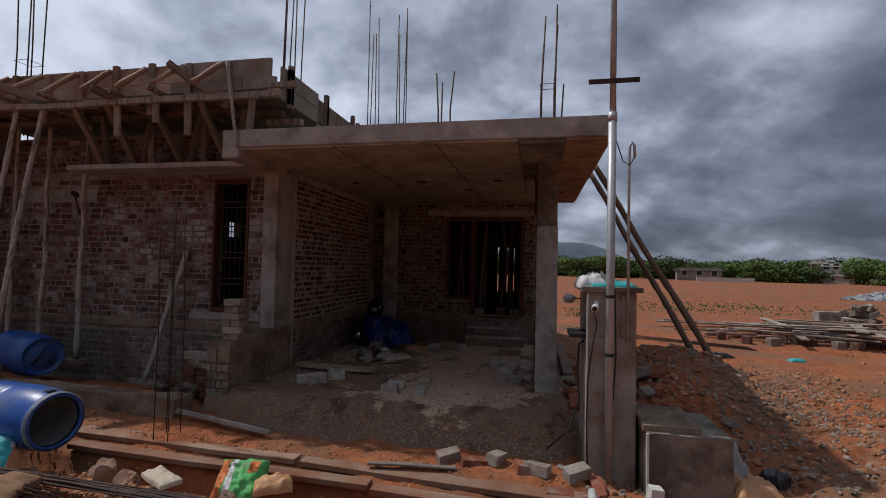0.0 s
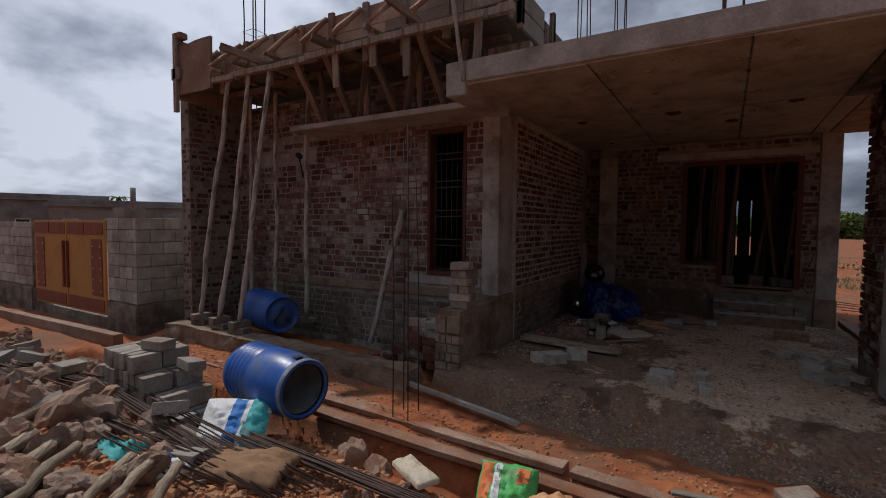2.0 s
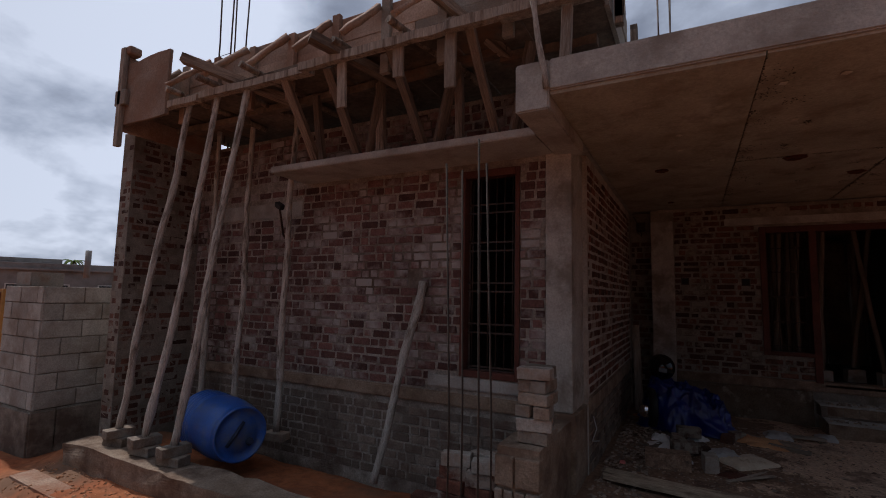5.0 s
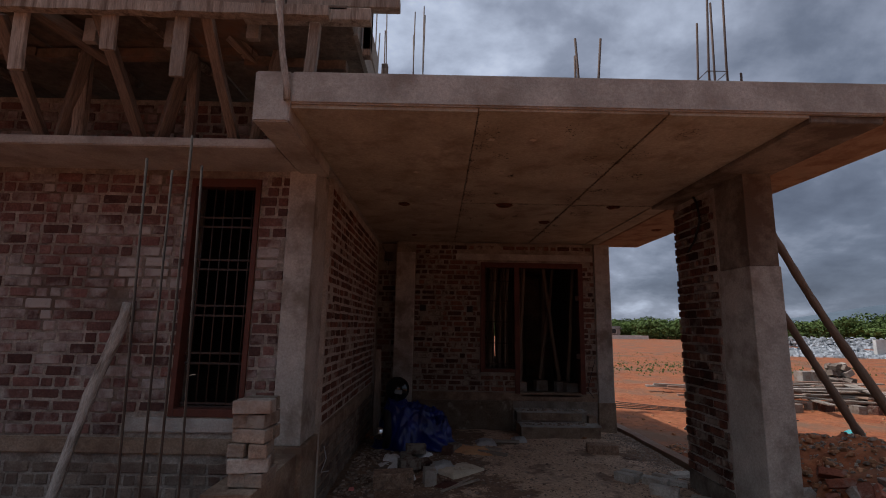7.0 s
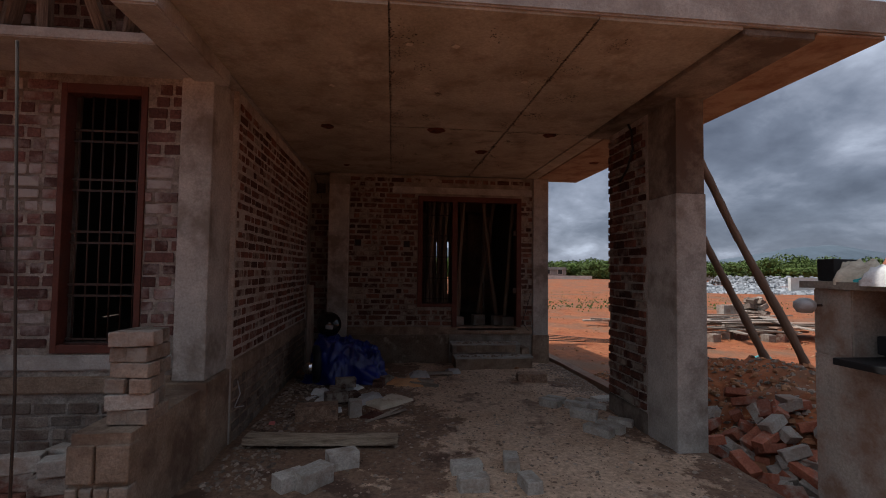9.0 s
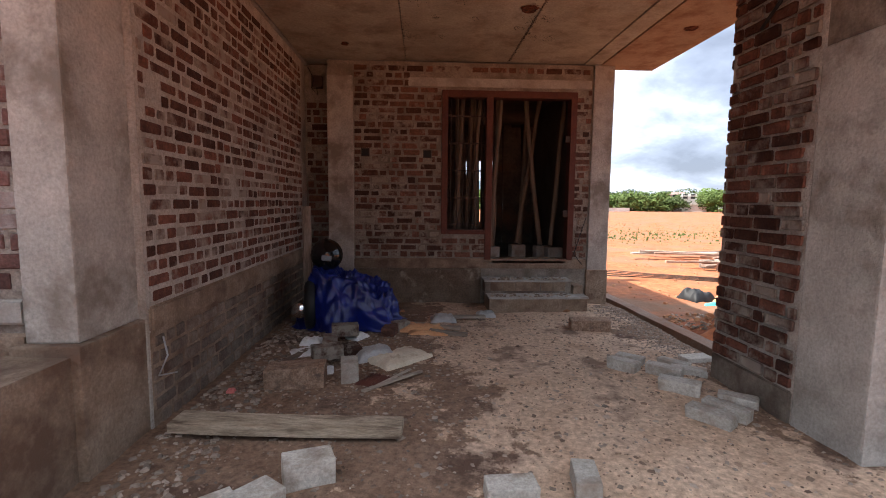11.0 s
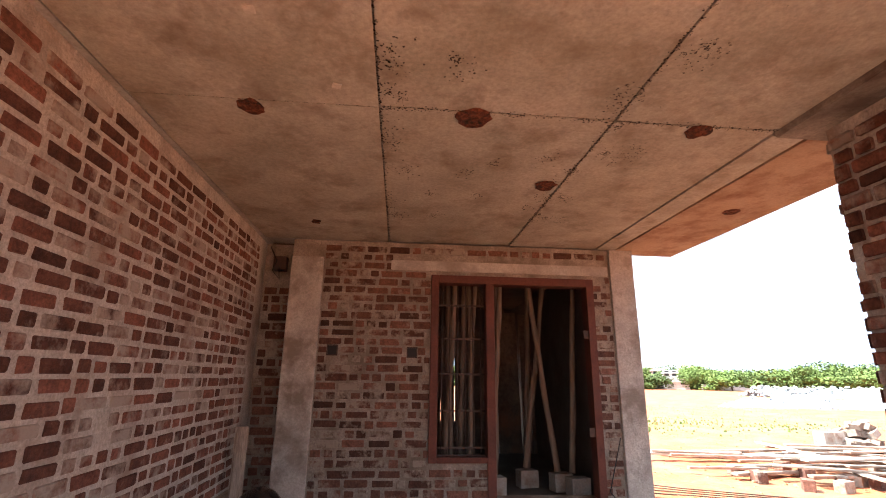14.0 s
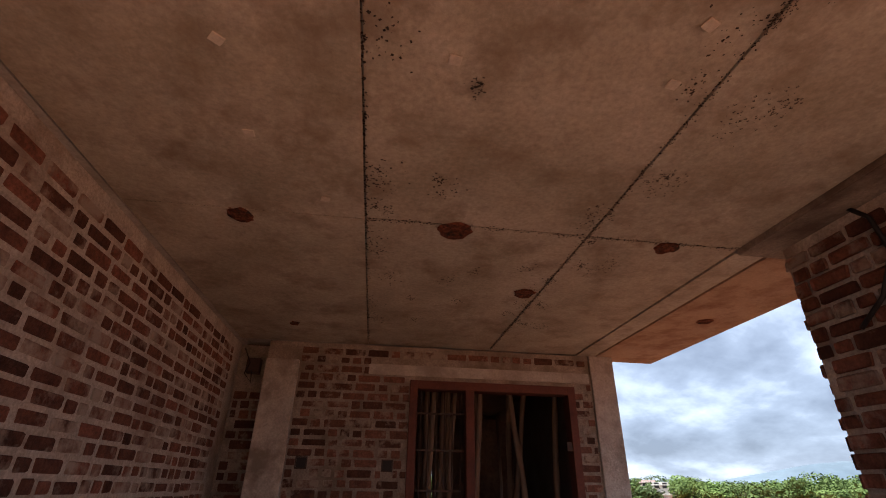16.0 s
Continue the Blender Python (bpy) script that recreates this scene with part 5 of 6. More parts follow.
# timber props inside the room behind the doorway
for k, (a, b) in enumerate((((-0.52, 10.25, 0.80), (-0.80, 10.25, 2.98)), ((-0.80, 10.45, 0.80), (-0.48, 10.55, 2.98)), ((-0.40, 10.15, 0.80), (-0.20, 10.35, 2.98)), ((-1.22, 10.1, 0.78), (-1.10, 10.2, 2.98)),
                            ((-1.17, 10.3, 0.62), (-1.12, 10.35, 2.98)), ((-1.72, 10.1, 0.62), (-1.60, 10.1, 2.98)), ((-1.62, 10.3, 0.62), (-1.68, 10.3, 2.98)), ((-1.46, 10.2, 0.62), (-1.36, 10.3, 2.98)),
                            ((-1.52, 10.5, 0.62), (-1.44, 10.5, 2.98)), ((-1.36, 10.6, 0.62), (-1.40, 10.6, 2.98)), ((-0.66, 10.9, 0.62), (-0.60, 10.9, 2.98)))):
    pole("prop_pole", a, b, 0.034, 0.028, k + 100, "timber prop standing inside the dark room", group="room props", material="bark_pole", bend=0.02)
for x, y in ((-0.50, 10.22), (-0.40, 10.0), (-0.80, 10.42), (-1.22, 10.06)):
    loose("concrete_block", x, y, 0.62, (0.2, 0.15, 0.17), 10, M["block"], "grey block at the foot of a prop", "block", x, group="blocks under props")
# shuttering boards stood on end before the far window, daylight in the gaps between them
brng = random.Random(17)
x = -1.95
while x < -0.10:
    w = brng.uniform(0.13, 0.24)
    top = brng.uniform(2.42, 2.85)
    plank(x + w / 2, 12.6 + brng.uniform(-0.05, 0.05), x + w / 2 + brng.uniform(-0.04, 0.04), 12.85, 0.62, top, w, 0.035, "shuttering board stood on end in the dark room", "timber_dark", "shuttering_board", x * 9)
    x += w + brng.uniform(0.004, 0.022)

# ---- meter pillar, poles and box beside the porch ----
pil = tagged(solid("meter_pillar", [(0.45, 0.88, 4.5, 5.22, -0.35, 1.06), (0.45, 0.88, 4.96, 5.22, 1.06, 1.47), (0.74, 0.88, 4.5, 4.96, 1.06, 1.47), (0.45, 0.74, 4.5, 4.56, 1.06, 1.47)],
             M["block"], "grey cement meter pillar with an open niche", "pillar", kind="", bevel=0.008), group="")
link("top_slab", worn_box(0.40, 0.93, 4.46, 5.27, 1.47, 1.515, 0.008, 0.006, 3, 2), M["plaster_dark"], pil, "thin stone cap")
link("shelf", worn_box(0.30, 0.74, 4.57, 4.95, 1.03, 1.07, 0.006), M["black"], pil, "dark slate shelf")
link("socket_box", worn_box(0.66, 0.735, 4.66, 4.84, 1.12, 1.34, 0.01), M["white_plastic"], pil, "white electrical socket box")
link("plug", worn_box(0.56, 0.66, 4.86, 4.92, 1.09, 1.2, 0.012), M["black"], pil, "black plug and adaptor")
link("corner_strip", worn_box(0.445, 0.462, 4.488, 4.505, 0.1, 1.46, 0.002), M["white_wall"], pil, "pale conduit strip")
crumple("plastic_sheet", 0.68, 4.82, 1.515, 0.42, 0.5, 0.05, 4, "sack_teal", "crumpled teal plastic sheet on the pillar cap", "sheet", 21, 18)
crumple("plastic_bag", 0.58, 5.02, 1.515, 0.28, 0.24, 0.14, 40, "paper_cream", "yellowed plastic bag on the pillar cap", "bag", 23, 14)
crumple("plastic_bag", 0.50, 4.72, 1.515, 0.24, 0.26, 0.12, 10, "sack_white", "white plastic bag on the pillar cap", "bag", 25, 14)
loose("paint_tin", 0.56, 5.14, 1.515, (0.2, 0.12, 0.14), 0, M["black"], "small dark box on the pillar cap", "box", 1)


def pipe(name, pts, r, material, label, category, sides=12, parent=None):
    bm = bmesh.new()
    tube(bm, pts, r, sides)
    ob = link(name, bm, M[material], parent)
    return tagged(ob, label, category) if not parent else ob


post = pipe("service_pole", [(0.64, 4.42, -0.3), (0.64, 4.42, 1.6), (0.645, 4.42, 3.1)], 0.037, "steel", "tall galvanised steel service pole with a cross arm", "pole", 16)
pipe("upper_pipe", [(0.645, 4.42, 3.08), (0.648, 4.42, 5.6)], 0.026, "steel", "", "", 14, post)
pipe("collar", [(0.645, 4.42, 3.02), (0.645, 4.42, 3.10)], 0.042, "steel", "", "", 16, post)
link("cross_arm", worn_box(0.43, 0.87, 4.375, 4.385, 3.355, 3.40, 0.002), M["iron"], post, "dark steel cross arm")
for zz in (0.9, 1.42):
    pipe("strap", [(0.64, 4.42, zz), (0.64, 4.42, zz + 0.03)], 0.041, "black", "", "", 14, post)
goose = pipe("conduit_pipe", [(0.80, 4.47, 1.02), (0.80, 4.47, 2.70), (0.805, 4.47, 2.80), (0.825, 4.47, 2.84), (0.845, 4.47, 2.80), (0.848, 4.47, 2.70)], 0.013, "steel", "thin conduit with a goose-neck top on the pillar", "pipe", 10)
pipe("cable", [(0.848, 4.47, 2.70), (0.80, 4.45, 2.62), (0.74, 4.44, 2.66), (0.68, 4.43, 2.85), (0.67, 4.42, 3.3), (0.672, 4.42, 5.0)], 0.005, "black", "black service cable looping up the pole", "cable", 6)
pipe("cable", [(0.50, 4.46, 1.30), (0.53, 4.44, 1.18), (0.50, 4.45, 1.0), (0.46, 4.46, 0.7), (0.45, 4.46, 0.3), (0.46, 4.44, -0.1)], 0.006, "black", "black cable hanging down the pillar", "cable", 6)
pipe("cable", [(0.68, 4.42, 1.5), (0.69, 4.4, 0.9), (0.66, 4.4, 0.4), (0.62, 4.4, -0.1)], 0.006, "black", "black cable down the service pole", "cable", 6)
pipe("cable", [(0.62, 4.84, 1.10), (0.40, 4.72, 0.95), (0.38, 4.66, 0.7), (0.40, 4.6, 0.45), (0.30, 4.5, 0.2), (0.1, 4.45, 0.02)], 0.009, "black", "thick black cable hanging from the socket", "cable", 6)
cctv = base("security_camera", 0.53, 4.47, 1.34, label="small white bullet security camera on the pillar", category="camera")
cb = bmesh.new()
tube(cb, [(0.0, 0.02, 0.0), (-0.02, -0.06, -0.01), (-0.03, -0.11, -0.02)], [0.03, 0.032, 0.03], 14)
link("housing", cb, M["white_plastic"], cctv)
cb = bmesh.new()
tube(cb, [(-0.03, -0.111, -0.02), (-0.031, -0.115, -0.021)], 0.022, 14)
link("lens", cb, M["black_gloss"], cctv)
cb = bmesh.new()
tube(cb, [(0.0, 0.04, 0.03), (0.0, 0.0, 0.03)], 0.02, 10)
link("mount", cb, M["white_plastic"], cctv)
lampob = base("bulkhead_lamp", 0.33, 5.16, 1.36, label="small round grey lamp fixed to the pillar side", category="lamp")
cb = bmesh.new()
lathe(cb, [(0.0, -0.05), (0.04, -0.045), (0.062, -0.01), (0.06, 0.02), (0.03, 0.045), (0.0, 0.05)], 16)
link("globe", cb, M["plastic_grey"], lampob)
cb = bmesh.new()
tube(cb, [(0.05, 0.0, 0.0), (0.13, 0.0, 0.0)], 0.008, 6)
link("bracket", cb, M["iron"], lampob)

tank = tagged(link("inspection_box", worn_box(0.92, 1.58, 4.25, 4.95, -0.4, 0.31, 0.014, 0.008, 6, 3), M["plaster_dark"]), "square cement-rendered inspection chamber", "chamber")
link("lid", worn_box(0.90, 1.36, 4.3, 4.94, 0.312, 0.36, 0.01, 0.006, 3, 4), M["render"], tank, "thin concrete lid")
link("rim", worn_box(0.915, 0.935, 4.235, 4.255, -0.3, 0.31, 0.002), M["white_wall"], tank, "pale worn corner edge")
crumple("plastic_bag", 1.66, 4.6, -0.2, 0.28, 0.3, 0.38, 20, "plastic_grey", "grey plastic bag hanging at the chamber edge", "bag", 31, 16)
crumple("jute_sack", 1.75, 4.35, -0.2, 0.4, 0.36, 0.2, 10, "orange_sheet", "rumpled tan sack on red soil", "sack", 33, 16)
crumple("plastic_bag", 2.1, 4.75, -0.18, 0.2, 0.2, 0.1, 40, "glass_dark", "dark crumpled plastic on red soil", "bag", 35, 14)
loose("marker_post", 0.93, 4.06, -0.25, (0.1, 0.1, 0.2), 10, M["white_wall"], "short white painted marker stone", "stone", 3, ry=6)
pipe("clay_pipe", [(0.42, 3.5, -0.16), (0.46, 4.05, -0.14)], 0.035, "white_plastic", "short length of grey plastic pipe", "pipe", 14)

PROP = "long round timber pole propping the slab edge"
pole("slab_prop", (2.62, 7.33, 0.14), (0.80, 7.16, 3.20), 0.047, 0.04, 201, PROP, group="slab props", bend=0.03, material="bark_pole")
pole("slab_prop", (2.50, 7.75, 0.12), (0.80, 7.77, 3.20), 0.047, 0.04, 203, PROP, group="slab props", bend=0.05, material="bark_pole")

# black bag and scraps on the soil behind the kerb
crumple("rubbish_bag", 2.55, 11.6, -0.26, 0.5, 0.42, 0.22, 20, "black", "full black plastic rubbish bag on red soil", "bag", 41, 20, 0.6)
crumple("rubbish_bag", 4.0, 11.6, -0.26, 0.6, 0.4, 0.12, 20, "black", "flat black plastic rubbish bag on soil", "bag", 43, 16)
crumple("plastic_sheet", 3.1, 11.5, -0.26, 0.7, 0.4, 0.08, 10, "orange_sheet", "tan plastic sheet on the soil", "sheet", 45, 14)
crumple("plastic_sheet", 2.6, 11.1, -0.26, 0.36, 0.14, 0.06, -20, "sack_teal", "green plastic strip on the soil", "sheet", 47, 10)
crumple("plastic_sheet", 5.6, 11.7, -0.26, 0.34, 0.16, 0.06, 10, "sack_teal", "teal and white plastic sheet on the soil", "sheet", 49, 12)
crumple("plastic_sheet", 2.2, 10.0, -0.2, 0.8, 0.5, 0.06, 60, "plastic_grey", "dusty grey plastic sheet on the soil", "sheet", 51, 14)

# ---- timber and block pile in the field ----
prng = random.Random(31)
for k in range(30):
    x, y = prng.uniform(6.9, 9.6), prng.uniform(14.0, 17.0)
    n = prng.uniform(1.4, 3.4)
    a = prng.uniform(-0.45, 0.25) + (1.2 if k % 9 == 0 else 0)
    zz = 0.02 + 0.03 * (k % 7) * prng.uniform(0.6, 1.2)
    plank(x - n / 2 * math.cos(a), y - n / 2 * math.sin(a), x + n / 2 * math.cos(a), y + n / 2 * math.sin(a), zz, zz + prng.uniform(-0.08, 0.06), prng.uniform(0.12, 0.38), 0.035,
          "weathered shuttering plank in a loose field pile", ("timber", "board_grey", "board")[k % 3], "shuttering_plank", k)
for k in range(14):
    x, y = 4.0 + prng.uniform(0, 2.4), prng.uniform(14.4, 18.2)
    n = prng.uniform(1.6, 3.6)
    zz = prng.uniform(-0.2, 0.04)
    plank(x, y, x + n, y + prng.uniform(-0.9, 0.5), zz, zz + prng.uniform(-0.05, 0.08), prng.uniform(0.08, 0.2), 0.05, "long timber lying loose in the field", ("timber", "board")[k % 2], "shuttering_plank", k + 60)
for k in range(54):
    # the heap narrows upwards, its blocks thrown at all angles
    layer = 0 if k < 24 else 1 if k < 39 else 2 if k < 49 else 3
    half = (0.78, 0.60, 0.42, 0.24)[layer]
    x, y = 9.95 + prng.uniform(-half, half) + 0.1 * layer, 17.5 + prng.uniform(-0.45, 0.45) * (1 - 0.2 * layer)
    loose("concrete_block", x, y, -0.12 + layer * 0.21 + prng.uniform(-0.03, 0.03), (prng.uniform(0.22, 0.34), 0.2, 0.17), prng.uniform(0, 180), M["cement_brick"] if k % 3 else M["block"],
          "brown-grey block thrown on the field heap", "block", k, rx=prng.uniform(-22, 22), ry=prng.uniform(-22, 22), group="field block pile")
for x, y in ((8.98, 17.3), (9.32, 17.35)):
    loose("concrete_block", x, y, 0.0, (0.36, 0.3, 0.46), 12, M["block"], "large grey concrete block beside the field heap", "block", x, group="field block pile")
for k in range(16):
    loose("red_brick", prng.uniform(5.0, 9.2), prng.uniform(13.8, 16.2), -0.27, (0.3, 0.2, 0.22), prng.uniform(0, 90), M["brick_pale"] if k % 2 else M["brick"], "weathered brick supporting the field timber", "brick", k, group="field bricks")

# long bars lying across the field soil
for k in range(4):
    bm = bmesh.new()
    tube(bm, [(1.0, 14.2 + k * 0.5, -0.2), (3.0, 13.6 + k * 0.2, -0.2), (5.2, 12.6 + k * 0.16, -0.2)], 0.012, 5)
    tagged(link("steel_bar", bm, M["rebar"]), "long dark steel bar lying on the soil", "rebar", "field bars")


# ---- stuff: grit, gravel and chips ----
def scatter(name, n, where, size, material, label, seed, flat=0.6):
    r = random.Random(seed)
    verts, faces = [], []
    for _ in range(n):
        x, y, zz = where(r)
        s = size * r.uniform(0.35, 1.0) ** 1.5
        a = r.uniform(0, 6.28)
        ca, sa = math.cos(a), math.sin(a)
        st = r.uniform(0.5, 1.0)
        k = len(verts)
        for px, py, pz in ((-1, -0.8, -0.3), (1, -1, -0.3), (0.8, 1, -0.3), (-1, 0.7, -0.3), (-0.6, -0.5, 1), (0.5, -0.6, 0.8), (0.6, 0.5, 1.0), (-0.5, 0.6, 0.7)):
            px, py = px * r.uniform(0.75, 1.2), py * r.uniform(0.75, 1.2) * st
            verts.append((x + (px * ca - py * sa) * s, y + (px * sa + py * ca) * s, zz + pz * s * flat))
        for q in ((4, 5, 6, 7), (0, 1, 5, 4), (1, 2, 6, 5), (2, 3, 7, 6), (3, 0, 4, 7)):
            faces.append([k + i for i in q])
    me = bpy.data.meshes.new(name)
    me.from_pydata(verts, [], faces)
    me.materials.append(M[material])
    return tagged(new(name, me), label, name.split("_")[-1], "", "stuff")


def on(x0, x1, y0, y1):
    def w(r):
        x, y = r.uniform(x0, x1), r.uniform(y0, y1)
        return x, y, fz(x, y)
    return w


def edge_on(r):
    # most grit gathers along the apron edge and the open side of the porch
    if r.random() < 0.5:
        x, y = r.uniform(-3.0, 0.5), r.gauss(4.70, 0.09) + 0.12 * noise.noise(Vector((r.random() * 0.01, 0, 0)))
    else:
        x, y = r.gauss(0.1, 0.16), r.uniform(7.1, 9.5)
    y = max(4.5, min(9.55, y))
    return x, y, porch_floor_z(x, y)


scatter("floor_grit", 7000, on(-3.5, 0.3, 4.6, 9.5), 0.008, "splinter", "small chips and grit over the porch floor", 3)
scatter("floor_chips", 170, on(-3.45, 0.3, 4.7, 9.5), 0.030, "debris_dark", "pale cement and wood chips on the porch floor", 4, 0.35)
scatter("edge_gravel", 5200, edge_on, 0.014, "debris_dark", "grey gravel along the porch edges", 5)
scatter("step_grit", 260, lambda r: (lambda u: (r.uniform(-1.33, -0.4), 9.12 + u * 0.19 if u < 1 else 9.36 + (u - 1) * 0.2, 0.306 if u < 1 else 0.459))(r.random() * 2), 0.022, "debris_dark", "chips and grit lying on the steps", 61)
def litter_on(r):
    # litter gathers towards the house wall and round the covered scooter
    x, y = (r.gauss(-2.7, 0.4), r.gauss(7.9, 0.7)) if r.random() < 0.5 else (r.uniform(-3.4, 0.2), r.uniform(5.0, 9.0))
    x, y = max(-3.45, min(0.3, x)), max(4.9, min(9.0, y))
    return x, y, porch_floor_z(x, y)


scatter("floor_litter", 1300, litter_on, 0.022, "splinter", "brown wood chips and clods littering the porch floor", 71, 0.35)
scatter("floor_crumbs", 3000, litter_on, 0.017, "debris_dark", "dark crumbs and splinters on the porch floor", 72, 0.4)
scatter("wall_gravel", 900, on(-3.5, -3.1, 5.6, 9.4), 0.024, "debris_dark", "broken chips along the foot of the wall", 6)
scatter("soil_stones", 13000, on(-8.8, 1.0, 1.4, 4.9), 0.020, "soil_clod", "small stones scattered over red soil", 7)
scatter("soil_chips", 5200, on(-9.6, -2.4, 1.5, 3.6), 0.05, "soil_clod", "broken stone chips over the roadside rubble", 8)
scatter("mound_stones", 7000, on(0.4, 4.8, 4.2, 10.5), 0.034, "debris_dark", "stones and clods over the soil mound", 9)
scatter("mound_clods", 3400, on(0.5, 5.5, 4.0, 10.5), 0.05, "soil_clod", "red earth clods over the soil mound", 10)
scatter("field_stones", 5000, on(-12, 25, 9, 40), 0.05, "soil_clod", "red clods and stones over the field", 11)
scatter("dry_scrub", 700, lambda r: (lambda q: (q[0] + r.gauss(0, 1.5), q[1] + r.gauss(0, 0.9), -0.2 + 0.22 * r.random()))(((6.2, 23.5), (10.0, 26.5), (13.5, 24.0), (3.6, 27.0))[r.randrange(4)]), 0.045, "leaf", "low dry green scrub patches on red field soil", 18, 1.4)
scatter("rubble_heap", 5200, lambda r: (lambda u, v: (27 + u * 12 + v * 1.5, 44 - u * 3 + v, -0.25 + 1.3 * max(0, 1 - abs(v) / 3.0) * (0.5 + 0.5 * noise.noise(Vector((u * 4, 2, 0)))) * r.random()))(r.random() * 1.3, r.uniform(-3, 3)),
        0.3, "granite_pale", "long heap of pale broken concrete rubble", 12)
scatter("rubble_heap", 3000, lambda r: (lambda u, v: (45 + u * 14, 66 - u * 6 + v, -0.25 + 1.4 * max(0, 1 - abs(v) / 3.0) * r.random()))(r.random(), r.uniform(-3, 3)),
        0.35, "granite_pale", "far heap of pale broken concrete rubble", 13)


# ---- left boundary wall with gate ----
def block_courses(parent, x0, x1, y, z0, z1, axis, sign, seed, bw=0.42, bh=0.205):
    r = random.Random(seed)
    zz, row = z0, 0
    while zz < z1 - 0.05:
        a = x0 - (0.21 if row % 2 else 0)
        while a < x1 - 0.03:
            b0, b1 = max(a, x0) + 0.006, min(a + bw, x1) - 0.006
            if b1 - b0 > 0.04:
                p = r.uniform(0.0, 0.006)
                h1 = min(zz + bh - 0.012, z1)
                if axis == "x":
                    bm = worn_box(b0, b1, y - 0.012 - p, y + 0.05, zz, h1, 0.006)
                else:
                    bm = worn_box(y - 0.05, y + 0.012 + p, b0, b1, zz, h1, 0.006)
                link("block", bm, M["wall_block"], parent)
            a += bw
        zz += bh
        row += 1


bw1 = solid("wall_boundary", [(-10.42, -9.46, 4.70, 4.90, -0.6, 1.68), (-9.66, -9.46, 4.90, 9.5, -0.6, 1.68), (-26.0, -13.7, 4.70, 4.90, -0.8, 1.60)], M["mortar"],
            "unplastered grey concrete block boundary wall", "wall")
block_courses(bw1, -10.42, -9.45, 4.70, 0.26, 1.68, "x", -1, 1)
block_courses(bw1, 4.70, 8.0, -9.46, 0.26, 1.68, "y", 1, 2)
block_courses(bw1, -21.0, -13.7, 4.70, 0.26, 1.60, "x", -1, 3)
solid("wall_footing", [(-10.44, -9.42, 4.66, 4.95, -0.7, 0.25), (-9.7, -9.42, 4.9, 9.5, -0.7, 0.25), (-26.0, -13.68, 4.66, 4.95, -0.9, 0.25), (-13.68, -10.44, 4.70, 4.9, -0.7, -0.08)], M["plaster_dark"], "dark cement footing of the boundary wall", "wall", bevel=0.02)
solid("wall_pier_block", [(-10.35, -9.95, 4.75, 5.1, 1.68, 1.86)], M["block"], "concrete block on the boundary wall", "block", bevel=0.01)
gate = base("sheet_metal_gate", -13.6, 4.72, 0, label="closed double metal gate painted ochre with maroon panels", category="gate")
GX0, GX1, GZ0, GZ1 = 0.0, 3.05, -0.04, 1.64
for k in range(2):
    o = k * 1.53
    leaf = link("gate_leaf", worn_box(o + 0.01, o + 1.51, -0.015, 0.02, GZ0, GZ1, 0.004), M["gate"], gate)
    for x0, x1, z0, z1 in ((0.06, 0.74, 1.38, 1.60), (0.78, 1.46, 1.38, 1.60), (0.06, 1.46, 0.0, 0.22), ((0.12 if k == 0 else 1.02), (0.50 if k == 0 else 1.42), 0.28, 1.30)):
        link("panel", worn_box(o + x0, o + x1, -0.028, -0.012, z0, z1, 0.003), M["gate_red"], leaf, "maroon sheet panel")
    for j in range(5):
        for i in range(2):
            xx = o + (0.17 if k == 0 else 1.07) + i * 0.28
            link("stud", worn_box(xx, xx + 0.025, -0.034, -0.027, 0.36 + j * 0.2, 0.385 + j * 0.2, 0.002), M["white_wall"], leaf)
    link("pull_bar", worn_box(o + (1.40 if k == 0 else 0.03), o + (1.45 if k == 0 else 0.08), -0.06, -0.02, 0.35, 1.25, 0.006), M["gate_red"], leaf)

# ditch wall and road edge on the far left
plank(-22, 3.9, -8.9, 4.15, -0.42, -0.30, 0.14, 0.5, "low red earth-stained ditch side wall", "board", "ditch_wall", 71)

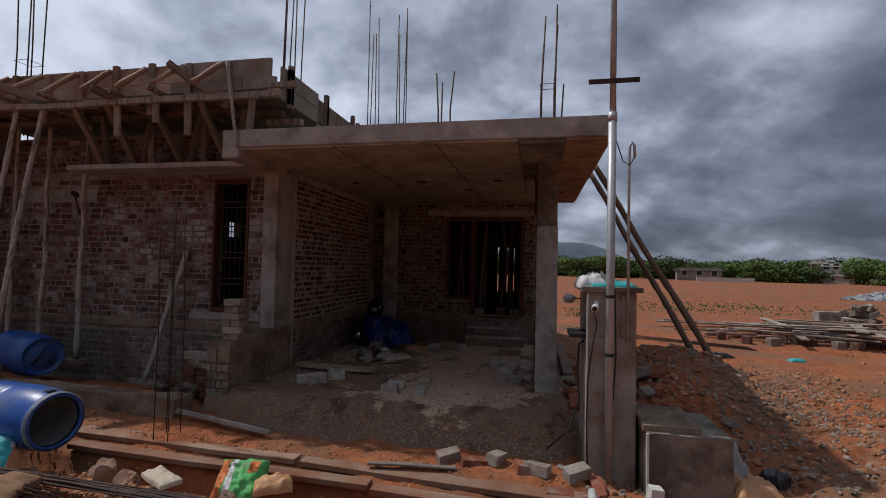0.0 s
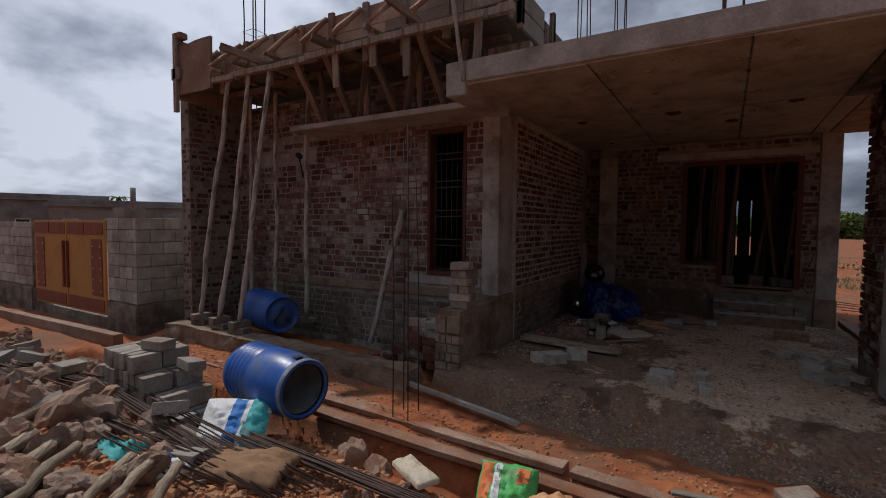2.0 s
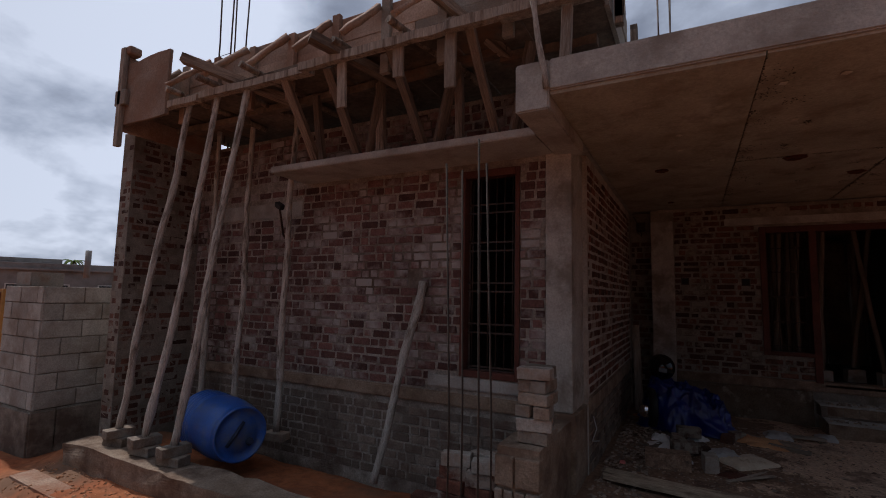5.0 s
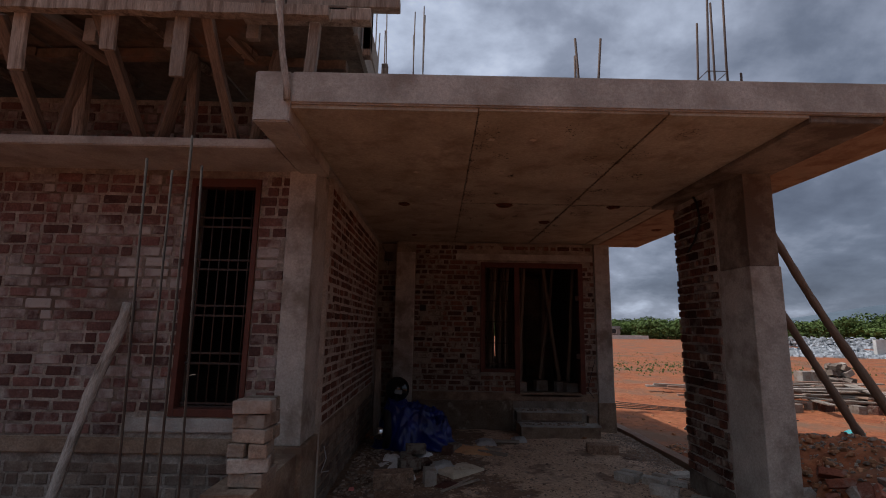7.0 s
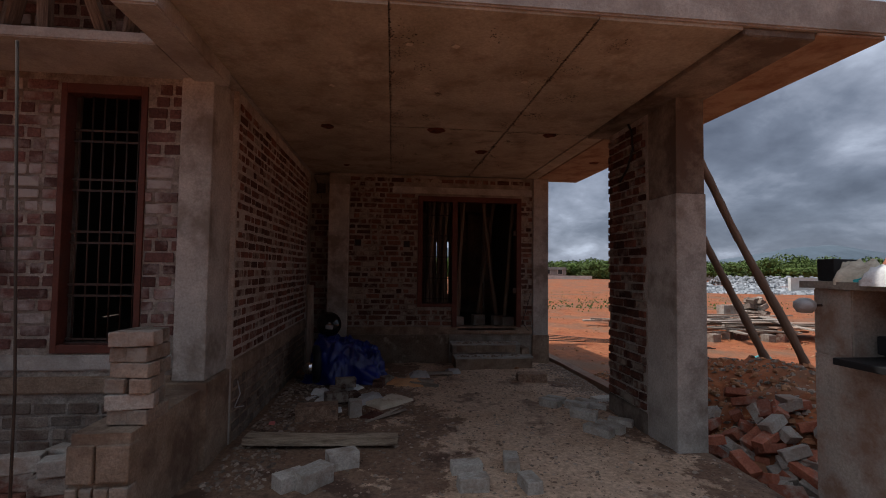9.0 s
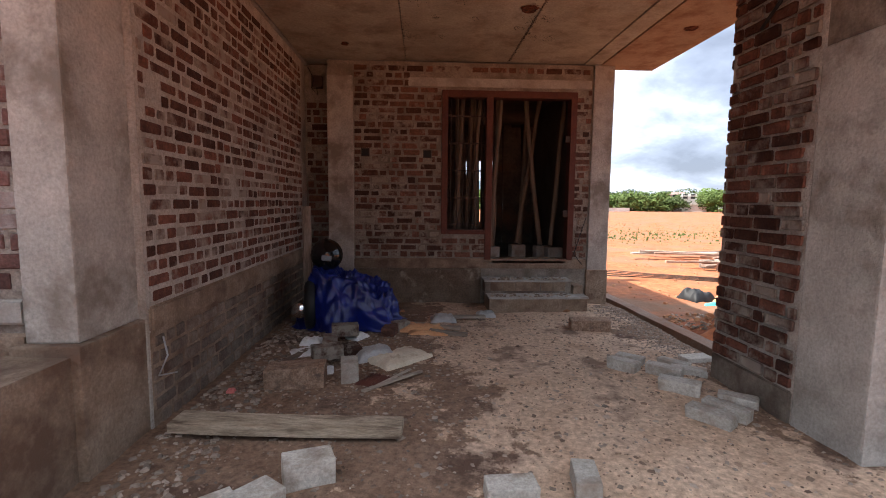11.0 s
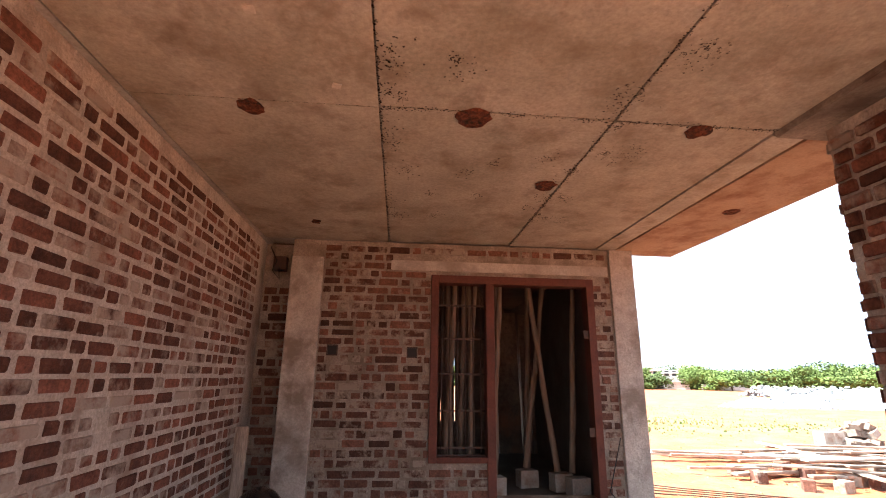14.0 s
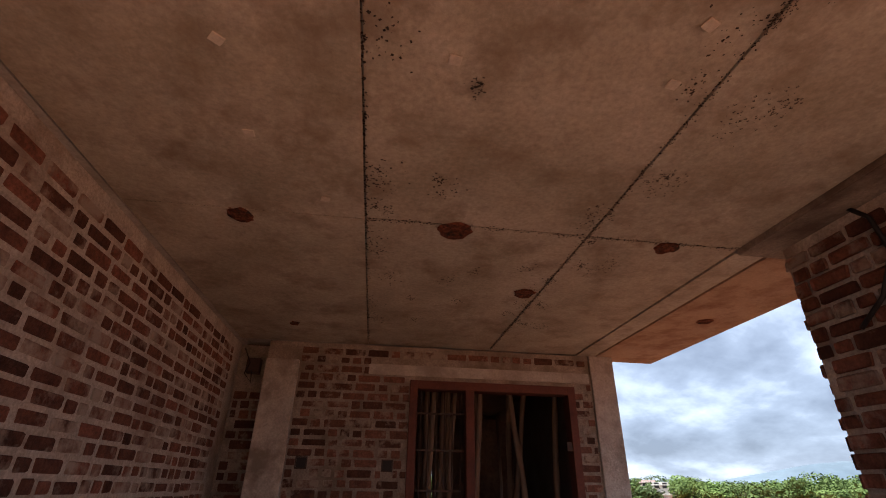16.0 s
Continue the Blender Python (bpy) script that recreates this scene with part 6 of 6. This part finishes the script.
# ---- far things: houses, trees, hill ----
def house(name, x, y, w, d, h, rz, wall, label, storeys=1, roof="flat"):
    root = base(name, x, y, -0.3, rz, label=label, category="house")
    hh = 0.0
    for s in range(storeys):
        ww = w if s == 0 else w * 0.6
        b = worn_box(-w / 2, -w / 2 + ww, -d / 2, d / 2, hh, hh + h, 0.02)
        link("wall", b, M[wall], root)
        link("roof", worn_box(-w / 2 - 0.25, -w / 2 + ww + 0.25, -d / 2 - 0.25, d / 2 + 0.25, hh + h, hh + h + 0.18, 0.02), M[wall], root)
        link("parapet", worn_box(-w / 2, -w / 2 + ww, -d / 2, -d / 2 + 0.15, hh + h + 0.18, hh + h + 0.6, 0.02), M[wall], root)
        n = max(2, int(ww / 2.6))
        for k in range(n):
            cx = -w / 2 + ww * (k + 0.5) / n
            wn = link("window", worn_box(cx - 0.55, cx + 0.55, -d / 2 - 0.04, -d / 2 + 0.03, hh + 1.0, hh + 2.2, 0.01), M["white_wall"], root)
            link("pane", worn_box(cx - 0.46, cx + 0.46, -d / 2 - 0.06, -d / 2 - 0.03, hh + 1.08, hh + 2.12, 0.01), M["glass_dark"], wn)
        hh += h + 0.18
    if roof == "tile":
        bm = bmesh.new()
        v = [bm.verts.new(p) for p in ((-w / 2 - 0.4, -d / 2 - 0.6, hh), (w / 2 + 0.4, -d / 2 - 0.6, hh), (w / 2 + 0.4, d / 2 + 0.4, hh), (-w / 2 - 0.4, d / 2 + 0.4, hh), (-w / 2, 0, hh + 1.3), (w / 2, 0, hh + 1.3))]
        for f in ((0, 1, 5, 4), (2, 3, 4, 5), (1, 2, 5), (3, 0, 4), (3, 2, 1, 0)):
            bm.faces.new([v[i] for i in f])
        link("tiled_roof", bm, M["tile_red"], root)
    return root


house("white_house", 58, 106, 5, 4, 1.6, -28, "white_wall", "far white two-storey flat-roofed house before the trees", 2)
house("white_house", 32, 104, 8, 4, 2.0, -10, "grey_wall", "far low grey shed before the trees", 1)
house("pink_house", 62, 118, 5, 4, 1.9, -25, "pink_wall", "far pink two-storey house before the trees", 2)
house("white_house", 55, 108, 3, 3, 2.2, -25, "white_wall", "far small white hut by the trees", 1)
solid("wall_compound", [(32.5, 62.0, 40.0, 40.3, -0.4, 1.2)], M["white_wall"], "long pale plastered compound wall", "wall")
house("tiled_house", 56.5, 49.5, 4.2, 4, 2.6, -46, "pink_wall", "far house with a red clay tile roof", 1, "tile")
solid("wall_far", [(60, 75, 100, 100.3, -0.4, 0.9), (30, 40, 98, 98.3, -0.4, 0.5)], M["white_wall"], "far pale boundary wall", "wall")
GH = "far unfinished grey cement house beyond the boundary wall"
house("grey_house", -60, 19, 13, 8, 3.9, 68, "grey_wall", GH, 1)
house("grey_house", -52, 25, 12, 8, 3.3, 60, "grey_wall", GH, 1)
house("grey_house", -66, 8, 11, 8, 3.9, 75, "grey_wall", GH, 1)
house("grey_house", -40, 26, 8, 8, 2.0, 60, "grey_wall", GH, 1)
pipe("chimney_pipe", [(-45, 21.5, 2.4), (-45, 21.5, 4.6)], 0.22, "grey_wall", "far upright round vent pipe on a roof", "pipe", 10)


def leaf_crown(seed, w, h, n):
    r = random.Random(seed)
    lobes = [(r.uniform(-0.5, 0.5) * w, r.uniform(-0.5, 0.5) * w, h * r.uniform(0.12, 0.85), r.uniform(0.20, 0.40) * w) for _ in range(13)]
    verts, faces = [], []
    for _ in range(n):
        lx, ly, lz, lr = r.choice(lobes)
        d = Vector((r.gauss(0, 1), r.gauss(0, 1), r.gauss(0, 1))).normalized() * lr * r.uniform(0.72, 1.02)
        c = Vector((lx, ly, lz)) + Vector((d.x, d.y, d.z * 0.75))
        if c.z < 0.1:
            c.z = 0.1 + r.random() * 0.5
        out = (d.normalized() + Vector((r.gauss(0, 0.45), r.gauss(0, 0.45), r.gauss(0, 0.45)))).normalized()
        u = out.orthogonal().normalized()
        v = out.cross(u)
        s = r.uniform(0.16, 0.34)
        k = len(verts)
        verts += [tuple(c + u * s), tuple(c + v * s * 0.7), tuple(c - u * s), tuple(c - v * s * 0.7)]
        faces.append((k, k + 1, k + 2, k + 3))
    me = bpy.data.meshes.new("crown")
    me.from_pydata(verts, [], faces)
    me.materials.append(M["leaf"])
    return me


def make_tree(seed, w, h):
    root = base("tree", 0, 0, 0, label="dense green broadleaf tree in the far tree line", category="tree", group="far tree line")
    crown = new("crown", leaf_crown(seed, w, h, 2600))
    crown.parent = root
    bm = bmesh.new()
    pts, rad = crooked((0, 0, -0.2), (0.2, 0.1, h * 0.6), 0.2, 0.08, 6, 0.2, seed)
    tube(bm, pts, rad, 7)
    for k in range(3):
        a = k * 2.1 + seed
        tube(bm, [(0.1, 0, h * 0.35), (math.cos(a) * w * 0.3, math.sin(a) * w * 0.3, h * 0.6)], [0.09, 0.03], 5)
    link("trunk", bm, M["bark"], root)
    return root


trng = random.Random(8)
models = [make_tree(k + 1, 5.6 + k * 0.4, 5.4 + 0.5 * (k % 3)) for k in range(5)]
spots = []
for k in range(95):
    a = -6 + k * 0.86
    dist = 122 + trng.uniform(-10, 16)
    spots.append((math.sin(radians(a)) * dist, math.cos(radians(a)) * dist))
for k in range(70):
    a = -6 + k * 1.15
    spots.append((math.sin(radians(a)) * 150, math.cos(radians(a)) * 150))
for k in range(14):
    spots.append((-120 + trng.uniform(-10, 10), 8 + k * 5.2))
for k, (x, y) in enumerate(spots):
    m = pose(x, y, -0.3, 0, 0, trng.uniform(0, 360)) @ Matrix.Diagonal((*[trng.uniform(0.8, 1.15)] * 2, trng.uniform(0.52, 0.9), 1))
    if k < len(models):
        models[k].matrix_basis = m
    else:
        src = models[k % len(models)]
        ob = copy_thing(src, Matrix())
        ob.matrix_basis = m

for k in range(3):
    palm = base("palm_tree", (-72, -66, -60)[k], (14, 22, 27)[k], -0.3, label="far coconut palm rising over the roofs", category="tree", group="far palms")
    bm = bmesh.new()
    tube(bm, [(0, 0, 0), (0.3, 0, 2.5), (0.2, 0, 4.7)], [0.2, 0.15, 0.12], 7)
    link("trunk", bm, M["bark"], palm)
    bm = bmesh.new()
    for j in range(14):
        a = j * 0.449 + k
        n = 1.3
        prev = None
        for i in range(6):
            f = i / 5
            c = Vector((0.2 + math.cos(a) * n * f, math.sin(a) * n * f, 4.7 + 0.7 * f - 1.3 * f * f * (0.6 + 0.6 * (j % 3))))
            side = Vector((-math.sin(a), math.cos(a), 0)) * 0.16 * (1 - f * 0.8)
            cur = (bm.verts.new(c + side - Vector((0, 0, 0.1))), bm.verts.new(c), bm.verts.new(c - side - Vector((0, 0, 0.1))))
            if prev:
                bm.faces.new((prev[0], cur[0], cur[1], prev[1]))
                bm.faces.new((prev[1], cur[1], cur[2], prev[2]))
            prev = cur
    link("crown", bm, M["leaf"], palm)


def hill(name, x, y, w, h, seed):
    def fn(u, v):
        px, py = (u - 0.5) * w, (v - 0.5) * w * 0.5
        f = max(0.0, 1 - (2 * abs(u - 0.5)) ** 1.5) * max(0.0, 1 - (2 * abs(v - 0.5)) ** 2)
        return (x + px, y + py, -1 + h * f * (0.8 + 0.35 * noise.noise(Vector((u * 4, v * 3, seed)))))
    return tagged(sheet(name, 40, 14, fn, M["hill"]), "distant hill tinted blue-grey for haze", "hill", "", "structure")


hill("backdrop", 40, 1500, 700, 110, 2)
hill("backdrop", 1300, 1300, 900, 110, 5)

# low weeds in the field
wrng = random.Random(14)
verts, faces = [], []
for _ in range(1600):
    cx, cy = (wrng.uniform(1.2, 3.6), wrng.uniform(19, 23)) if wrng.random() < 0.45 else (wrng.uniform(3, 22), wrng.uniform(24, 42))
    a = wrng.uniform(0, 6.28)
    h = wrng.uniform(0.06, 0.24)
    k = len(verts)
    verts += [(cx, cy, -0.3), (cx + 0.03 * math.cos(a), cy + 0.03 * math.sin(a), -0.3), (cx + h * 0.6 * math.cos(a * 3), cy + h * 0.6 * math.sin(a * 3), -0.3 + h)]
    faces.append((k, k + 1, k + 2))
me = bpy.data.meshes.new("weeds")
me.from_pydata(verts, [], faces)
me.materials.append(M["leaf"])
tagged(new("weeds", me), "sparse green weeds on the red field", "weeds", "", "stuff")

# ---- small details of the porch ----
for x, y, r in ((-2.97, 7.26, 0.055), (-1.85, 7.25, 0.075), (-1.22, 8.06, 0.06), (-0.63, 7.25, 0.055), (0.37, 8.38, 0.055), (-2.95, 9.06, 0.035)):
    bm = bmesh.new()
    lathe(bm, [(r * 1.25, 0.004), (r * 1.08, -0.008), (r * 0.85, -0.003), (r * 0.6, -0.009), (r * 0.35, -0.003), (0.0, -0.008)], 18)
    for v in bm.verts:
        v.co += Vector([a * b for a, b in zip(noise.noise_vector(v.co * 26 + Vector((x, y, 0))), (0.024, 0.024, 0.003))])
    ob = link("fan_box_hole", bm, M["hole_red"])
    ob.matrix_basis = pose(x, y, CEIL - 0.002)
    tagged(ob, "round fixture hole plugged with broken red brick in the ceiling", "fixture", "ceiling fixture holes")
for x, y, rz in ((-2.78, 6.16, 40), (-2.03, 6.13, 5), (-1.28, 6.12, 10), (-1.30, 5.89, 20), (-2.78, 6.6, 0), (-2.52, 7.04, 15), (-2.2, 5.4, 10), (-1.9, 4.99 + 0.4, 30)):
    ob = link("patch", worn_box(-0.021, 0.021, -0.019, 0.019, -0.003, 0.003, 0.002), M["spacer"])
    ob.matrix_basis = pose(x, y, CEIL - 0.002, 0, 0, rz)
    tagged(ob, "small pale spacer block showing in the ceiling", "spacer", "ceiling spacers")
PIT_SPOTS = [(prng.choice((-2.30, -2.26, -1.06, -1.2, -0.9)) + prng.gauss(0, 0.05), prng.uniform(5.2, 8.8), prng.uniform(0.02, 0.07)) for _ in range(46)] + [(prng.uniform(-3.45, -0.3), prng.uniform(5.2, 9.2), prng.uniform(0.02, 0.06)) for _ in range(34)]


def pit_at(r):
    # honeycombing in clusters, and fine pits strung along the board joints
    k = r.random()
    if k < 0.55:
        x, y, d = PIT_SPOTS[r.randrange(len(PIT_SPOTS))]
        x, y = x + r.gauss(0, d * 0.7), y + r.gauss(0, d)
    elif k < 0.70:
        x, y = r.gauss(-2.33, 0.008), r.uniform(5.0, 9.6)
    elif k < 0.85:
        x, y = r.gauss(-1.12, 0.010), r.uniform(5.0, 9.6)
    else:
        x, y = r.uniform(-3.4, -0.2), r.gauss(7.2, 0.012)
    return x, y, CEIL + 0.003


pits = scatter("ceiling_pits", 5200, pit_at, 0.006, "pit_dark", "dark pits and honeycombing along the ceiling joints", 15, 0.25)
for x, z in ((-2.81, 1.95), (-2.07, 1.94)):
    sb = base("switch_box", x, BACK, z, label="dark recessed electrical switch box in the brick wall", category="switch box", group="switch boxes")
    b = bmesh.new()
    for x0, x1, z0, z1 in ((-0.05, -0.04, -0.05, 0.05), (0.04, 0.05, -0.05, 0.05), (-0.04, 0.04, 0.04, 0.05), (-0.04, 0.04, -0.05, -0.04)):
        box(b, x0, x1, -0.012, 0.03, z0, z1)
    link("rim", b, M["iron"], sb)
    link("back", worn_box(-0.04, 0.04, -0.004, 0.02, -0.04, 0.04, 0.002), M["black"], sb)
pipe("wire", [(-3.5, 9.75, 2.95), (-3.42, 9.72, 2.80), (-3.45, 9.7, 2.70), (-3.38, 9.72, 2.62), (-3.4, 9.74, 2.74)], 0.006, "black", "loose black wire tails under the ceiling corner", "wire", 5)
loose("junction_box", -3.40, 9.80, 2.72, (0.12, 0.1, 0.14), 0, M["iron"], "grey junction box in the ceiling corner", "box", 3)
pipe("wire", [(-0.12, 9.59, 1.2), (-0.2, 9.58, 0.95), (-0.26, 9.58, 0.75), (-0.16, 9.57, 0.62)], 0.005, "black", "loose black wire beside the doorway", "wire", 5)
pipe("cable", [(-0.04, 6.7, 3.0), (-0.045, 6.62, 2.9), (-0.04, 6.6, 2.72), (-0.045, 6.7, 2.55), (-0.04, 6.85, 2.45)], 0.011, "black", "black conduit curling down the brick pier", "conduit", 8)
pipe("wire", [(LEFT_X + 0.02, 6.5, 0.62), (LEFT_X + 0.05, 6.48, 0.52), (LEFT_X + 0.02, 6.44, 0.42), (LEFT_X + 0.06, 6.55, 0.40)], 0.005, "steel", "bent tie wire sticking out of the wall", "wire", 5)
pipe("bracket_lamp", [(-6.95, 5.99, 2.30), (-6.9, 5.9, 2.34), (-6.65, 5.6, 2.58)], 0.012, "iron", "thin iron bracket on the front wall", "bracket", 6)
ob = link("bulb_holder", worn_box(-0.05, 0.05, -0.03, 0.03, -0.03, 0.03, 0.01), M["black"])
ob.matrix_basis = pose(-6.63, 5.58, 2.6, 20, 30, 0)
tagged(ob, "small black lamp holder on a bracket", "lamp holder")

# ---- brickwork, last ----
def brick_mesh(seed):
    """A unit brick: x along the wall, y out of it, z up, with worn arrises on its face."""
    r = random.Random(seed)
    j = lambda: r.uniform(-0.04, 0.04)
    cx, cz = 0.035, 0.10
    ring = [(cx, 0), (1 - cx, 0), (1, cz), (1, 1 - cz), (1 - cx, 1), (cx, 1), (0, 1 - cz), (0, cz)]
    ring = [(x + j() * 0.6, z + j()) for x, z in ring]
    vs = [(x, 0.0, z) for x, z in ring] + [(x, 0.80, z) for x, z in ring]
    vs += [(0.5 + (x - 0.5) * 0.93, 1 + j(), 0.5 + (z - 0.5) * 0.86) for x, z in ring]
    fs = [tuple(range(23, 15, -1))]
    for k in range(8):
        n = (k + 1) % 8
        fs.append((n + 8, n, k, k + 8))
        fs.append((n + 16, n + 8, k + 8, k + 16))
    return vs, fs


VARIANTS = [brick_mesh(k) for k in range(8)]


def variant_data(k, material):
    me = bpy.data.meshes.new("brick")
    me.from_pydata(VARIANTS[k][0], [], VARIANTS[k][1])
    me.materials.append(material)
    return me


DATA = {}


def lay(wall, start, along, length, z0, z1, near, holes=(), seed=1, course=0.0875, joint=0.023, depth=0.03, material="brick", proud=0.0, most=290):
    """Courses of headers and stretchers on one face; along is the wall's direction, with its outside to the right of it seen from above.
    near: the stretch (a0, a1, z0, z1) whose bricks are objects; the rest is joined."""
    r = random.Random(seed)
    ux = Vector(along)
    nrm = Vector((0, 0, 1)).cross(ux)
    start = Vector(start)
    verts, faces, made = [], [], 0
    rows = int((z1 - z0) / course)
    for row in range(rows):
        zz = z0 + row * course
        a = -r.uniform(0, 0.2)
        flip = row % 2
        while a < length:
            w = (0.215 if r.random() < (0.66 if flip else 0.42) else 0.103) * r.uniform(0.95, 1.05)
            a0, a1 = max(a, 0.0) + joint / 2, min(a + w, length) - joint / 2
            a += w + r.uniform(0.0, 0.014)
            if a1 - a0 < 0.035:
                continue
            h0, h1 = zz + joint / 2 + r.uniform(-0.006, 0.005), zz + course - joint / 2 + r.uniform(-0.005, 0.006)
            c, cz = (a0 + a1) / 2, (h0 + h1) / 2
            skip = False
            for p0, p1, q0, q1 in holes:
                if a1 > p0 and a0 < p1 and h1 > q0 and h0 < q1:
                    if a0 < p0 - 0.04:
                        a1 = min(a1, p0 - 0.004)
                    elif a1 > p1 + 0.04:
                        a0 = max(a0, p1 + 0.004)
                    else:
                        skip = True
            if skip or a1 - a0 < 0.03:
                continue
            d = depth + r.uniform(-0.003, 0.004) + proud
            o = start + ux * a0 + Vector((0, 0, h0)) - nrm * depth
            k = r.randrange(8)
            m = Matrix((ux * (a1 - a0), nrm * d, Vector((0, 0, h1 - h0)))).transposed().to_4x4()
            m.translation = o
            if made < most and near[0] <= c <= near[1] and near[2] <= cz <= near[3]:
                if (k, material) not in DATA:
                    DATA[(k, material)] = variant_data(k, M[material])
                ob = new("brick", DATA[(k, material)])
                ob.parent = wall
                ob.matrix_basis = m
                made += 1
            else:
                n = len(verts)
                verts += [tuple(m @ Vector(v)) for v in VARIANTS[k][0]]
                faces += [[n + i for i in f] for f in VARIANTS[k][1]]
    if verts:
        me = bpy.data.meshes.new("brick_courses")
        me.from_pydata(verts, [], faces)
        me.materials.append(M[material + "_joined"] if material + "_joined" in M else M[material])
        ob = new("brick_courses", me)
        ob.parent = wall
        ob["kind"] = "stuff"
    return made


# outside to the right of the direction of laying: nrm = z x along
FX = -3.83
hole = (FX - WIN[1], FX - WIN[0], WIN[2] - 0.02, WIN[3] + 0.05)
lay(wall_front, (FX, FRONT, 0), (-1, 0, 0), 4.77, 0.79, 2.93, (0, 2.9, 0.8, 2.9), (hole, (FX + 5.10, FX + 5.24, 1.80, 1.88), (0, 1.15, 0.8, 0.94), (FX + 6.7, FX + 8.2, 2.54, 2.76)), 3, material="brick_front", joint=0.017)
lay(wall_front, (FX, FRONT, 0), (-1, 0, 0), 4.77, 3.0, 3.56, (9, 9, 9, 9), (), 5, material="brick_front", joint=0.017)
lay(wall_front, (FX, FRONT, 0), (-1, 0, 0), 4.77, -0.1, 0.66, (0, 2.2, 0, 0.66), (), 7, material="cement_brick", joint=0.014)
lay(wall_wing, (-8.6, 6.0, 0), (0, -1, 0), 0.9, 0.0, 3.5, (0, 0.9, 0.0, 3.5), (), 9, most=200)
lay(wall_wing, (-8.6, 5.1, 0), (-1, 0, 0), 0.22, 0.0, 3.5, (0, 0.3, 0.0, 3.5), (), 11, most=90)
lay(wall_porch, (LEFT_X, 9.62, 0), (0, -1, 0), 3.2, 0.81, 3.0, (1.2, 3.2, 0.8, 3.0), ((2.98, 3.12, 1.88, 1.97), (1.98, 2.06, 1.45, 1.52)), 13, course=0.0815, joint=0.026, material="brick_smeared")
lay(wall_porch, (LEFT_X, 9.62, 0), (0, -1, 0), 3.2, 0.12, 0.66, (1.2, 3.2, 0.1, 0.7), (), 15, material="cement_brick", proud=0.006)
BX = -0.08
lay(wall_back, (BX, BACK, 0), (-1, 0, 0), 2.87, 0.69, 3.0, (0, 2.87, 0.69, 3.0), ((BX - DOOR[1], BX - MID, 0.6, DOOR[3]), (BX - MID - 0.05, BX - DOOR[0], 0.975, DOOR[3]), (0, 2.2, 2.72, 2.84),
    (BX + 2.02, BX + 2.12, 1.89, 1.99), (BX + 2.76, BX + 2.86, 1.90, 2.0)), 17, course=0.0815)
lay(wall_recess, (-3.25, 9.868, 0), (-1, 0, 0), 0.31, 0.3, 2.6, (0, 1, 0, 3), (), 19, most=70)
lay(wall_pier, (-0.02, 7.12, 0), (0, -1, 0), 0.72, 0.32, 2.97, (0, 1, 0, 3), (), 21, most=180, course=0.0815, joint=0.022, depth=0.02, material="brick_smeared")
solid("trim", [(-0.026, 0.205, 6.41, 7.136, -0.2, 0.31)], M["plaster_dark"], "grey cement smear round the foot of the pier", "trim", bevel=0.008)
lay(wall_pier, (0.21, 7.132, 0), (-1, 0, 0), 0.23, 0.32, 2.97, (0, 1, 0, 3), (), 23, most=90, course=0.0815, joint=0.022, depth=0.02, material="brick_smeared")
